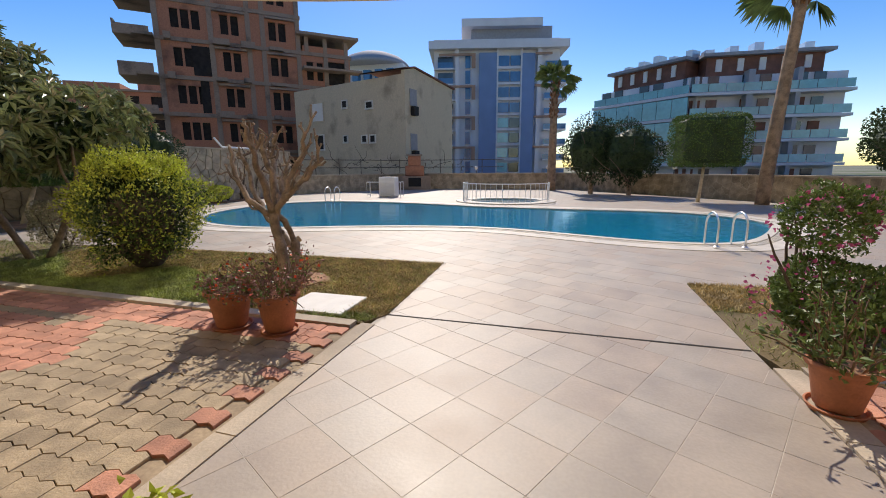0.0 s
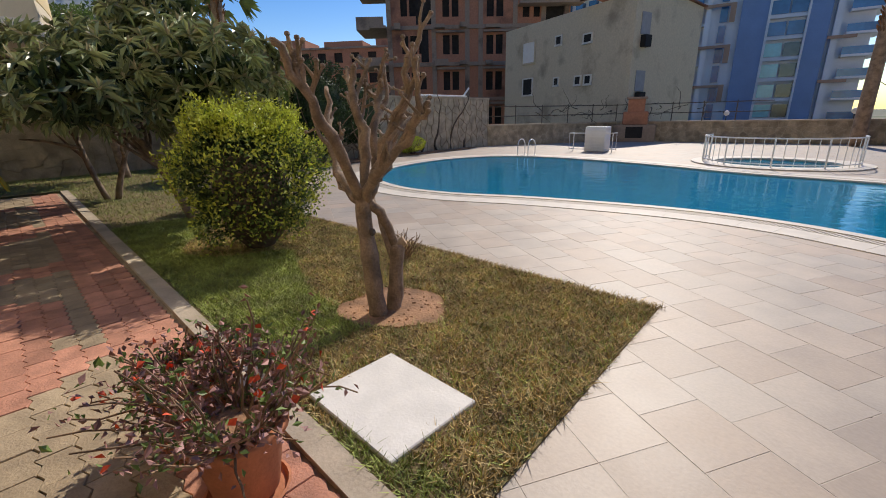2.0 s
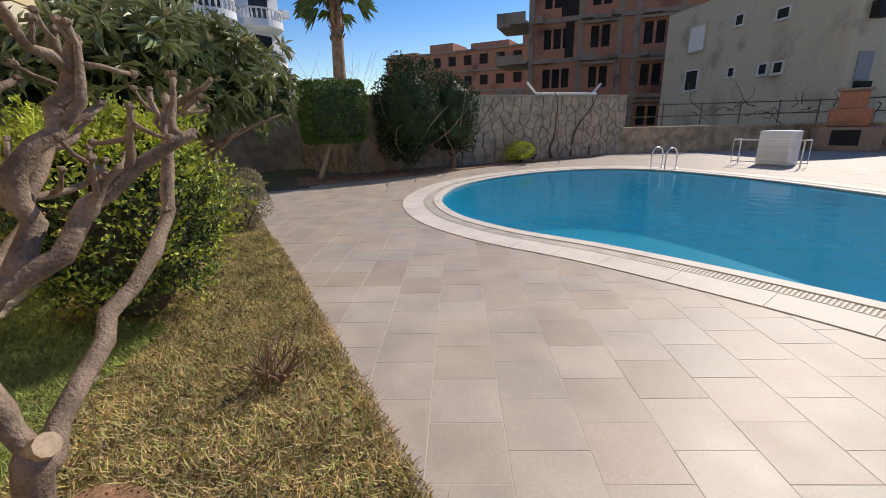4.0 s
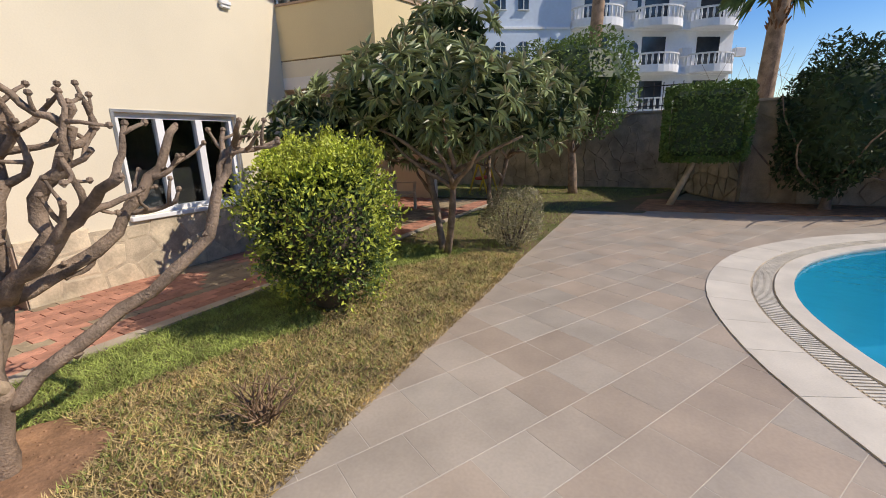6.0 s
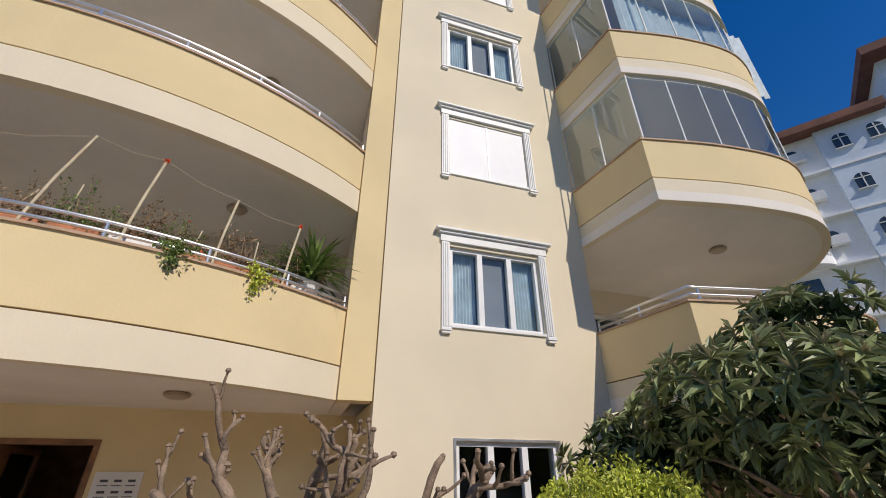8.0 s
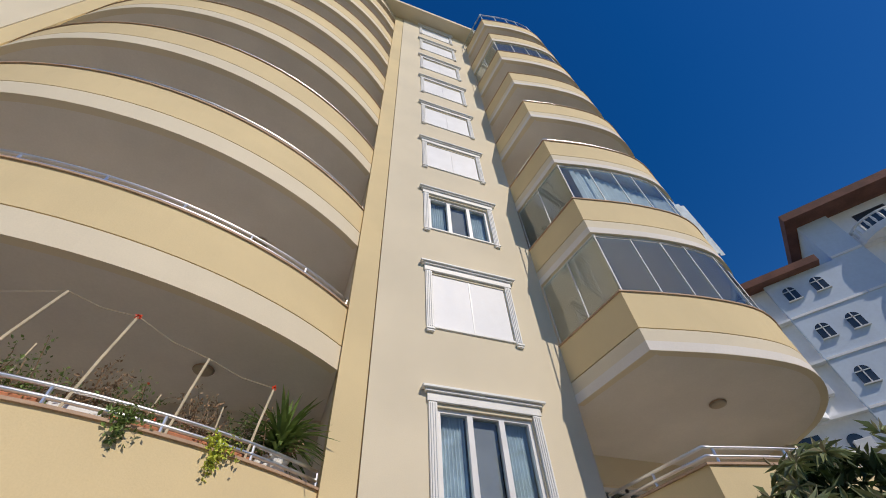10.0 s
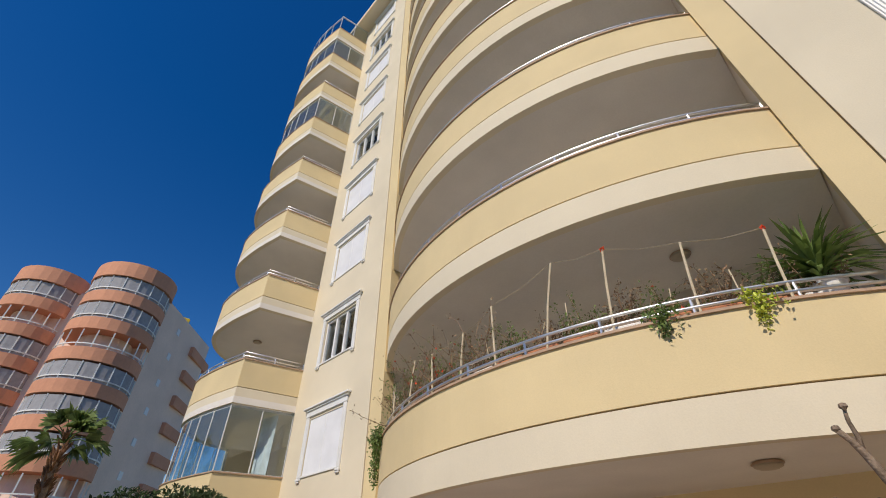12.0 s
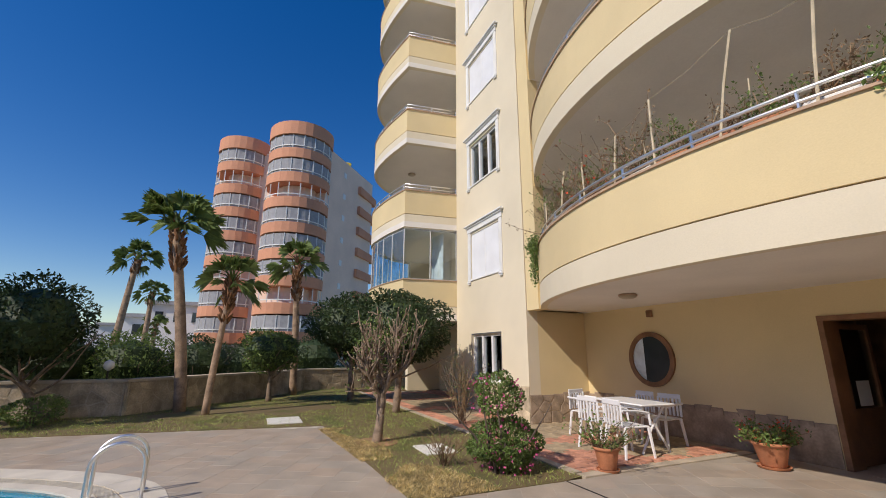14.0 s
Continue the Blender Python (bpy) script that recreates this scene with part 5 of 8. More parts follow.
# salmon tower with round balconies
sal = thing("salmon_tower", "salmon and peach tower block with rounded glazed balconies", "building", kind="structure")
def opol(az, dist):
    return polar(az - 3.6, dist, (-1.5, 3.57))
c1, c2 = opol(90.2, 56), opol(97.0, 50)
e1, e2 = opol(100.5, 50), opol(106.5, 62)
part("body", Geo().prism([tuple(opol(87.5, 58)), tuple(opol(100.5, 49)), tuple(opol(107, 60)), tuple(opol(96, 72))], -1, 25.9), M["peach"], sal)
for k in range(9):
    z = -0.5 + 2.92 * k
    for c, r in ((c1, 3.1), (c2, 3.6)):
        b = part("round_balcony", Geo().lathe([(r, 0), (r, 1.15), (r - 0.15, 1.15), (r - 0.15, 0.3), (0.1, 0.3)], (c.x, c.y, z), 28), M["salmon"], sal, smooth=False)
        part("glazing", Geo().lathe([(r - 0.1, 1.15), (r - 0.1, 2.75)], (c.x, c.y, z), 28) if (k + (r > 3.2)) % 4 != 3 else Geo().lathe([(r - 1.4, 0.3), (r - 1.4, 2.9)], (c.x, c.y, z), 20),
             M["screen"] if (k + (r > 3.2)) % 4 != 3 else M["peach"], b)
        for a in range(0, 360, 20):
            ax, ay = c.x + (r - 0.08) * math.cos(radians(a)), c.y + (r - 0.08) * math.sin(radians(a))
            part("glazing_bar", Geo().box(ax - 0.05, ax + 0.05, ay - 0.05, ay + 0.05, z + 1.15, z + 2.8), M["white"], b)
        part("rail", Geo().ribbon([(c.x + (r - 0.05) * math.cos(a), c.y + (r - 0.05) * math.sin(a)) for a in np.linspace(0, 6.283, 25)],
             [(c.x + (r + 0.02) * math.cos(a), c.y + (r + 0.02) * math.sin(a)) for a in np.linspace(0, 6.283, 25)], z + 1.4, z + 1.5), M["white"], b)
    mm, LL = run(e1, e2)
    part("side_balcony", Geo().box(LL * 0.55, LL * 0.98, -1.4, 0.5, z, z + 1.1), M["salmon"], sal).matrix_basis = mm
    for x in (0.12, 0.36):
        part("window", Geo().box(LL * x, LL * (x + 0.1), -0.35, 0.3, z + 1.0, z + 2.3), M["dark_glass"], sal).matrix_basis = mm
        part("air_conditioner", Geo().box(LL * (x + 0.13), LL * (x + 0.18), -0.8, -0.1, z + 0.8, z + 1.5), M["pvc"], sal).matrix_basis = mm
for c, r in ((c1, 3.2), (c2, 3.7)):
    part("roof_ring", Geo().lathe([(0.1, 25.7), (r, 25.7), (r, 27.3), (r - 0.4, 27.3), (r - 0.5, 26.5), (0.1, 26.5)], (c.x, c.y, 0), 28), M["salmon"], sal)
for az, dd in ((91.5, 56), (97.5, 52), (99.8, 52), (103, 58)):
    p = opol(az, dd)
    part("roof_tank", Geo().box(p.x - 0.6, p.x + 0.6, p.y - 0.8, p.y + 0.8, 25.9, 28.1, 0.1), M["tank"], sal)
for az, dd, w, h in ((83.5, 70, 4, 6.0), (85.3, 66, 3.5, 7.5), (81.8, 95, 6, 6), (75, 110, 10, 6.0), (71, 110, 9, 5.0)):
    p = opol(az, dd)
    v = thing("white_villa", "small white villa with pale roof far beyond the wall", "house", kind="structure")
    part("wall", Geo().box(p.x, p.x + 8, p.y - w, p.y + w, -1, h), M["tower_white"], v)
    part("roof", Geo().prism([(p.x - 0.4, p.y - w - 0.4), (p.x + 8, p.y - w - 0.4), (p.x + 8, p.y + w + 0.4), (p.x - 0.4, p.y + w + 0.4)], h, h + 0.5), M["screen"], v)
    for i in range(3):
        part("window", Geo().box(p.x - 0.1, p.x + 0.05, p.y - w * 0.7 + i * w * 0.6, p.y - w * 0.7 + i * w * 0.6 + 0.9, h - 2.2, h - 0.9), M["dark_glass"], v)

# ---- plants ----
def limb(geo, start, direction, length, r0, r1, wiggle, rng, steps=5, lift=0.12):
    """A crooked tapering limb; returns its points."""
    p, d = Vector(start), Vector(direction).normalized()
    pts = [p.copy()]
    for i in range(steps):
        d = (d + Vector(rng.normal(0, wiggle, 3)) + Vector((0, 0, lift))).normalized()
        p = p + d * (length / steps)
        pts.append(p.copy())
    radii = [r0 + (r1 - r0) * i / steps for i in range(steps + 1)]
    radii = [r * (1 + rng.uniform(-0.10, 0.12)) for r in radii]
    geo.tube(pts, radii, 8 if r0 > 0.03 else 6)
    return pts


def pruned_tree(at, height, seed, label, leaves=500):
    """Slim forked fruit tree cut back to many fine pale branches."""
    rng = np.random.default_rng(seed)
    t = thing("pruned_tree", label, "tree", at)
    trunk, twigs, knots = Geo(), Geo(), Geo()
    k = height / 2.3
    base = limb(trunk, (0, 0, -0.05), (0.02, 0.03, 1), 0.50 * k, 0.082 * k, 0.066 * k, 0.04, rng, 6, 0.02)
    tips = []
    for i, (dx, dy, r) in enumerate(((0.10, 0.16, 0.052), (-0.06, -0.14, 0.056))):
        stem = limb(trunk, base[-1] - Vector((0, 0, 0.05)), (dx, dy, 1), 0.46 * k, r * k, r * 0.86 * k, 0.07, rng, 6, 0.03)
        for j in range(5):
            ang = 2 * math.pi * (j + rng.uniform(-0.3, 0.3)) / 5 + i
            arm = limb(trunk, stem[3 + j % 4] if j else stem[-1], (math.cos(ang), math.sin(ang), 0.95), rng.uniform(0.42, 0.62) * k, 0.034 * k, 0.022 * k, 0.18, rng, 6, 0.12)
            for h in range(6):
                ang2 = ang + rng.normal(0, 0.8)
                sub = limb(twigs, arm[int(rng.integers(2, 7))], (math.cos(ang2) * 0.8, math.sin(ang2) * 0.8, rng.uniform(0.6, 1.4)), rng.uniform(0.30, 0.60) * k, 0.018 * k, 0.009 * k, 0.28, rng, 6, 0.14)
                tips.append(sub[-1])
                for q in range(3):
                    w = limb(twigs, sub[int(rng.integers(2, 6))], Vector(rng.normal(0, 0.7, 3)) + Vector((0, 0, 0.6)), rng.uniform(0.12, 0.28) * k, 0.010 * k, 0.006 * k, 0.25, rng, 4, 0.1)
                    tips.append(w[-1])
    zmax = max(p.z for p in tips)
    z0 = 0.9 * k
    def settle(p):
        return Vector((p[0], p[1], z0 + (p[2] - z0) * (height - z0) / (zmax - z0) if p[2] > z0 else p[2]))
    for g in (trunk, twigs):
        g.v = [tuple(settle(p)) for p in g.v]
    tips = [settle(p) for p in tips]
    for p in tips:
        knots.lathe([(0.004, -0.01), (0.012, 0), (0.010, 0.014), (0.003, 0.018)], tuple(p), 5)
    part("trunk", trunk, M["bark"], t, "slim forked grey-brown trunk", True)
    part("branch_work", twigs, M["bark"], t, smooth=True)
    part("cut_end_mass", knots, M["cutwood"], t, "pale pruning cuts")
    c = np.array([tuple(tips[i]) for i in rng.integers(0, len(tips), leaves)]) + rng.normal(0, 0.09, (leaves, 3))
    part("crown", Geo().leaves(c, rng.normal(0, 1, (leaves, 3)) + (0, 0, 0.3), rng.uniform(0.05, 0.09, leaves), 0.45, 0.2, seed), M["leaf_mid"], t)
    return t


def lumpy(rng, n, radii, lumps=9, shell=0.72, flat=0.0):
    """Points on and under an uneven rounded surface, with outward directions."""
    d = rng.normal(size=(n, 3))
    d /= np.linalg.norm(d, axis=1, keepdims=True)
    k = rng.normal(size=(lumps, 3))
    k /= np.linalg.norm(k, axis=1, keepdims=True)
    b = np.max(np.exp(6 * (d @ k.T - 1)), axis=1)
    r = (0.72 + 0.38 * b) * (shell + (1 - shell) * rng.random(n) ** 0.4)
    return d * r[:, None] * np.array(radii), d


def shrub(name, at, radii, n, size, mat_, seed, label, category="shrub", core=True, stems=6, flowers=None, flat_top=False, width=0.5, lift=0.0):
    rng = np.random.default_rng(seed)
    t = thing(name, label, category, at)
    c, d = lumpy(rng, n, radii)
    c = c + np.array((0, 0, radii[2] * 0.98 + lift))
    c[:, 2] = np.maximum(c[:, 2], 0.02 + 0.1 * rng.random(n))
    along = d + rng.normal(0, 0.7, (n, 3)) + (0, 0, 0.35)
    part("foliage", Geo().leaves(c, along, rng.uniform(0.7, 1.3, n) * size, width, 0.25, seed, d + np.array((0, 0, 0.6)), 0.8), mat_, t)
    g = Geo()
    for i in range(stems):
        a = 2 * math.pi * i / stems + rng.uniform(-0.3, 0.3)
        limb(g, (0.06 * math.cos(a), 0.06 * math.sin(a), -0.02), (math.cos(a) * 0.45, math.sin(a) * 0.45, 1), radii[2] * 1.5 + lift, 0.022, 0.006, 0.12, rng, 6, 0.05)
    part("stem_cluster", g, M["bark_dark"], t)
    if flowers:
        k, fm, fs = flowers
        c, d = lumpy(rng, k, [r * 1.05 for r in radii], shell=0.96)
        c = c + np.array((0, 0, radii[2] + lift))
        part("blossom", Geo().leaves(c, d + rng.normal(0, 0.8, (k, 3)), rng.uniform(0.7, 1.2, k) * fs, 0.9, 0.3, seed + 1), fm, t)
    return t


# lawn tree, soil pit and companions
TREE = (-1.66, 0.84)
pit = Geo()
rng0 = np.random.default_rng(4)
rim = [(TREE[0] + (0.40 + 0.05 * math.sin(3 * a + 1) + 0.025 * math.sin(7 * a) + 0.012 * math.sin(17 * a)) * math.cos(a), TREE[1] + (0.38 + 0.05 * math.sin(2 * a)) * math.sin(a)) for a in np.linspace(0, 2 * math.pi, 40)[:-1]]
pit.prism(rim, 0.0, 0.018)
single("soil_patch", pit, M["soil"], "round patch of bare red soil round a tree", "soil", kind="structure")
clods = Geo()
for i in range(110):
    a, r = rng0.uniform(0, 6.28), 0.4 * math.sqrt(rng0.random())
    x, y, s = TREE[0] + r * math.cos(a), TREE[1] + 0.85 * r * math.sin(a), rng0.uniform(0.004, 0.014)
    clods.lathe([(s * 0.4, -s * 0.5), (s, 0), (s * 0.5, s * 0.6)], (x, y, 0.018), 5)
tagged(single("soil_clods", clods, M["soil"], "loose clods of red soil", "soil"), kind="stuff")


def lawn_tree(at, seed, label):
    """Two-stemmed tree cut back hard: crooked main limbs, each with knuckled side shoots."""
    rng = np.random.default_rng(seed)
    t = thing("pruned_tree", label, "tree", at)
    trunk, twigs, knots = Geo(), Geo(), Geo()

    def crooked(geo, way, r0, r1, shake):
        pts = []
        way = [Vector(p) for p in way]
        for i in range(len(way) - 1):
            a, b, c, d = (way[min(max(i + k, 0), len(way) - 1)] for k in (-1, 0, 1, 2))
            for k in range(4):
                q = k / 4
                pts.append(0.5 * (2 * b + (c - a) * q + (2 * a - 5 * b + 4 * c - d) * q * q + (3 * b - a - 3 * c + d) * q ** 3) + (Vector(rng.normal(0, shake, 3)) if pts else Vector()))
        pts.append(way[-1])
        n = len(pts)
        geo.tube(pts, [(r0 + (r1 - r0) * i / (n - 1)) * (1 + rng.uniform(-0.07, 0.14)) for i in range(n)], 9 if r0 > 0.04 else 7)
        return pts

    fork = (-0.19, 0.0, 0.88)
    stem_a = crooked(trunk, [(0.0, -0.08, -0.04), (-0.05, -0.08, 0.36), (-0.14, -0.04, 0.64), fork], 0.068, 0.056, 0.004)
    stem_b = crooked(trunk, [(0.0, 0.07, -0.04), (-0.02, 0.13, 0.26), (-0.05, 0.18, 0.47)], 0.062, 0.052, 0.004)
    crooked(trunk, [stem_b[-2], (-0.09, 0.10, 0.68), (-0.16, 0.0, 0.84)], 0.036, 0.034, 0.004)
    part("sawn_stub", Geo().tube([stem_b[-1], stem_b[-1] + Vector((0.035, 0.045, 0.035))], [0.045, 0.04], 10), M["cutwood"], t, "pale sawn stub")
    part("knot_hole", Geo().tube([(-0.055, -0.05, 0.62), (-0.035, -0.04, 0.625)], [0.032, 0.022], 9), M["bark_dark"], t)
    limbs = (((-0.18, -0.05, 0.86), (-0.12, -0.26, 1.27), (-0.02, -0.48, 1.58), (0.05, -0.66, 1.80)),
             (fork, (-0.24, 0.08, 1.24), (-0.31, 0.06, 1.54), (-0.33, 0.10, 1.76)),
             ((-0.2, 0.04, 0.84), (-0.30, 0.30, 1.06), (-0.40, 0.52, 1.28), (-0.46, 0.76, 1.42)),
             ((-0.26, 0.18, 0.98), (-0.36, 0.27, 1.32), (-0.44, 0.38, 1.56), (-0.46, 0.46, 1.74)),
             ((-0.15, 0.0, 0.84), (0.08, -0.02, 1.08), (0.30, 0.05, 1.32), (0.52, 0.0, 1.48)),
             ((-0.02, 0.0, 0.98), (0.04, 0.10, 1.30), (0.18, 0.14, 1.55), (0.24, 0.10, 1.76)),
             ((-0.2, -0.02, 0.82), (-0.62, 0.06, 1.0), (-0.88, 0.16, 1.36), (-1.02, 0.28, 1.66)),
             ((-0.05, 0.15, 0.36), (-0.42, 0.30, 0.64), (-0.86, 0.52, 0.95), (-1.02, 0.58, 1.32), (-1.16, 0.62, 1.6)))
    tips = []
    for w in limbs:
        m = crooked(trunk, w, 0.042, 0.020, 0.013)
        n = len(m)
        for j in range(4):
            i = int(rng.integers(n // 3, n - 1))
            out = Vector((m[i].x + 0.25, m[i].y, 0)).normalized() if j % 2 else Vector(rng.normal(0, 1, 3))
            q = m[i]
            k = limb(twigs, q, (m[i + 1] - m[i]).normalized() * 0.4 + out * 0.75 + Vector((0, 0, 0.55)) + Vector(rng.normal(0, 0.35, 3)), rng.uniform(0.20, 0.40), 0.021, 0.011, 0.24, rng, 6, 0.16)
            for h in range(int(rng.integers(1, 4))):
                v = limb(twigs, k[int(rng.integers(2, 6))], (k[-1] - k[-2]).normalized() + Vector(rng.normal(0, 0.7, 3)), rng.uniform(0.07, 0.18), 0.012, 0.007, 0.2, rng, 3, 0.1)
                tips.append(v[-1])
            tips.append(k[-1])
        tips.append(m[-1])
        for i in range(3, n - 1, 3):
            s = 0.030 * (1 - 0.4 * i / n)
            knots.lathe([(0.003, -s), (s * 1.15, 0), (0.004, s)], tuple(m[i] + Vector(rng.normal(0, 0.012, 3))), 7)
    for q in tips:
        knots.lathe([(0.004, -0.014), (0.017, 0), (0.013, 0.014), (0.003, 0.018)], tuple(q), 6)
    part("trunk", trunk, M["bark"], t, "knotted grey-brown limbs", True)
    part("branch_work", twigs, M["bark"], t, smooth=True)
    part("cut_end_mass", knots, M["bark"], t, "swollen pruning knots")
    return t


lawn_tree((-1.63, 0.76, 0.015), 11, "bare pruned fruit tree in a soil pit on the lawn")

def clipped_bush(at, radii, h, turn, seed, label):
    """Dense clipped shrub: flat uneven top, upright sides that draw in towards the foot."""
    rng = np.random.default_rng(seed)
    t = thing("clipped_bush", label, "shrub", at, turn=turn)

    def shell(n, lo, hi):
        a, u = rng.uniform(0, 6.283, n), rng.random(n)
        top = rng.random(n) < 0.36
        z = np.where(top, 1.0, 0.05 + 0.93 * u ** 0.8)
        prof = np.where(z < 0.62, 0.56 + 0.44 * np.sin(np.clip(z / 0.62, 0, 1) * 1.57), 1 - 0.50 * np.clip((z - 0.55) / 0.45, 0, 1) ** 2.2)
        r = np.where(top, np.sqrt(rng.random(n)) * 0.74, prof)
        z = np.where(top, 1.02 - 0.22 * r ** 2, z)
        box = 1 / (np.abs(np.cos(a)) ** 2.2 + np.abs(np.sin(a)) ** 2.2) ** (1 / 2.2)
        c = np.stack([r * box * np.cos(a) * radii[0], r * box * np.sin(a) * radii[1], z * h], 1)
        lump = np.array([noise.noise(Vector(p) * 2.6) * 0.24 + noise.noise(Vector(p) * 7.5) * 0.20 for p in c])
        s = (1 + lump) * rng.uniform(lo, hi, n)
        mid = np.array((0, 0, h * 0.5))
        return mid + (c - mid) * s[:, None], c - mid

    # innermost layer uses the dark leaf colour to paint shade between the outer leaves
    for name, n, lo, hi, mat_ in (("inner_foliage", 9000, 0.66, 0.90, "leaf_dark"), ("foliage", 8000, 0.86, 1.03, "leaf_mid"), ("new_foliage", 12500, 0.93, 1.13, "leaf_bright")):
        c, d = shell(n, lo, hi)
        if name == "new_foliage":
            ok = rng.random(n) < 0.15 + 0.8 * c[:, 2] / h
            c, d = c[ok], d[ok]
        c[:, 2] = np.maximum(c[:, 2], 0.03)
        k = len(c)
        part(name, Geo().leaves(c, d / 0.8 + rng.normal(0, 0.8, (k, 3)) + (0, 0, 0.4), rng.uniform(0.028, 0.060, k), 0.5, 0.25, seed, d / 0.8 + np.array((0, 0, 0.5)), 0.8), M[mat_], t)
    # smooth bark-dark core added so gaps in the leaves look shaded
    part("inner_shade", Geo().lathe([(0.15, 0.05), (0.32, 0.25), (0.40, 0.7), (0.38, 1.0 * h / 1.5), (0.24, 1.12 * h / 1.5), (0.02, 1.2 * h / 1.5)], (0, 0, 0), 14), M["bark_dark"], t, "dark core added for the shade inside")
    sh = Geo()
    for i in range(190):
        a, r = rng.uniform(0, 6.28), 0.8 * math.sqrt(rng.random())
        x, y = r * radii[0] * math.cos(a), r * radii[1] * math.sin(a)
        z, up = h * (1.0 - 0.22 * r ** 2), rng.uniform(0.4, 1.5)
        m = 7
        sh.leaves(np.array([(x + rng.normal(0, 0.012), y + rng.normal(0, 0.012), z + 0.030 * q * up) for q in range(m)]), rng.normal(0, 1, (m, 3)) + (0, 0, 0.5), np.full(m, 0.042), 0.5, 0.2, i)
    part("shoot_growth", sh, M["leaf_bright"], t)
    return t


clipped_bush((-4.0, 0.82, 0.012), (0.74, 0.62), 1.46, 45, 5, "bright yellow-green clipped privet bush on the lawn")


def loquat(at, seed, label, clumps, spread, zc, peak, stems=2):
    """Low spreading crown of leaf rosettes, with a smaller raised crown over it."""
    rng = np.random.default_rng(seed)
    t = thing("loquat_tree", label, "tree", at)
    g = Geo()
    for i in range(stems):
        a = 2 * math.pi * i / stems + 0.75
        m = limb(g, (0.10 * math.cos(a), 0.10 * math.sin(a), -0.03), (0.38 * math.cos(a), 0.38 * math.sin(a), 1), 1.3, 0.055, 0.042, 0.05, rng, 6, 0.05)
        for j in range(6):
            b = a + rng.uniform(-1.4, 1.4)
            limb(g, m[int(rng.integers(4, 7))], (math.cos(b), math.sin(b), rng.uniform(0.3, 1.0)), rng.uniform(0.7, 1.15), 0.034, 0.012, 0.14, rng, 6, 0.02)
    part("trunk", g, M["bark"], t, "slender grey-brown stems", True)
    rosettes, young, inner, outward = [[], [], []], [[], [], []], [[], [], []], []
    lobes = [((0, 0, zc), spread, clumps), (peak, (0.78, 0.7, 0.62), clumps // 6), ((-0.5, 1.1, zc - 0.1), (0.9, 0.8, 0.55), clumps // 8), ((0.9, -1.2, zc - 0.25), (1.0, 0.8, 0.42), clumps // 7)]
    for mid, rad, n in lobes:
        pts, dirs = lumpy(rng, n, rad, lumps=10, shell=0.82)
        for p, dd in zip(pts + np.array(mid), dirs):
            axis = np.array((dd[0] * 0.9, dd[1] * 0.9, 0.45 + 0.5 * dd[2]))
            axis /= np.linalg.norm(axis)
            for j in range(14):
                v = rng.normal(size=3)
                v -= axis * (v @ axis)
                v /= np.linalg.norm(v)
                q = v * rng.uniform(0.8, 1.0) + axis * rng.uniform(-0.2, 0.6) - np.array((0, 0, 0.10))
                L = rng.uniform(0.14, 0.23)
                for store, item in zip(rosettes, (p + q * L * 0.55, q, L)):
                    store.append(item)
                outward.append(axis + np.array((0, 0, 0.5)))
            for j in range(3):
                q = axis + rng.normal(0, 0.5, 3)
                for store, item in zip(young, (p + q * 0.05, q, rng.uniform(0.08, 0.15))):
                    store.append(item)
        # inner leaves take a near-black green, so crown shade is in their colour
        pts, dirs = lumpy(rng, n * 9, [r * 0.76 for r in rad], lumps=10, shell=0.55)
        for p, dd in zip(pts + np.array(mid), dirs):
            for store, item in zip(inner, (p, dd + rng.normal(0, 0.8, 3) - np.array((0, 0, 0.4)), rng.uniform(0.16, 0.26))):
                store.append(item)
    part("crown", Geo().leaves(*rosettes, 0.27, 0.22, seed, outward, 0.35), M["leaf_loquat"], t, "long leathery leaves in rosettes")
    part("inner_foliage", Geo().leaves(*inner, 0.30, 0.2, seed + 2), M["leaf_dark"], t, "inner leaves coloured dark for crown shade")
    part("young_foliage", Geo().leaves(*young, 0.3, 0.2, seed + 1), M["leaf_young"], t, "pale woolly young leaves")
    return t


loquat((-6.3, 0.85, 0.012), 21, "dark green loquat tree with long leathery leaves", 330, (1.78, 1.68, 0.72), 1.98, (-0.3, -0.05, 2.80))
loquat((-9.6, 0.3, 0.012), 22, "dark green loquat tree beside the stone wall", 170, (1.3, 1.3, 0.7), 2.1, (0.2, -0.3, 2.7))
shrub("dry_shrub", (-7.0, 1.62, 0.012), (0.52, 0.5, 0.46), 3600, 0.042, M["leaf_young"], 31, "half-bare grey-green shrub at the lawn edge")


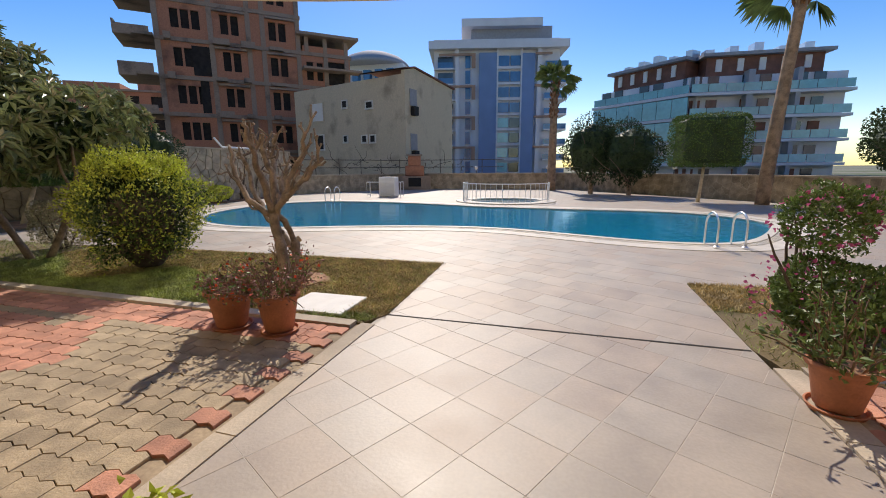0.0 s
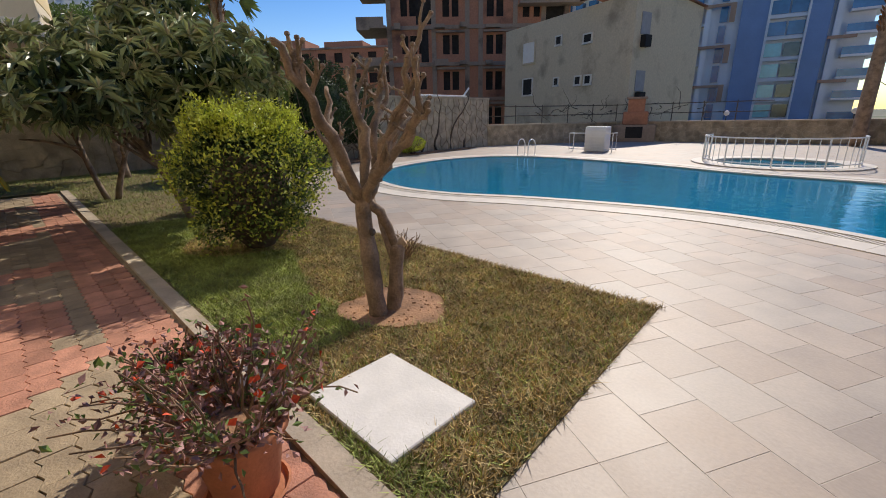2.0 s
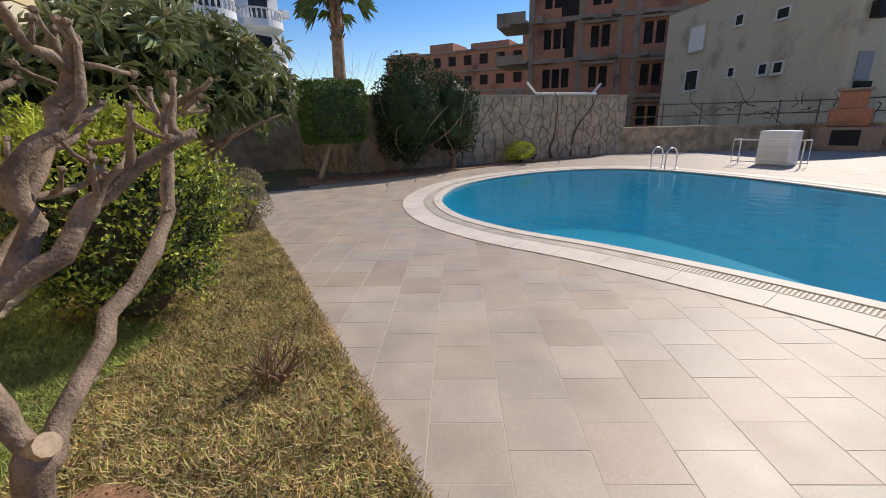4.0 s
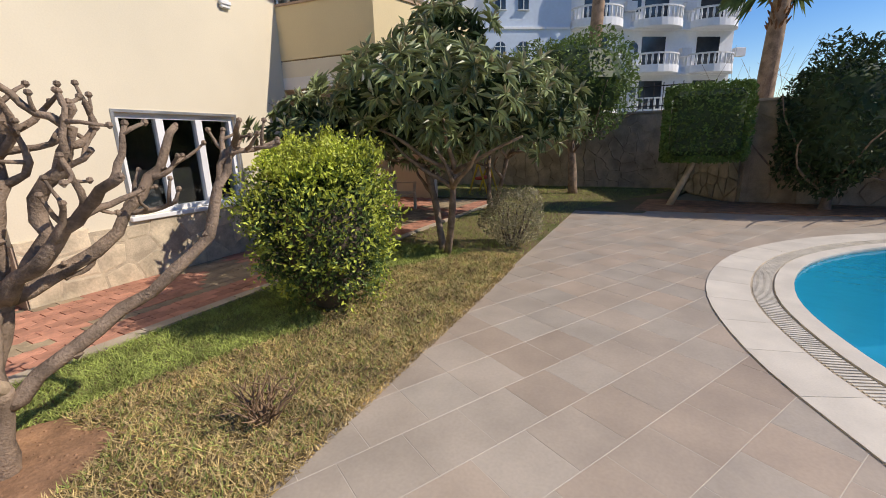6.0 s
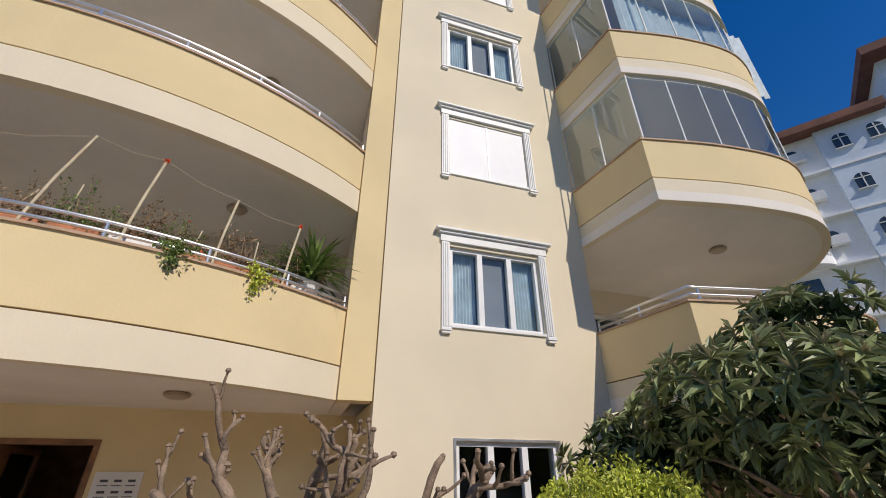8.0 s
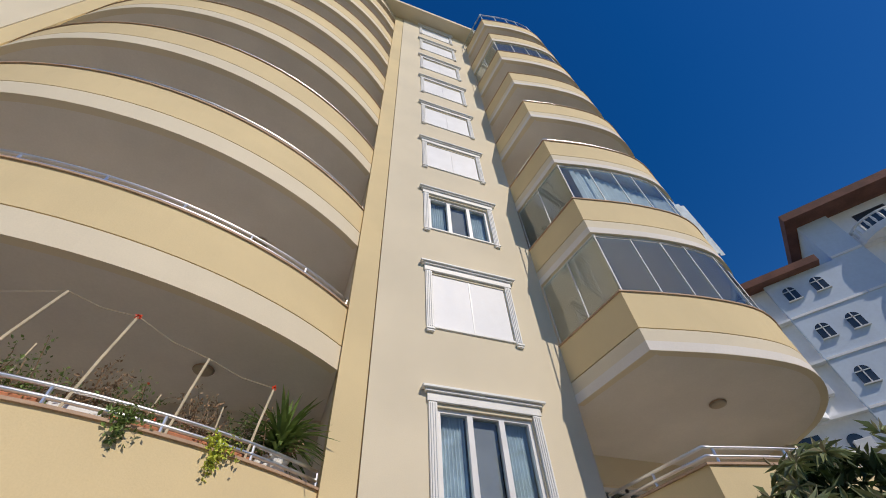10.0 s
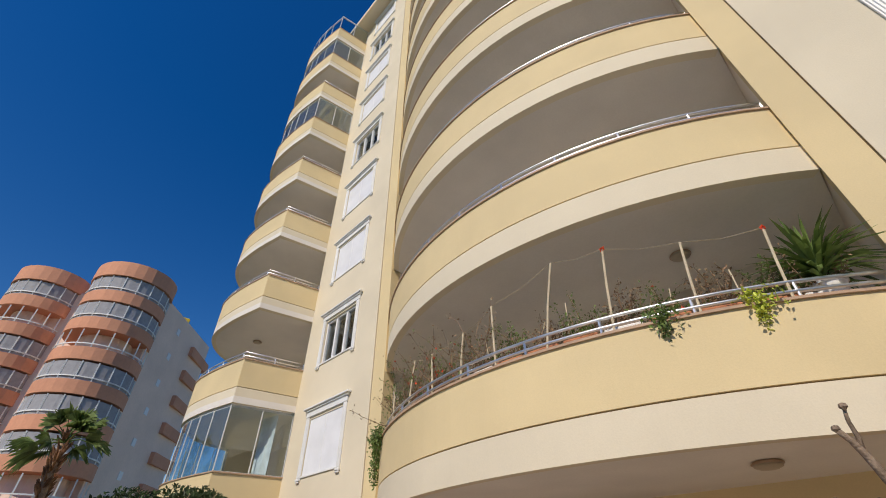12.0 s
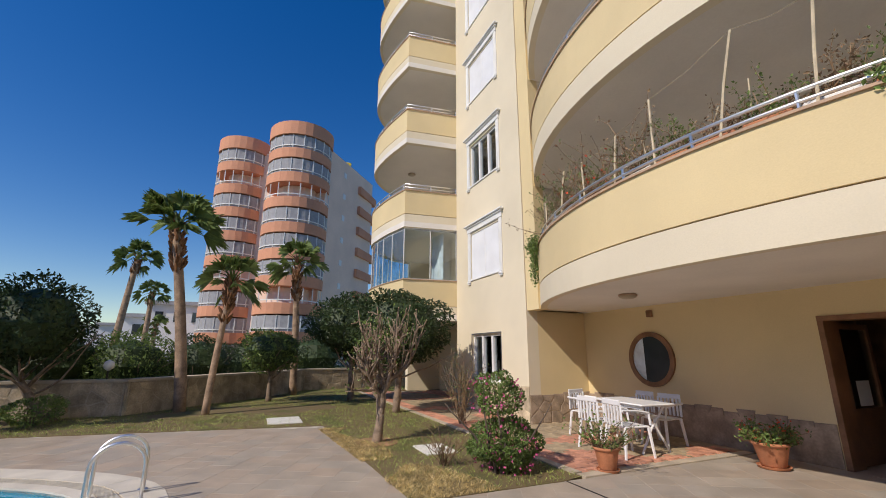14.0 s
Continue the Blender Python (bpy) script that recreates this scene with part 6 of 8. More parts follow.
def twig_shrub(at, r, h, seed, label, mat_="dry", n=26, leaves=0, lm="leaf_mid"):
    rng = np.random.default_rng(seed)
    t = thing("twig_shrub", label, "shrub", at)
    g, tips = Geo(), []
    for i in range(n):
        a = rng.uniform(0, 6.28)
        m = limb(g, (rng.normal(0, 0.03), rng.normal(0, 0.03), 0), (math.cos(a) * r / h, math.sin(a) * r / h, 1), h * rng.uniform(0.6, 1.1), 0.007, 0.003, 0.16, rng, 5, 0.03)
        tips += m[2:]
        for j in range(2):
            k = limb(g, m[int(rng.integers(2, 5))], rng.normal(0, 0.6, 3) + np.array((0, 0, 0.7)), h * 0.3, 0.005, 0.002, 0.2, rng, 3)
            tips += k[1:]
    part("twig_work", g, M[mat_], t)
    if leaves:
        idx = rng.integers(0, len(tips), leaves)
        c = np.array([tuple(tips[i]) for i in idx]) + rng.normal(0, 0.03, (leaves, 3))
        part("leaf_mass", Geo().leaves(c, rng.normal(0, 1, (leaves, 3)), rng.uniform(0.02, 0.045, leaves), 0.55, 0.2, seed), M[lm], t)
    return t


twig_shrub((-16.6, 5.7, -0.05), 1.5, 3.9, 36, "bare leafless tree behind the stone wall", n=34)
twig_shrub((-2.48, 1.66, 0.012), 0.25, 0.32, 33, "small bare twiggy shrub in dry grass")
twig_shrub((7.2, -0.7, 0.012), 0.30, 1.5, 35, "tall half-bare grey shrub before the yellow wall", n=30, leaves=500)
twig_shrub((4.18, 1.07, 0.012), 0.3, 0.5, 34, "small bare twiggy shrub in dry grass", leaves=60)


def pot_profile(r, h):
    return [(r * 0.62, 0.0), (r * 0.66, 0.01), (r * 0.92, h * 0.86), (r * 0.93, h * 0.87), (r * 1.04, h * 0.88), (r * 1.05, h), (r * 0.93, h), (r * 0.90, h * 0.9), (r * 0.05, h * 0.88)]


def potted(at, r, h, seed, label, plant, group=""):
    t = thing("potted_plant", label, "potted plant", at, group)
    part("pot", Geo().lathe(pot_profile(r, h), (0, 0, 0.025), 30), M["terracotta"], t, "terracotta pot", True)
    part("saucer", Geo().lathe([(r * 0.8, 0), (r * 0.9, 0.03), (r * 0.84, 0.032), (r * 0.78, 0.012), (0.02, 0.01)], (0, 0, 0), 26), M["terracotta"], t)
    part("potting_soil", Geo().lathe([(r * 0.9, 0), (r * 0.5, 0.02), (0.01, 0.03)], (0, 0, 0.02 + h * 0.9), 20), M["soil"], t)
    rng = np.random.default_rng(seed)
    top = Vector((0, 0, h))
    g, c, fl = Geo(), [], []
    hh, spread, n, lm, ls, tm, nfl, fm = plant
    for i in range(n):
        a = rng.uniform(0, 6.28)
        m = limb(g, (r * 0.5 * math.cos(a), r * 0.5 * math.sin(a), h * 0.92), (spread * math.cos(a), spread * math.sin(a), 1), hh * rng.uniform(0.5, 1.1), 0.006, 0.003, 0.2, rng, 5, 0.02)
        c += m[1:]
        fl.append(m[-1])
    part("stem_cluster", g, M[tm], t)
    k = n * 13
    idx = rng.integers(0, len(c), k)
    cc = np.array([tuple(c[i]) for i in idx]) + rng.normal(0, 0.03, (k, 3))
    part("leaf_mass", Geo().leaves(cc, rng.normal(0, 1, (k, 3)), rng.uniform(0.6, 1.3, k) * ls, 0.55, 0.2, seed), M[lm], t)
    if lm == "purple":
        cc = np.array([tuple(c[i]) for i in rng.integers(0, len(c), n * 5)]) + rng.normal(0, 0.03, (n * 5, 3))
        part("green_leaf_mass", Geo().leaves(cc, rng.normal(0, 1, (n * 5, 3)), rng.uniform(0.7, 1.4, n * 5) * ls, 0.5, 0.2, seed + 2), M["leaf_mid"], t)
    if nfl:
        idx = rng.integers(0, len(fl), nfl * 6)
        cc = np.array([tuple(fl[i]) for i in idx]) + rng.normal(0, 0.02, (nfl * 6, 3))
        part("blossom", Geo().leaves(cc, rng.normal(0, 1, (nfl * 6, 3)), np.full(nfl * 6, 0.034), 0.9, 0.2, seed + 1), M[fm], t)
    return t


#        height spread stems leaf   size  twig  flowers
potted((-1.22, -0.66, 0.008), 0.195, 0.33, 41, "terracotta pot with low purple succulents on the brick path", (0.20, 0.9, 80, "purple", 0.036, "dry", 5, "red"), "pots by the kerb")
potted((-0.74, -0.64, 0.008), 0.18, 0.32, 42, "terracotta pot with a straggly red-flowered shrub on the brick path", (0.44, 1.1, 90, "purple", 0.034, "dry", 8, "red"), "pots by the kerb")
potted((3.10, -0.78, 0.008), 0.165, 0.27, 43, "terracotta pot with a sparse green climber on the kerb", (0.5, 0.8, 40, "leaf_mid", 0.045, "dry", 0, "red"))
potted((0.40, -2.86, 0.012), 0.18, 0.25, 44, "terracotta pot with lush green leaves by the door", (0.17, 0.7, 110, "leaf_bright", 0.055, "leaf_mid", 0, "red"))
potted((2.35, -2.95, 0.012), 0.22, 0.30, 45, "terracotta bowl with green and red-leaved plants by the door", (0.34, 0.9, 100, "leaf_mid", 0.055, "dry", 14, "red"))

shrub("bougainvillea", (3.62, 0.42, 0.012), (0.52, 0.5, 0.34), 5200, 0.045, M["leaf_mid"], 51, "bougainvillea shrub with pink and purple bracts", flowers=(280, M["pink"], 0.04))
shrub("rose_bush", (3.58, 0.56, 0.012), (0.36, 0.36, 0.30), 2200, 0.045, M["leaf_mid"], 52, "tall rose bush with faded pink flowers", flowers=(160, M["pink"], 0.04), lift=0.66)

# olive-like tree, citrus trees
pruned_tree((6.0, 1.5, 0.012), 2.3, 61, "slim pruned tree with many pale bare branches on the east lawn")
single("soil_patch", Geo().prism([(6.0 + 0.4 * math.cos(a), 1.5 + 0.35 * math.sin(a)) for a in np.linspace(0, 6.28, 24)[:-1]], 0.0, 0.02), M["soil"], "small patch of bare soil round a tree trunk", "soil", kind="structure")


def leafy_tree(at, h, r, n, size, mat_, seed, label, name="citrus_tree", bare=0.35, lean=(0, 0)):
    rng = np.random.default_rng(seed)
    t = thing(name, label, "tree", at)
    g = Geo()
    m = limb(g, (0, 0, -0.05), (lean[0], lean[1], 1), h * bare + 0.2, 0.05 * h / 2 + 0.03, 0.035 * h / 2 + 0.02, 0.05, rng, 6, 0.05)
    for i in range(9):
        a = 2 * math.pi * i / 9 + rng.uniform(-0.3, 0.3)
        k = limb(g, m[int(rng.integers(4, 7))], (math.cos(a), math.sin(a), rng.uniform(0.5, 1.3)), (h - h * bare) * 0.8, 0.03, 0.008, 0.14, rng, 6, 0.04)
    part("trunk", g, M["bark"], t, smooth=True)
    top = m[-1]
    c, d = lumpy(rng, n, (r, r, (h - h * bare) * 0.52), lumps=14, shell=0.5)
    c = c + np.array((top.x, top.y, h * bare + (h - h * bare) * 0.5))
    hc, zc = (h - h * bare) * 0.5, h * bare + (h - h * bare) * 0.5
    # solid core added in dark leaf colour: closes gaps, stands in for crown shade
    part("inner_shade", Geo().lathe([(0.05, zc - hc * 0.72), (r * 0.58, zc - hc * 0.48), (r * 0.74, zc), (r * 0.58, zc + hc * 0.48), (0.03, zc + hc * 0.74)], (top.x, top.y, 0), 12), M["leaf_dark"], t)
    part("crown", Geo().leaves(c, d + rng.normal(0, 0.9, (n, 3)) - np.array((0, 0, 0.2)), rng.uniform(0.8, 1.5, n) * size, 0.42, 0.25, seed, d + np.array((0, 0, 0.6)), 0.8), mat_, t)
    return t


leafy_tree((12.6, 0.6, 0), 3.4, 1.55, 6500, 0.11, M["leaf_dark"], 71, "dense dark green citrus tree on the lawn")
leafy_tree((9.4, 0.1, 0), 3.2, 1.4, 6500, 0.10, M["leaf_dark"], 72, "dense dark green citrus tree near the building")
leafy_tree((13.2, 3.0, 0), 2.3, 1.05, 2200, 0.10, M["leaf_mid"], 73, "thin young citrus tree before the wall")
leafy_tree((14.4, 10.3, 0), 3.1, 1.8, 7000, 0.13, M["leaf_dark"], 74, "large dark evergreen beyond the wall", "evergreen_tree", 0.2)
leafy_tree((13.1, 14.6, 0), 3.7, 2.2, 7000, 0.13, M["leaf_dark"], 75, "large dark evergreen beyond the wall", "evergreen_tree", 0.2)
leafy_tree((2.6, 19.5, 0), 3.9, 1.55, 4500, 0.12, M["leaf_dark"], 76, "dark evergreen shrub by the low wall", "evergreen_tree", 0.15)
leafy_tree((4.3, 18.6, 0), 3.5, 1.5, 4500, 0.12, M["leaf_dark"], 77, "dark evergreen shrub by the low wall", "evergreen_tree", 0.15)
leafy_tree((-12.0, 6.4, 0), 3.2, 1.15, 6500, 0.10, M["leaf_dark"], 78, "dark evergreen shrub before the stone wall", "evergreen_tree", 0.08)
leafy_tree((-12.1, 7.9, 0), 3.0, 0.85, 4500, 0.085, M["leaf_dark"], 79, "green shrub before the stone wall", "evergreen_tree", 0.1)
leafy_tree((-13.6, 1.2, 0), 4.4, 1.9, 5000, 0.11, M["leaf_mid"], 80, "green garden tree before the boundary wall", "garden_tree", 0.35)
leafy_tree((-13.9, -4.5, 0), 4.6, 2.2, 5500, 0.12, M["leaf_dark"], 81, "dark garden tree beside the playground", "garden_tree", 0.3)
leafy_tree((10.95, 7.45, 0), 3.2, 1.12, 3600, 0.11, M["leaf_dark"], 84, "dark spreading evergreen leaning over the low wall", "evergreen_tree", 0.3, (0.1, 0.95))
shrub("low_shrub", (-12.2, 10.5, 0.03), (0.6, 0.6, 0.42), 2200, 0.07, M["leaf_bright"], 82, "low glossy green shrub at the wall foot")
shrub("low_shrub", (10.3, 7.6, 0.012), (1.1, 0.5, 0.3), 1800, 0.06, M["leaf_mid"], 83, "low straggly shrub beside the paving")
for i, (x, y, r, h) in enumerate(((13.6, 8.4, 1.25, 2.1), (13.7, 6.8, 1.2, 2.1), (14.9, 5.2, 1.2, 2.1), (17.0, 3.4, 1.3, 2.2), (19.4, 1.0, 1.6, 2.4), (20.5, -3.0, 1.7, 2.4))):
    leafy_tree((x, y, 0), h, r, 4500, 0.085, M["leaf_dark"] if i != 1 else M["leaf_mid"], 90 + i, "dark hedge shrub behind the low wall", "hedge_shrub", 0.04)


def cube_tree(at, w, z0, z1, seed, lean, label):
    rng = np.random.default_rng(seed)
    t = thing("topiary_tree", label, "tree", at)
    g = Geo().tube([(0, 0, -0.05), (lean[0] * 0.5, lean[1] * 0.5, z0 * 0.6), (lean[0], lean[1], z0 + 0.3)], [0.075, 0.06, 0.05], 9)
    part("trunk", g, M["bamboo"], t, "pale bare trunk", True)
    n = 9000
    u = rng.uniform(-1, 1, (n, 3))
    ax = rng.integers(0, 3, n)
    u[np.arange(n), ax] = np.sign(u[np.arange(n), ax]) * rng.uniform(0.84, 1.02, n)
    k = np.linalg.norm(u, axis=1)
    u *= np.minimum(1, 1.42 / k)[:, None]
    c = u * np.array((w / 2, w / 2, (z1 - z0) / 2)) + np.array((*lean, (z0 + z1) / 2))
    part("crown", Geo().leaves(c, u + rng.normal(0, 0.8, (n, 3)), rng.uniform(0.05, 0.09, n), 0.55, 0.25, seed, u + np.array((0, 0, 0.3)), 0.8), M["leaf_ficus"], t, "dense clipped square crown")
    # added dark block, its colour standing for shade within the clipped crown
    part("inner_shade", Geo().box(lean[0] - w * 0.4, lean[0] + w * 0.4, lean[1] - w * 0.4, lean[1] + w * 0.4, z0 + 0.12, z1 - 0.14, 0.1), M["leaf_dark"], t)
    return t


cube_tree((-11.8, 3.65, 0.02), 1.55, 0.98, 2.5, 101, (0.0, 0.52), "clipped square ficus on a bare trunk before the wall")
cube_tree((6.3, 14.8, 0.0), 2.3, 1.35, 3.2, 102, (0.1, 0.0), "clipped square ficus on a bare trunk before the wall")


def palm(at, h, r, seed, label, lean=(0, 0), crown=1.35, skirt=1.2, fronds=26):
    rng = np.random.default_rng(seed)
    t = thing("fan_palm", label, "palm tree", at)
    pts = [Vector((lean[0] * s ** 1.3, lean[1] * s ** 1.3, h * s)) for s in np.linspace(0, 1, 12)]
    part("trunk", Geo().tube([p - Vector((0, 0, 0.05)) for p in pts], [r * (1.25 - 0.35 * s) for s in np.linspace(0, 1, 12)], 12), M["palm_bark"], t, smooth=True)
    top = pts[-1]
    g = Geo()
    for i in range(90):
        a, z = rng.uniform(0, 6.28), rng.uniform(-skirt, 0.1)
        b = Vector((top.x * (1 + z / h), top.y * (1 + z / h), h + z)) + Vector((math.cos(a), math.sin(a), 0)) * r * 0.8
        g.tube([b, b + Vector((math.cos(a) * 0.08, math.sin(a) * 0.08, 0.12)), b + Vector((math.cos(a) * 0.13, math.sin(a) * 0.13, 0.2))], [0.035, 0.03, 0.012], 4)
    part("leaf_base_mass", g, M["palm_skirt"], t, "old brown leaf bases")
    leaf, stalk = Geo(), Geo()
    for i in range(fronds):
        a = 2.4 * i + rng.uniform(-0.2, 0.2)
        el = -0.5 + 1.9 * rng.random() ** 0.85
        d = Vector((math.cos(a) * math.cos(el), math.sin(a) * math.cos(el), math.sin(el)))
        L = crown * rng.uniform(0.50, 0.68)
        hub = top + d * L + Vector((0, 0, -0.16 * L * math.cos(el)))
        stalk.tube([top, top + d * L * 0.5 + Vector((0, 0, 0.04)), hub], [0.022, 0.016, 0.01], 4)
        side = d.cross(Vector((0, 0, 1)))
        side = side.normalized() if side.length > 0.05 else Vector((1, 0, 0))
        spin = rng.uniform(-1.1, 1.1)
        up = side.cross(d)
        side, up = side * math.cos(spin) + up * math.sin(spin), up * math.cos(spin) - side * math.sin(spin)
        for j in range(20):
            th = (j / 19 - 0.5) * 2.0
            v = (d * math.cos(th) + side * math.sin(th) + up * rng.uniform(-0.1, 0.1)).normalized()
            l = crown * 0.56 * (1 - 0.25 * abs(th) / 1.25) * rng.uniform(0.9, 1.1)
            w = v.cross(up).normalized() * 0.022 * crown
            m1, e1 = hub + v * l * 0.55, hub + v * l - Vector((0, 0, l * rng.uniform(0.15, 0.60)))
            leaf.add([hub, m1 + w, e1, m1 - w], [(0, 1, 2), (0, 2, 3)])
    part("fronds", leaf, M["frond"], t, "fan-shaped green fronds")
    part("stalk_cluster", stalk, M["leaf_mid"], t)
    return t


palm((11.6, 5.15, 0), 4.75, 0.12, 111, "tall fan palm beside the boundary wall", (-0.1, 0.68), 1.2)
palm((10.75, 4.5, 0), 3.3, 0.075, 112, "slender leaning fan palm with dark fronds", (0.25, -0.22), 0.85, 1.1, 20)
palm((15.1, 2.15, 0), 4.75, 0.11, 113, "fan palm before the salmon tower", (0.0, 0.22), 1.05, 1.4, 20)
palm((33.0, 12.1, -0.05), 7.9, 0.2, 114, "fan palm far beyond the wall", (0.3, -0.5), 1.5)
palm((43.1, 12.4, -0.05), 6.6, 0.2, 115, "fan palm far beyond the wall", (0.2, 0), 1.35)
palm((50.0, 13.0, -0.05), 4.2, 0.2, 116, "fan palm far beyond the wall", (0.2, 0), 1.35)
palm((8.15, 14.1, 0), 7.3, 0.18, 117, "tall fan palm beside the low wall", (0.5, 0.3), 1.6, 0.8)
palm((0.5, 22.4, 0), 6.0, 0.2, 118, "slender fan palm beside the low wall", (0.0, 0.0), 1.3, 2.0)
palm((-18.5, 6.0, -0.05), 6.2, 0.24, 119, "fan palm behind the stone wall", (-0.1, 0.2), 1.5, 1.6)
palm((-20.8, 0.3, -0.05), 10.5, 0.24, 120, "tall fan palm behind the stone wall", (-0.2, 0.3), 1.6, 3.5)

# ---- garden furniture ----
def plastic_chair(at, turn, first=None):
    if first:
        return copy_thing(first, pose(*at, 0, 0, turn))
    t = thing("garden_chair", "white moulded plastic garden armchair", "chair", at, "white garden chairs", turn=turn)
    part("seat", Geo().box(-0.22, 0.22, -0.21, 0.22, 0.41, 0.435, 0.01), M["pvc"], t)
    back = part("backrest", Geo().box(-0.21, 0.21, -0.27, -0.25, 0.72, 0.80, 0.009).box(-0.22, -0.18, -0.26, -0.235, 0.44, 0.74, 0.009).box(0.18, 0.22, -0.26, -0.235, 0.44, 0.74, 0.009), M["pvc"], t)
    for i in range(5):
        part("back_slat", Geo().box(-0.155 + i * 0.07, -0.125 + i * 0.07, -0.262, -0.245, 0.45, 0.73), M["pvc"], back)
    for x in (-0.24, 0.24):
        part("armrest", Geo().tube([(x, -0.25, 0.66), (x, 0.0, 0.65), (x, 0.2, 0.62), (x, 0.22, 0.45)], 0.02, 6), M["pvc"], t)
        for y, o in ((-0.2, -0.06), (0.2, 0.04)):
            part("leg", Geo().tube([(x * 0.88, y, 0.42), (x, y + o, 0.0)], [0.026, 0.02], 6), M["pvc"], t)
    return t


def garden_table(at, turn, lx, ly, label):
    t = thing("garden_table", label, "table", at, turn=turn)
    part("tabletop", Geo().box(-lx / 2, lx / 2, -ly / 2, ly / 2, 0.69, 0.72, 0.012), M["pvc"], t)
    part("apron", Geo().box(-lx / 2 + 0.06, lx / 2 - 0.06, -ly / 2 + 0.06, -ly / 2 + 0.08, 0.64, 0.69).box(-lx / 2 + 0.06, lx / 2 - 0.06, ly / 2 - 0.08, ly / 2 - 0.06, 0.64, 0.69), M["pvc"], t)
    for x in (-lx / 2 + 0.14, lx / 2 - 0.14):
        for s in (-1, 1):
            part("leg", Geo().tube([(x, s * (ly / 2 - 0.1), 0.66), (x, -s * (ly / 2 - 0.06) * 0.2, 0.35), (x, -s * (ly / 2 - 0.06), 0.0)], 0.018, 6), M["pvc"], t)
    part("stretcher", Geo().tube([(-lx / 2 + 0.14, 0, 0.35), (lx / 2 - 0.14, 0, 0.35)], 0.014, 6), M["pvc"], t)
    return t


PV = 0.012                                     # top of the brick paving
garden_table((-1.52, -3.15, PV), 0, 1.15, 0.65, "white folding garden table against the yellow wall")
ch = plastic_chair((-2.2, -2.72, PV), 150)
garden_table((4.0, -2.24, PV), -4, 1.15, 0.66, "white plastic garden table in the recess")
for x, y, a in ((3.62, -1.72, 172), (4.16, -1.70, 183), (5.1, -2.3, 100), (3.95, -2.84, 5), (4.55, -2.9, -4)):
    plastic_chair((x, y, PV), a, ch)
bn = thing("garden_bench", "weathered pale slatted wooden bench on the brick path", "bench", (-8.9, -1.75, PV), turn=12)
for i in range(5):
    part("seat_slat", Geo().box(-0.7, 0.7, -0.22 + i * 0.095, -0.145 + i * 0.095, 0.40, 0.425, 0.006), M["bench"], bn)
for i in range(12):
    part("back_slat", Geo().box(-0.66 + i * 0.115, -0.61 + i * 0.115, -0.29, -0.27, 0.45, 0.84, 0.006), M["bench"], bn)
part("back_rail", Geo().box(-0.72, 0.72, -0.30, -0.26, 0.82, 0.88, 0.01).box(-0.72, 0.72, -0.30, -0.26, 0.43, 0.47, 0.008), M["bench"], bn)
for x in (-0.7, 0.7):
    part("leg", Geo().box(x - 0.03, x + 0.03, 0.19, 0.25, 0.0, 0.62, 0.008), M["bench"], bn)
    part("leg", Geo().box(x - 0.03, x + 0.03, -0.30, -0.24, 0.0, 0.84, 0.008), M["bench"], bn)
    part("armrest", Geo().box(x - 0.035, x + 0.035, -0.28, 0.27, 0.62, 0.65, 0.008), M["bench"], bn)

# ---- poolside things ----
def slab_cover(x, y, lx, ly, label):
    single("cover_slab", Geo().box(x - lx / 2, x + lx / 2, y - ly / 2, y + ly / 2, -0.02, 0.034, 0.006), M["slab"], label, "manhole cover")


slab_cover(-0.765, 0.10, 0.68, 0.56, "white concrete inspection slab set in the lawn")
slab_cover(9.0, 2.8, 0.9, 0.7, "white concrete inspection slab set in the lawn")
slab_cover(5.1, 0.82, 0.65, 0.5, "white concrete inspection slab set in the lawn")


def ladder(at, turn, label):
    t = thing("pool_ladder", label, "pool ladder", at, turn=turn)
    for x in (-0.22, 0.22):
        arc = [(x, -0.23 + 0.23 * (1 - math.cos(a)), 0.34 + 0.22 * math.sin(a)) for a in np.linspace(0, math.pi, 12)]
        part("handrail", Geo().tube([(x, -0.23, 0.0), (x, -0.23, 0.25)] + arc + [(x, 0.23, 0.1), (x, 0.23, -0.75)], 0.018, 8), M["chrome"], t, "polished steel handrail", True)
        part("foot_plate", Geo().lathe([(0.05, 0), (0.05, 0.008), (0.025, 0.02)], (x, -0.23, 0.0), 12), M["chrome"], t)
    for z in (-0.2, -0.42, -0.64):
        part("rung", Geo().box(-0.21, 0.21, 0.20, 0.27, z - 0.015, z + 0.015, 0.005), M["chrome"], t)
    return t


lad = ladder((4.18, 4.72, 0.035), 8, "polished steel pool ladder at the coping")
copy_thing(lad, pose(-8.1, 12.42, 0.035, 0, 0, 180))


def railing(pts, h, name, label, mat_="white", step=0.12, tube=0.016):
    t = thing(name, label, "railing")
    part("top_rail", Geo().tube([(x, y, h) for x, y in pts], tube * 1.3, 6), M[mat_], t)
    part("bottom_rail", Geo().tube([(x, y, 0.12) for x, y in pts], tube, 6), M[mat_], t)
    for x, y in rail_posts(pts, step):
        part("baluster", Geo().tube([(x, y, 0.0 if step > 0.5 else 0.06), (x, y, h)], tube * 0.6, 5), M[mat_], t)
    for x, y in rail_posts(pts, 0.9):
        part("post", Geo().tube([(x, y, 0.0), (x, y, h + 0.02)], tube * 1.2, 6), M[mat_], t)
    return t


railing([(WADE_C[0] + 1.75 * math.cos(a), WADE_C[1] + 1.55 * math.sin(a)) for a in np.linspace(radians(165), radians(375), 30)], 0.75, "pool_fence", "white tubular fence round the paddling pool", "white")
lb = thing("pump_cover", "white slatted box with railings beside the pool", "pool equipment", (-6.85, 15.5, 0))
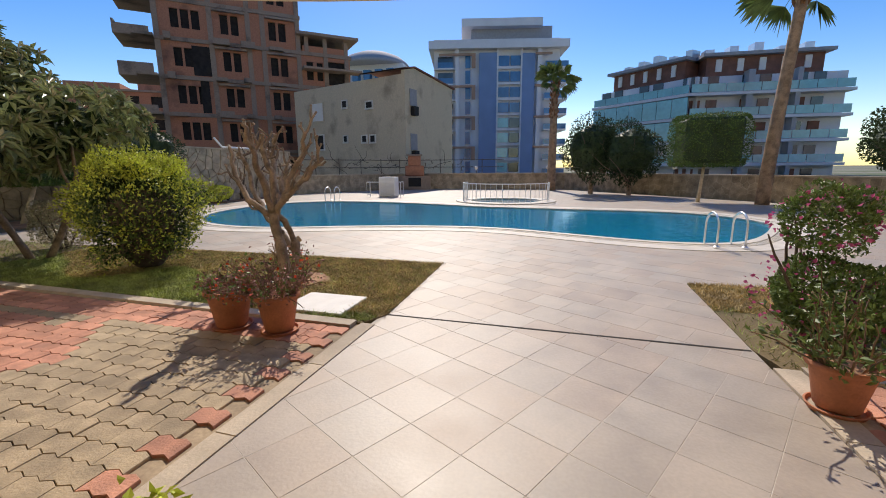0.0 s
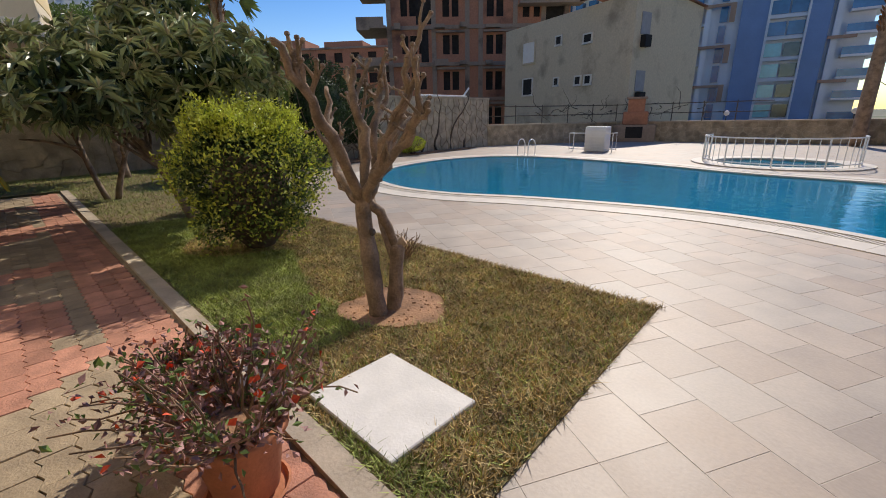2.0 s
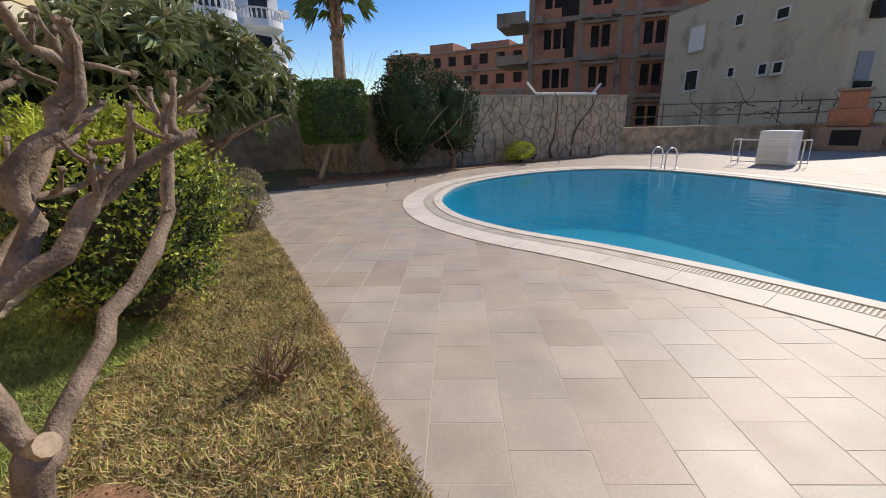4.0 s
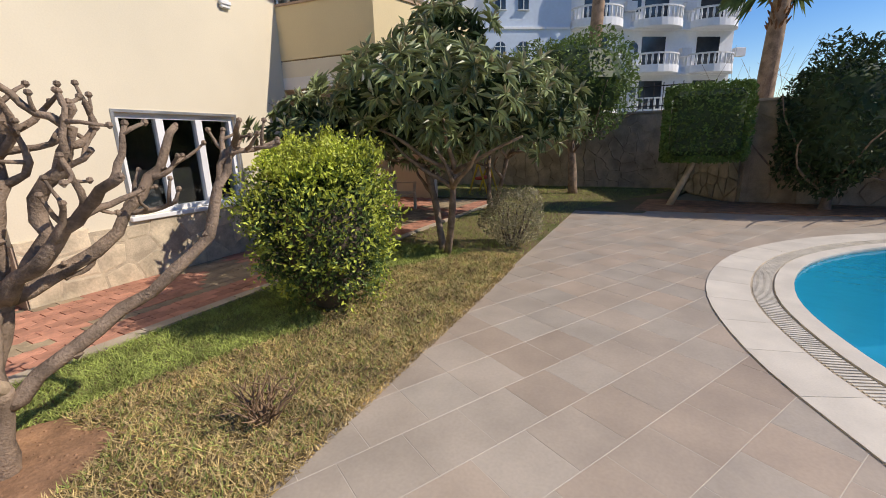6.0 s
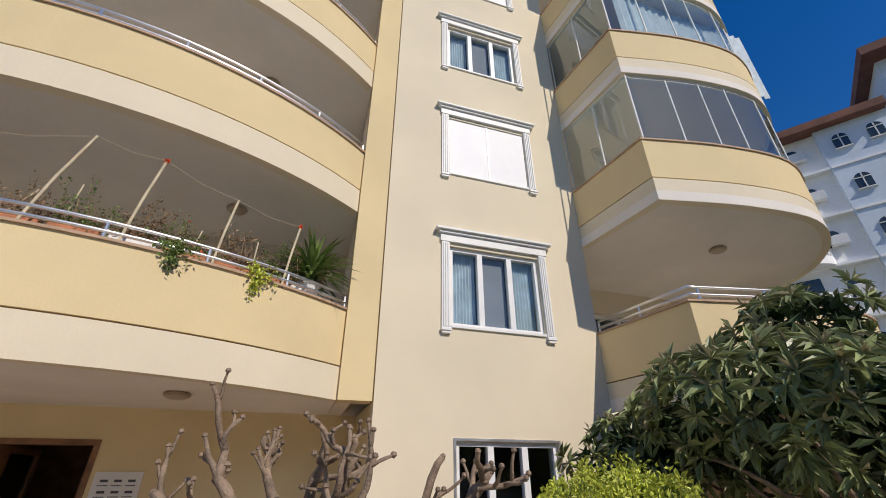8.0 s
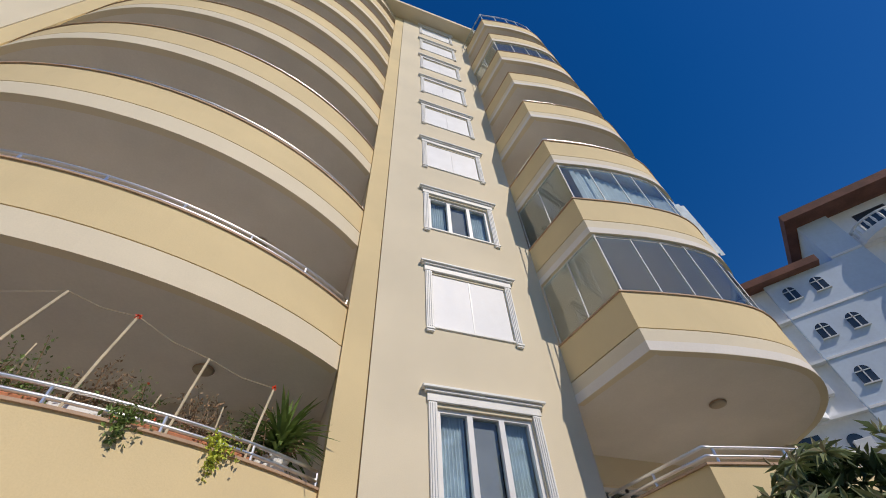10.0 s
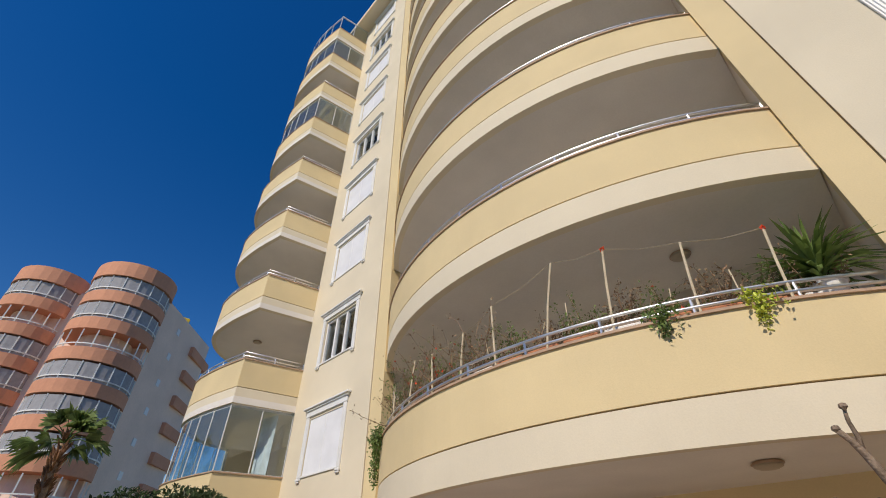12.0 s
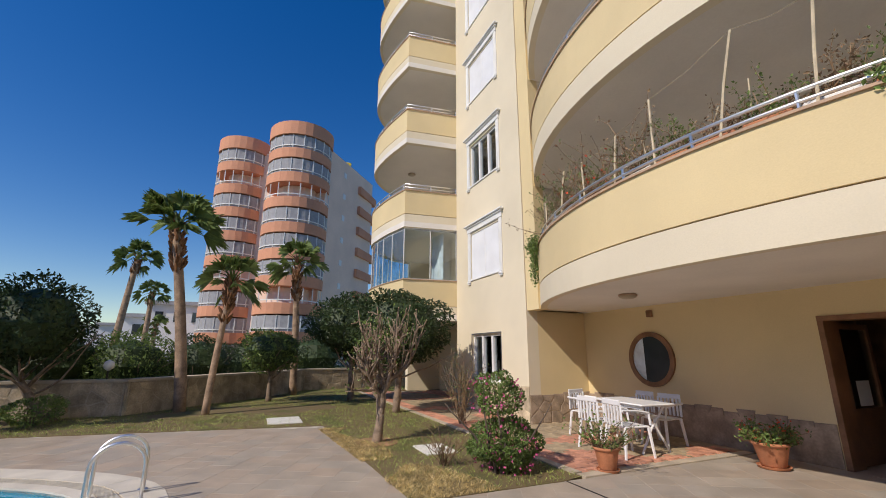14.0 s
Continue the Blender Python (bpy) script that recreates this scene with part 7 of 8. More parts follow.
part("cover_box", Geo().box(-0.42, 0.42, -0.25, 0.25, 0.0, 0.95, 0.03), M["white"], lb)
for i in range(6):
    part("louvre", Geo().box(-0.40, 0.40, -0.28, -0.25, 0.12 + i * 0.13, 0.2 + i * 0.13, 0.008), M["white"], lb)
railing([(-7.65, 15.1), (-7.65, 14.75), (-6.05, 15.05), (-6.05, 15.4)], 0.72, "box_railing", "short white railing round the pump cover", "white", 0.14)
gr = thing("brick_barbecue", "dark brick barbecue with a chimney against the wall", "barbecue", (-8.0, 22.2, 0), turn=20)
part("hearth", Geo().box(-1.0, 1.0, -0.4, 0.4, 0, 0.85, 0.02), M["raw_concrete"], gr)
part("fire_opening", Geo().box(-0.4, 0.4, -0.42, -0.38, 0.2, 0.75), M["dark"], gr)
part("hood", Geo().box(-0.6, 0.6, -0.35, 0.35, 0.85, 1.5, 0.05), M["raw_brick"], gr)
part("chimney", Geo().box(-0.4, 0.4, -0.28, 0.28, 1.5, 2.1, 0.03), M["raw_brick"], gr)
part("chimney_cap", Geo().box(-0.5, 0.5, -0.36, 0.36, 2.1, 2.2, 0.02), M["raw_concrete"], gr)
sp = thing("wall_rack", "white pipe rack lying on the stone wall", "pipe rack", (-12.95, 13.05, 2.26))
part("pipe", Geo().tube([(0, -1.75, 0.42), (0, -1.35, 0.05), (0, 1.35, 0.05), (0, 1.75, 0.42)], 0.045, 7), M["white"], sp)
part("pipe", Geo().tube([(0.2, -1.3, 0.04), (0.2, 1.35, 0.04)], 0.04, 7), M["white"], sp)
fence = thing("iron_fence", "black iron fence on top of the stone wall", "fence")
for z in (2.4, 2.95):
    part("fence_rail", Geo().tube([(-15.6, -12, z), (-15.6, 3.9, z)], 0.018, 5), M["iron"], fence)
for i in range(64):
    part("fence_bar", Geo().tube([(-15.6, -12 + i * 0.25, 2.26), (-15.6, -12 + i * 0.25, 3.05)], 0.011, 4), M["iron"], fence)


low_fence = thing("iron_fence", "rusty iron pipe fence on the low stone wall", "fence")
run_ = [Vector((-12.9, 16.2)), Vector((-9.2, 22.65)), Vector((-2.5, 23.5))]
for z in (1.4, 1.85):
    part("fence_rail", Geo().tube([(p.x, p.y, z) for p in run_], 0.022, 5), M["bark_dark"], low_fence)
for a_, b_ in zip(run_, run_[1:]):
    for i in range(5):
        p = a_.lerp(b_, i / 5)
        part("fence_post", Geo().tube([(p.x, p.y, 0.98), (p.x, p.y, 1.92)], 0.026, 6), M["bark_dark"], low_fence)
creeper, rngc = Geo(), np.random.default_rng(19)
for i in range(26):
    p = run_[0].lerp(run_[1], 0.35 + 0.65 * i / 14) if i < 14 else run_[1].lerp(run_[2], (i - 14) / 12 * 0.75)
    limb(creeper, (p.x, p.y, 1.35 + rngc.uniform(0, 0.5)), (rngc.normal(0, 1), rngc.normal(0, 1), rngc.uniform(-0.2, 0.5)), rngc.uniform(0.8, 1.7), 0.022, 0.006, 0.35, rngc, 7, 0.0)
single("bare_creeper", creeper, M["bark_dark"], "bare woody creeper wound along the pipe fence", "creeper")


def garden_lamp(at):
    t = thing("garden_lamp", "round white globe lamp on a short post", "lamp", at, "globe lamps on the wall")
    part("post", Geo().tube([(0, 0, 0), (0, 0, 0.22)], 0.02, 6), M["iron"], t)
    part("globe", Geo().lathe([(0.02, 0.2), (0.09, 0.25), (0.12, 0.33), (0.09, 0.41), (0.01, 0.45)], (0, 0, 0), 14), M["white"], t, smooth=True)
    return t


gl = garden_lamp((11.44, 6.75, 0.84))
for x, y in ((6.2, 18.7), (-4.2, 23.25), (11.2, 12.1), (0.2, 23.85)):
    copy_thing(gl, pose(x, y, 1.01))
vine = Geo()
rngv = np.random.default_rng(8)
for i in range(5):
    limb(vine, (-12.74, 10.6 + i * 0.9, 0.05), (0.0, rngv.uniform(-0.9, 0.9), 1), 2.6, 0.05, 0.012, 0.25, rngv, 9, 0.05)
single("wall_vine", vine, M["bark_dark"], "bare woody vine stems climbing the stone wall", "vine")
swing = thing("play_frame", "small yellow and red playground toy on the lawn", "playground toy", (-13.2, -1.4, 0.0))
for x in (-0.4, 0.4):
    part("leg", Geo().tube([(x, -0.3, 0), (x, 0, 0.95)], 0.03, 6), M["tank"], swing)
    part("leg", Geo().tube([(x, 0.3, 0), (x, 0, 0.95)], 0.03, 6), M["tank"], swing)
part("seat", Geo().box(-0.38, 0.38, -0.14, 0.14, 0.42, 0.5, 0.03), M["redprint"], swing)

# ---- balcony garden on the first bay ----
zb = Z_TOP + 0.03
boxes = bay_arc(-0.33, 16, A0 * 0.93)
rngb = np.random.default_rng(17)
for i in range(16):
    (x0, y0), (x1, y1) = boxes[i], boxes[i + 1]
    a = math.degrees(math.atan2(y1 - y0, x1 - x0))
    t = thing("balcony_planter", "terracotta balcony trough with straggly plants" if i % 4 else "pale green balcony trough with trailing plants", "planter", ((x0 + x1) / 2, (y0 + y1) / 2, zb - 0.04), "balcony troughs", turn=a)
    part("trough", Geo().box(-0.22, 0.22, -0.09, 0.09, 0.0, 0.2, 0.015), M["terracotta"] if i % 4 else M["white"], t)
    part("trough_soil", Geo().box(-0.20, 0.20, -0.07, 0.07, 0.19, 0.205), M["soil"], t)
    g, pts = Geo(), []
    for j in range(16):
        m = limb(g, (rngb.uniform(-0.2, 0.2), 0, 0.19), rngb.normal(0, 0.35, 3) + np.array((0, 0.1, 1)), rngb.uniform(0.15, 0.6 if i < 8 else 1.1), 0.008, 0.003, 0.24, rngb, 5, 0.03)
        pts += m[1:]
    part("stem_cluster", g, M["dry"], t)
    k = 460 if i in (0, 1, 2, 4, 5, 13, 14, 15) else 320
    idx = rngb.integers(0, len(pts), k)
    if i in (3, 9, 10, 11, 12):
        nf = 12
        part("blossom", Geo().leaves(np.array([tuple(pts[q]) for q in rngb.integers(0, len(pts), nf)]), rngb.normal(0, 1, (nf, 3)), rngb.uniform(0.04, 0.07, nf), 0.9, 0.2, i + 50), M["red"], t, "small red flowers")
    part("leaf_mass", Geo().leaves(np.array([tuple(pts[q]) for q in idx]) + rngb.normal(0, 0.035, (k, 3)), rngb.normal(0, 1, (k, 3)), rngb.uniform(0.03, 0.06, k), 0.5, 0.2, i), M["leaf_mid"] if i % 2 else M["dry"], t)
tops = []
rim_y = lambda x: APEX_Y - RAD + math.sqrt((RAD - 0.07) ** 2 - (x - CX) ** 2)
CANES = ((-1.34, 0.92, 0.10), (-0.59, 0.95, 0.09), (0.24, 1.15, 0.13), (1.03, 1.2, 0.26), (1.78, 0.95, -0.02), (2.44, 0.75, 0.05), (3.11, 0.7, -0.06), (3.9, 0.85, 0.08), (4.7, 0.7, -0.05))
for i, (x, h, tilt) in enumerate(CANES):
    y = rim_y(x)
    tip = (x - tilt, y - 0.05, zb + h)
    t = thing("garden_cane", "pale cane topped by a red flower" if i in (0, 2) else "pale cane tied to the balcony rail", "cane", group="balcony canes")
    part("cane", Geo().tube([(x, y, zb - 0.02), (x - tilt * 0.45, y - 0.02, zb + h * 0.5), tip], 0.015, 6), M["bamboo"], t)
    if i in (0, 2):
        part("red_flower", Geo().leaves([tip] * 8, rngb.normal(0, 1, (8, 3)), [0.09] * 8, 0.6, 0.2, i), M["red"], t)
    tops.append(tip)
for x, h, tilt in ((-0.95, 0.5, 0.0), (-0.3, 0.4, 0.05), (0.62, 0.36, -0.1), (0.85, 0.6, 0.02), (1.34, 0.42, 0.2), (2.05, 0.5, -0.12), (2.8, 0.4, 0.1)):
    t = thing("garden_cane", "short thin stake in a balcony trough", "cane", group="balcony canes")
    part("cane", Geo().tube([(x, rim_y(x) - 0.26, zb + 0.1), (x - tilt, rim_y(x) - 0.3, zb + 0.12 + h)], 0.009, 5), M["bamboo"], t)
single("cane_string", Geo().tube([p for a_, b_ in zip(tops, tops[1:]) for p in (a_, ((a_[0] + b_[0]) / 2, (a_[1] + b_[1]) / 2, (a_[2] + b_[2]) / 2 - 0.05))] + [tops[-1]], 0.004, 4), M["bamboo"], "thin string tied between the canes", "string")


def yucca(at, seed):
    rng = np.random.default_rng(seed)
    t = thing("yucca_plant", "spiky green yucca in a balcony pot", "potted plant", at)
    part("pot", Geo().lathe(pot_profile(0.16, 0.24), (0, 0, 0), 18), M["white"], t)
    g = Geo()
    for i in range(190):
        a, el = rng.uniform(0, 6.28), rng.uniform(-0.35, 1.4)
        d = Vector((math.cos(a) * math.cos(el), math.sin(a) * math.cos(el), math.sin(el)))
        b = Vector((0, 0, rng.uniform(0.3, 0.55)))
        L = rng.uniform(0.42, 0.76)
        w = d.cross(Vector((0, 0, 1))).normalized() * 0.024
        m, e = b + d * L * 0.6, b + d * L - Vector((0, 0, 0.1))
        g.add([b - w * 0.6, b + w * 0.6, m + w, e, m - w], [(0, 1, 2, 4), (2, 3, 4)])
    part("leaf_mass", g, M["leaf_mid"], t, "long pointed green blades")
    return t


yucca((-1.66, -2.05, zb + 0.02), 5)
for (x, y), n_, dl in (((-1.07, rim_y(-1.07)), 320, 0.2), ((-0.27, rim_y(-0.27)), 260, 0.16), (arc_o[27], 800, 0.75), (arc_o[26], 420, 0.55), (arc_o[25], 260, 0.25)):
    c = rngb.normal(0, 1, (n_, 3)) * np.array((0.10, 0.05, 0.07)) + np.array((x, y + 0.1, zb + 0.03))
    c[: n_ // 2, 2] -= rngb.random(n_ // 2) * dl
    c[: n_ // 2, 0] = x + rngb.normal(0, 0.035, n_ // 2)
    t = thing("trailing_plant", "green plant trailing over the balcony edge", "plant")
    part("leaf_mass", Geo().leaves(c, rngb.normal(0, 1, (n_, 3)), rngb.uniform(0.04, 0.07, n_), 0.55, 0.2, n_), M["leaf_bright"] if dl == 0.2 else M["leaf_mid"], t)
    part("stem_cluster", Geo().tube([(x, y + 0.06, zb + 0.06), (x, y + 0.1, zb - dl * 0.5), (x + 0.03, y + 0.08, zb - dl)], 0.006, 4), M["dry"], t)

# ---- grass ----
def blades(name, poly, n, seed, h, mat_, label, near=None, keep=None):
    rng = np.random.default_rng(seed)
    xs, ys = [p[0] for p in poly], [p[1] for p in poly]
    x, y = rng.uniform(min(xs), max(xs), n), rng.uniform(min(ys), max(ys), n)
    ok = [inside((a, b), poly) and (keep is None or keep(a, b)) for a, b in zip(x, y)]
    x, y = x[ok], y[ok]
    k = len(x)
    a = rng.uniform(0, 6.28, k)
    hh = h * rng.uniform(0.5, 1.3, k)
    w = 0.0045
    z = np.full(k, 0.010)
    lx, ly = rng.normal(0, 0.95, k) * hh, rng.normal(0, 0.95, k) * hh
    v = np.stack([np.stack([x - w * np.cos(a), y - w * np.sin(a), z], 1), np.stack([x + w * np.cos(a), y + w * np.sin(a), z], 1), np.stack([x + lx, y + ly, z + hh], 1)], 1).reshape(-1, 3)
    g = Geo()
    g.v, g.f = v.tolist(), [(3 * i, 3 * i + 1, 3 * i + 2) for i in range(k)]
    return single(name, g, mat_, label, "grass", kind="stuff")


def dryness(x, y):
    return noise.noise(Vector((x * 0.7, y * 0.9, 3.0))) + 0.6 * (y - 0.75) + (0.45 if x > -1.5 else 0.0) + 0.22 > 0.0


off_pit = lambda x, y: not inside((x, y), rim) and not (-1.12 < x < -0.41 and -0.19 < y < 0.39)
NEAR_W = [(-6.5, -0.2), (-0.14, -0.25), (-0.02, 0), (-0.13, 2.15), (-4.5, 2.0), (-6.5, 1.95)]
blades("grass", NEAR_W, 110000, 1, 0.035, M["blade_dry"], "short dry straw-coloured grass", keep=lambda x, y: off_pit(x, y) and dryness(x, y))
blades("grass", NEAR_W, 130000, 2, 0.040, M["blade_green"], "short green grass", keep=lambda x, y: off_pit(x, y) and (not dryness(x, y) or (x * 91.7 + y * 57.3) % 1 < 0.22))
blades("grass", [(-10.6, 1.85), (-15.4, 4.1), (-15.4, -8), (-11.9, -8), (-11.9, -0.2), (-6.5, -0.2), (-6.5, 1.95)], 70000, 3, 0.05, M["blade_green"], "short green grass", keep=lambda x, y: (x * 13.7 + y * 7.1) % 1 < 0.8)
blades("grass", LAWN_E, 150000, 4, 0.045, M["blade_green"], "short green grass", keep=lambda x, y: noise.noise(Vector((x * 0.5, y * 0.6, 7))) + 0.35 * (y - 1.2) * (x < 8) < 0.25)
blades("grass", [(2.97, 0.0), (2.97, 1.93), (7.64, 2.25), (7.5, -0.3)], 60000, 5, 0.035, M["blade_dry"], "short dry straw-coloured grass", keep=lambda x, y: noise.noise(Vector((x * 0.5, y * 0.6, 7))) + 0.35 * (y - 1.2) > 0.1)
EDGE_W = [(-6.0, 1.9), (-4.5, 1.93), (-0.2, 2.1), (-0.08, 2.2), (-4.5, 2.06), (-6.0, 2.0)]
blades("grass", EDGE_W, 16000, 6, 0.03, M["blade_dry"], "ragged dry grass along the paving edge")

litter = Geo()
rl = np.random.default_rng(91)
lp = [(a, b) for a, b in zip(rl.uniform(-6.4, -0.2, 3400), rl.uniform(-0.1, 2.1, 3400)) if inside((a, b), NEAR_W) and off_pit(a, b) and dryness(a, b)]
lp = np.array([(a, b, 0.03 + 0.015 * rl.random()) for a, b in lp])
k_ = len(lp)
litter.leaves(lp, rl.normal(0, 1, (k_, 3)) * (1, 1, 0.25), rl.uniform(0.015, 0.042, k_), 0.55, 0.35, 9, np.tile((0, 0, 1), (k_, 1)), 0.5)
single("leaf_litter", litter, M["litter"], "scattered brown fallen leaves in dry grass", "fallen leaves", kind="stuff")

# ---- paving and wall pieces ----
TU, TV, TS = Vector((0.883, -0.4694)), Vector((0.4694, 0.883)), 0.372
def tile_mesh(w, l, z):
    c = 0.0012
    g = Geo()
    a, b = w / 2 - 0.0016, l / 2 - 0.0016
    g.add([(-a, -b, -0.02), (a, -b, -0.02), (a, b, -0.02), (-a, b, -0.02), (-a, -b, z - c), (a, -b, z - c), (a, b, z - c), (-a, b, z - c),
           (-a + c, -b + c, z), (a - c, -b + c, z), (a - c, b - c, z), (-a + c, b - c, z)],
          [(0, 1, 5, 4), (1, 2, 6, 5), (2, 3, 7, 6), (3, 0, 4, 7), (4, 5, 9, 8), (5, 6, 10, 9), (6, 7, 11, 10), (7, 4, 8, 11), (8, 9, 10, 11)])
    return g


rngt = np.random.default_rng(12)
pool_cut, wade_cut = grow(POOL, 0.5), grow(WADE, 0.4)
DECK = [(-12.6, 1.7), (8.0, 1.9), (9.0, 7.6), (8.7, 14.6), (1.2, 23.6), (-8.8, 22.2), (-12.5, 15.6)]
lawn_cut = [LAWN_W, LAWN_E]
ang = math.degrees(math.atan2(TU.y, TU.x))
near_mesh = tile_mesh(TS, TS, 0.004).mesh("tile", M["tile"])
rest, near = Geo(), 0
for j in range(-70, 90):
    for i in range(-80, 80):
        shift = 0.5 * (j % 2) if j > 4 else 0.0
        p = TU * ((i + shift) * TS) + TV * (j * TS) + Vector((0.814, -1.569)) + TU * TS / 2 + TV * TS / 2
        on_path = -0.29 < p.x < 3.25 and -3.68 < p.y < 2.4
        if not (on_path or inside(p, DECK)):
            continue
        if p.y > 4 and (inside(p, pool_cut) or inside(p, wade_cut)):
            continue
        q = [p + TU * a * TS * 0.5 + TV * b * TS * 0.5 for a in (-1, 1) for b in (-1, 1)]
        if all(any(inside(c, L) for L in lawn_cut) for c in q):
            continue
        if p.y < 0.2 and (any(c.x < -0.02 for c in q) or any(c.x > 2.975 for c in q)):
            clipped = True
        else:
            clipped = False
        z = rngt.uniform(-0.0006, 0.0006)
        if clipped:
            k = [p + (c - p) * 0.989 for c in (q[0], q[2], q[3], q[1])]
            for sign, lim in ((-1, 0.02), (1, 2.975)):
                cut = []
                for c0, c1 in zip(k, k[1:] + k[:1]):
                    d0, d1 = sign * c0.x - lim, sign * c1.x - lim
                    if d0 <= 0:
                        cut.append(c0)
                    if d0 * d1 < 0:
                        cut.append(c0 + (c1 - c0) * (d0 / (d0 - d1)))
                k = cut
            if len(k) > 2:
                rest.prism([tuple(c) for c in k], -0.02, 0.004 + z)
        elif near < 300 and -4.5 < p.x < 3.0 and p.y < 4.3:
            ob = new("tile", near_mesh)
            ob.parent = deck_bed
            ob.matrix_basis = pose(p.x, p.y, z, 0, 0, ang)
            near += 1
        else:
            t = tile_mesh(TS, TS, 0.004 + z)
            rest.add([(p.x + TU.x * x + TV.x * y, p.y + TU.y * x + TV.y * y, zz) for x, y, zz in t.v], t.f)
tagged(part("tiles_beyond", rest, M["tile"], deck_bed, "pale beige stone paving tiles"), kind="stuff")


def paver_outline(l, w, k=0.022, gap=0.0018):
    """Zigzag-sided interlocking paver."""
    a, b = l / 2 - gap, w / 2 - gap
    return [(-a, -b), (-a / 2, -b + k), (0, -b), (a / 2, -b + k), (a, -b), (a, b), (a / 2, b + k), (0, b), (-a / 2, b + k), (-a, b)]


def paver_mesh(z):
    o = paver_outline(PL, PW)
    g, n = Geo(), 10
    s = [(x * 0.975, y * 0.965) for x, y in o]
    g.add([(x, y, -0.03) for x, y in o] + [(x, y, z - 0.006) for x, y in o] + [(x, y, z) for x, y in s],
          [(i, (i + 1) % n, n + (i + 1) % n, n + i) for i in range(n)] + [(n + i, n + (i + 1) % n, 2 * n + (i + 1) % n, 2 * n + i) for i in range(n)] + [tuple(range(2 * n, 3 * n))])
    return g


PL, PW = 0.215, 0.135
path_w = single("brick_path", Geo().box(-11.6, -0.16, BACK, -0.29, -0.045, -0.004), M["sand"], "interlocking red and tan brick paving along the building", "path", kind="structure")
path_e = single("brick_path", Geo().box(3.14, 15.4, BACK, -0.29, -0.045, -0.004), M["sand"], "interlocking red and tan brick paving along the building", "path", kind="structure")
pm = {c: paver_mesh(PV).mesh("paver", M[c]) for c in ("paver_red", "paver_tan")}


def lay(bed, x0, x1, near_x, solid):
    far = {"paver_red": Geo(), "paver_tan": Geo()}
    count = 0
    rows = int((-0.41 - BACK) / PW)
    for r in range(rows):
        y = -0.41 - PW * (r + 0.5) - 0.01
        n = int((x1 - x0) / PL)
        for i in range(n):
            x = x0 + PL * (i + 0.5 + (0.5 if r % 2 else 0.0)) + 0.01
            if x + PL / 2 > x1 or solid(x, y):
                continue
            red = r < 3 or noise.noise(Vector((x * 0.8, y * 0.9, 1.5))) > 0.18 or (abs(x) % 2.4 < 0.35)
            c = "paver_red" if red else "paver_tan"
            z = rngt.uniform(-0.004, 0.003)
            if near_x[0] < x < near_x[1] and count < 300:
                ob = new("paver", pm[c])
                ob.parent = bed
                ob.matrix_basis = pose(x, y, z, rngt.uniform(-0.6, 0.6), rngt.uniform(-0.6, 0.6), rngt.uniform(-1, 1))
                count += 1
            else:
                g = paver_mesh(PV + z)
                far[c].add([(x + a, y + b, d) for a, b, d in g.v], g.f)
    for c, g in far.items():
        if g.v:
            tagged(part("pavers_beyond", g, M[c], bed, "worn interlocking brick pavers"), kind="stuff")


in_building = lambda x, y: y < FAC + 0.03 and (WING - 0.02 < x < EDGE + 0.08 or mirror(EDGE + 0.08) < x < mirror(WING - 0.02))
lay(path_w, -11.6, -0.16, (-2.6, 0), in_building)
lay(path_e, 3.14, 15.4, (3.0, 4.6), in_building)


def trim(poly, p, q, gap):
    """The part of a polygon that lies nearer to p than to q, less half the joint."""
    n = (q - p).normalized()
    lim = n.dot((p + q) / 2) - gap / 2
    out = []
    for a, b in zip(poly, poly[1:] + poly[:1]):
        da, db = n.dot(a) - lim, n.dot(b) - lim
        if da <= 0:
            out.append(a)
        if (da < 0 < db) or (db < 0 < da):
            out.append(a + (b - a) * (da / (da - db)))
    return out


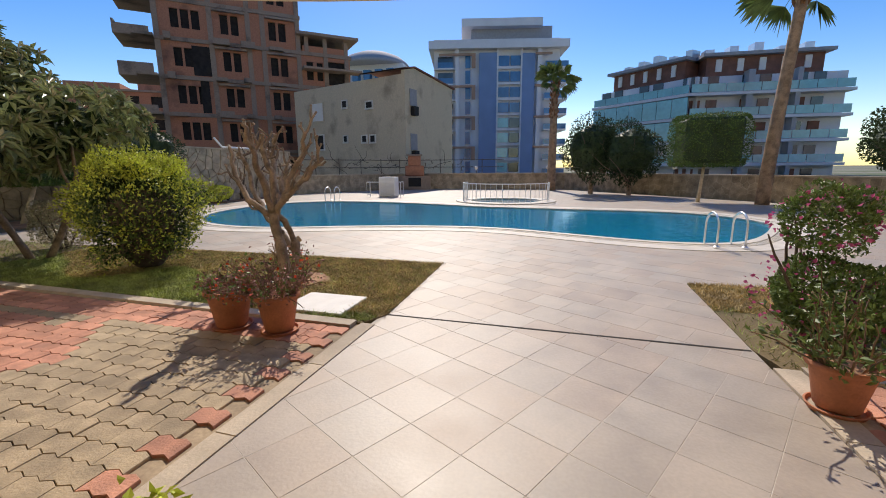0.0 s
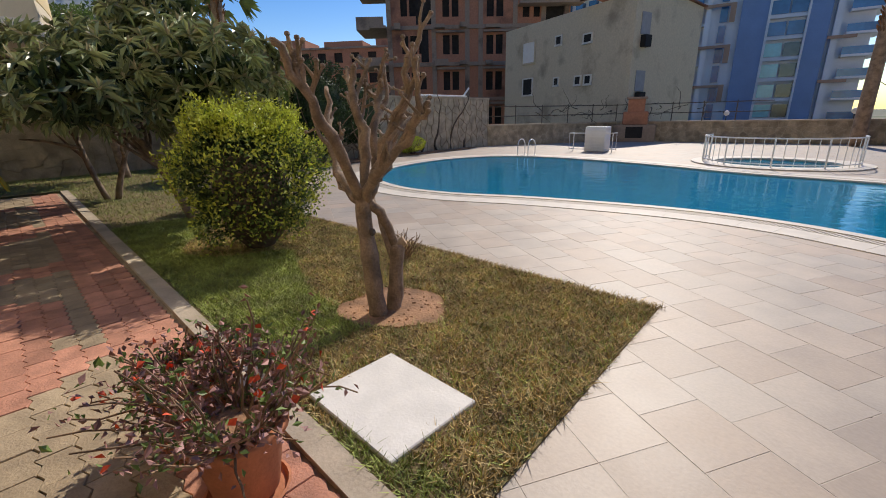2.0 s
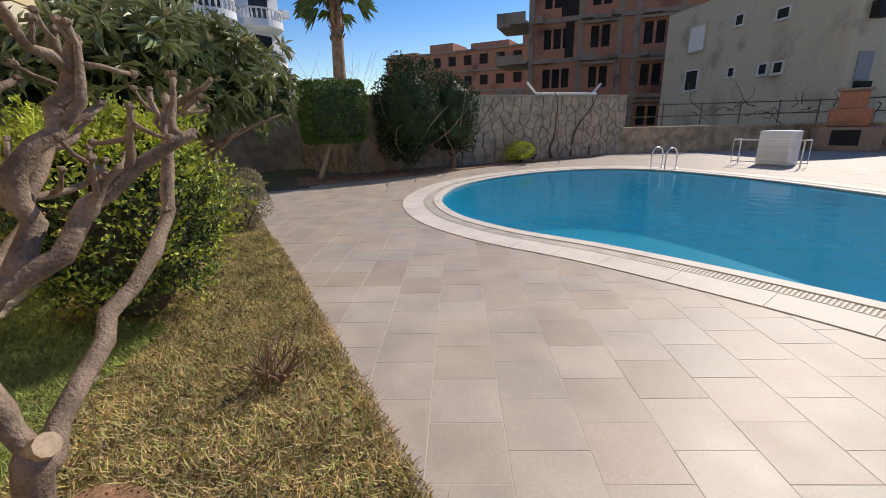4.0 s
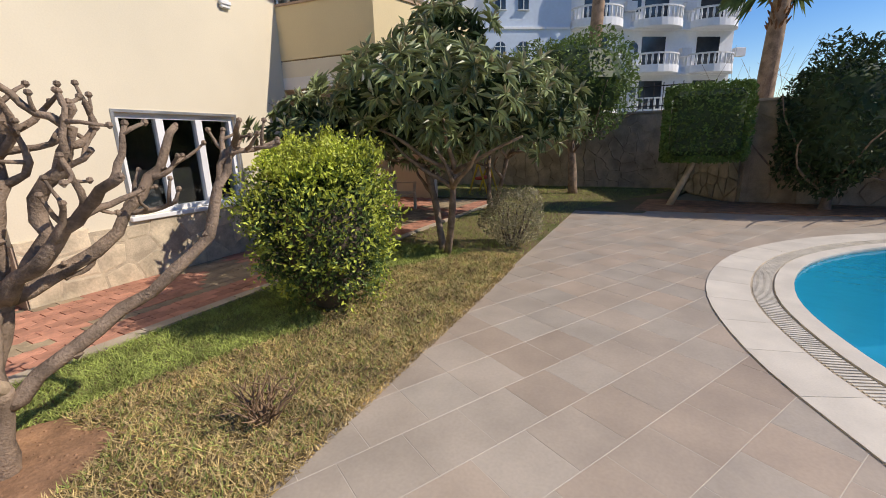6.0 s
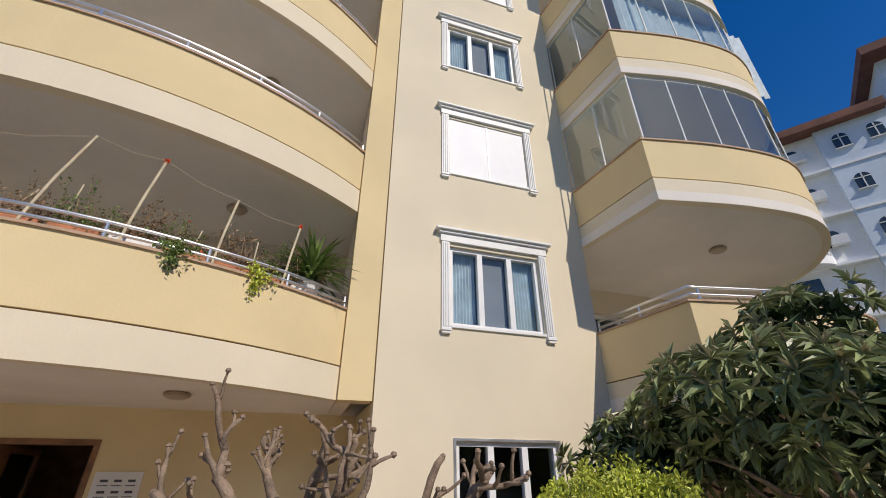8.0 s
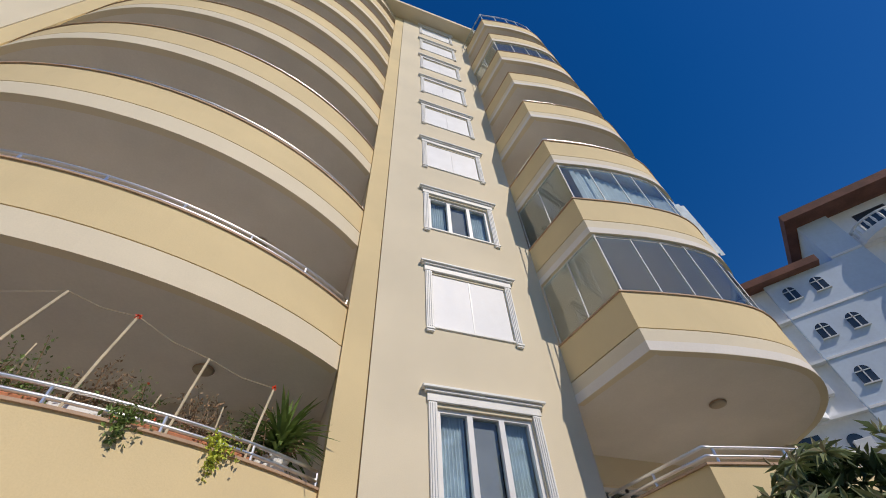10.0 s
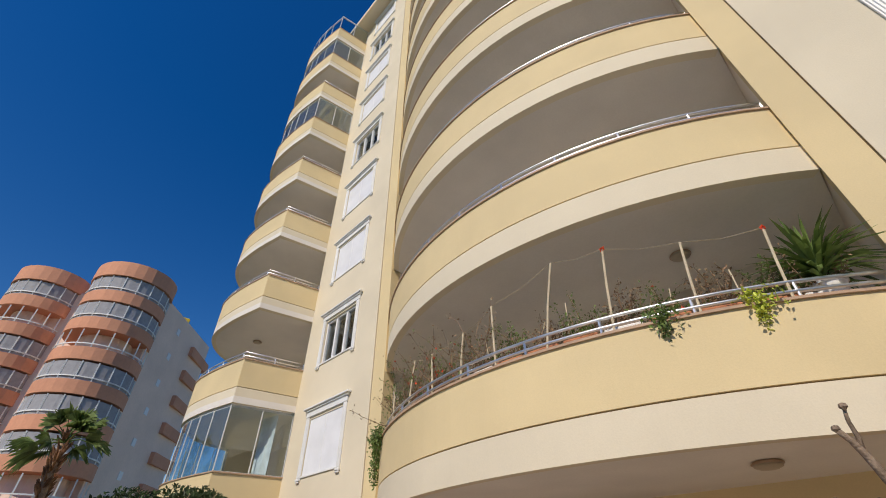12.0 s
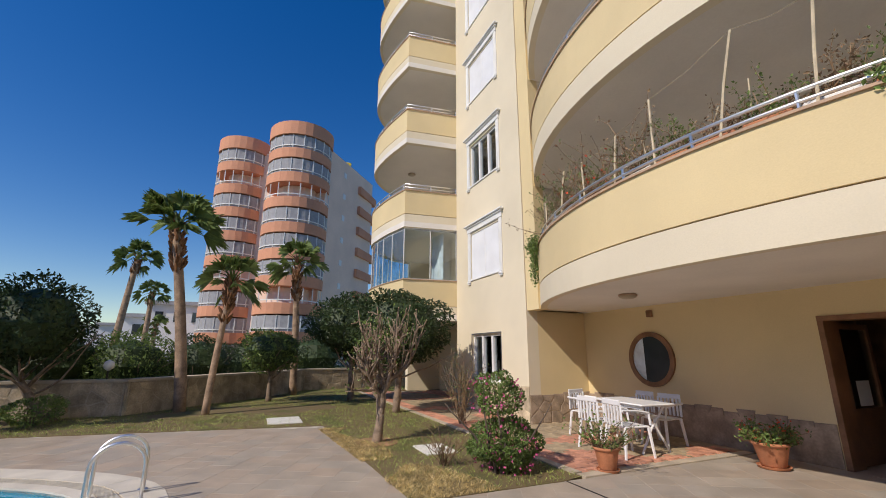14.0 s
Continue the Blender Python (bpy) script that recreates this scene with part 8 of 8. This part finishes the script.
def rubble(parent, m, length, h, size, mat_, seed, limit, name="stone", proud=0.016, ragged=0.0, gap=0.016, bed=None):
    """Crazy-laid stones on a wall face that runs along x in the frame m, facing -y."""
    rng = np.random.default_rng(seed)
    nx, nz = max(1, round(length / (size * 1.15))), max(2, round(h / (size * 0.8)))
    sx, sz = length / nx, h / nz
    seeds = {(i, k): Vector((sx * (i + 0.5 + rng.uniform(-0.38, 0.38)), sz * (k + 0.5 + rng.uniform(-0.36, 0.36)))) for i in range(nx) for k in range(nz)}
    made, far = 0, Geo()
    if bed:
        part("mortar_bed", Geo().box(0, length, -proud * 0.5, -0.003, 0.0, h), bed, parent).matrix_basis = m
    for (i, k), p in seeds.items():
        top = h * (1 + rng.uniform(-ragged, ragged) * 0.5) if k == nz - 1 else h
        poly = [Vector(c) for c in ((max(0, p.x - 1.6 * sx), max(0, p.y - 1.8 * sz)), (min(length, p.x + 1.6 * sx), max(0, p.y - 1.8 * sz)),
                                    (min(length, p.x + 1.6 * sx), min(top, p.y + 1.8 * sz)), (max(0, p.x - 1.6 * sx), min(top * rng.uniform(1 - ragged * 0.3, 1), p.y + 1.8 * sz)))]
        for di in range(-2, 3):
            for dk in range(-2, 3):
                if (di or dk) and (i + di, k + dk) in seeds and len(poly) > 2:
                    poly = trim(poly, p, seeds[(i + di, k + dk)], gap)
        if len(poly) < 3:
            continue
        n = len(poly)
        out = proud * rng.uniform(0.5, 1.3)
        vs = [(c.x, 0.02, c.y) for c in poly] + [(c.x, -out * 0.6, c.y) for c in poly] + [(p.x + (c.x - p.x) * 0.86, -out, p.y + (c.y - p.y) * 0.86) for c in poly]
        fs = [(q, (q + 1) % n, n + (q + 1) % n, n + q) for q in range(n)] + [(n + q, n + (q + 1) % n, 2 * n + (q + 1) % n, 2 * n + q) for q in range(n)] + [tuple(range(2 * n, 3 * n))]
        if made < limit:
            ob = part(name, Geo().add(vs, fs), mat_, parent)
            ob.matrix_basis = m
            made += 1
        else:
            far.add([tuple(m @ Vector(v)) for v in vs], fs)
    if far.v:
        tagged(part("stones_beyond", far, mat_, parent), kind="stuff")


def face(a, b):
    d = Vector((b[0] - a[0], b[1] - a[1]))
    return Matrix.Translation((a[0], a[1], 0)) @ Matrix.Rotation(math.atan2(d.y, d.x), 4, "Z"), d.length


# garden faces of the boundary walls
m_, L_ = face((-12.78, 16.0), (-12.78, 5.2))
rubble(wall_w, m_, L_, 2.18, 0.36, M["stone"], 1, 260, bed=M["stone_joint"])
m_, L_ = face((-12.85, 5.02), (-15.43, 3.85))
rubble(wall_w, m_, L_, 2.18, 0.36, M["stone"], 2, 40, bed=M["stone_joint"])
m_, L_ = face((-15.43, 3.9), (-15.43, -12))
rubble(wall_w, m_, L_, 2.18, 0.34, M["stone"], 3, 0, bed=M["stone_joint"])
runs = [(wall_n, 0.94, a, b) for a, b in zip(WALL_N[::-1], WALL_N[-2::-1])] + [(wall_e, 0.77, a, b) for a, b in zip(WALL_E[::-1], WALL_E[-2::-1])]
for i, (wall_, h_, a, b) in enumerate(runs):
    d = Vector((b[0] - a[0], b[1] - a[1])).normalized()
    nn = Vector((-d.y, d.x)) * 0.17
    m_, L_ = face((a[0] + nn.x, a[1] + nn.y), (b[0] + nn.x, b[1] + nn.y))
    rubble(wall_, m_ @ Matrix.Rotation(math.pi, 4, "Z") @ Matrix.Translation((-L_, 0, 0)), L_, h_, 0.28, M["stone"], 10 + i, 60, bed=M["stone_joint"])

# rubble plinth of the building
plinth = thing("stone_plinth", "crazy stone plinth at the foot of the yellow building", "plinth", kind="structure")
for side in (0, 1):
    a, b = (EDGE, WING) if side == 0 else (mirror(WING), mirror(EDGE))
    m_ = Matrix.Translation((max(a, b), FAC + 0.008, 0)) @ Matrix.Rotation(math.pi, 4, "Z")
    part("plinth_mortar", Geo().box(min(a, b), max(a, b), FAC + 0.002, FAC + 0.018, 0.0, 0.68), M["mortar"], plinth)
    rubble(plinth, m_, abs(a - b), 0.70, 0.30, M["clad"], 30 + side, 60, proud=0.016, ragged=0.25, gap=0.014)
    x = EDGE if side == 0 else mirror(EDGE)
    m_ = Matrix.Translation((x + (0.006 if side == 0 else -0.006), FAC if side else BACK, 0)) @ Matrix.Rotation(radians(90 if side == 0 else -90), 4, "Z")
    rubble(plinth, m_, abs(BACK - FAC), 0.62, 0.24, M["clad_brown"], 40 + side, 20, proud=0.014, ragged=0.12, gap=0.008)
for x0, x1 in ((EDGE, 0.70), (1.92, mirror(EDGE))):
    m_ = Matrix.Translation((x1, BACK + 0.006, 0)) @ Matrix.Rotation(math.pi, 4, "Z")
    part("plinth_mortar", Geo().box(x0, x1, BACK + 0.001, BACK + 0.014, 0.0, 0.5), M["clad_brown"], plinth)
    rubble(plinth, m_, x1 - x0, 0.6, 0.22, M["clad_brown"], 50 + int(x1), 60, proud=0.012, ragged=0.12, gap=0.006)
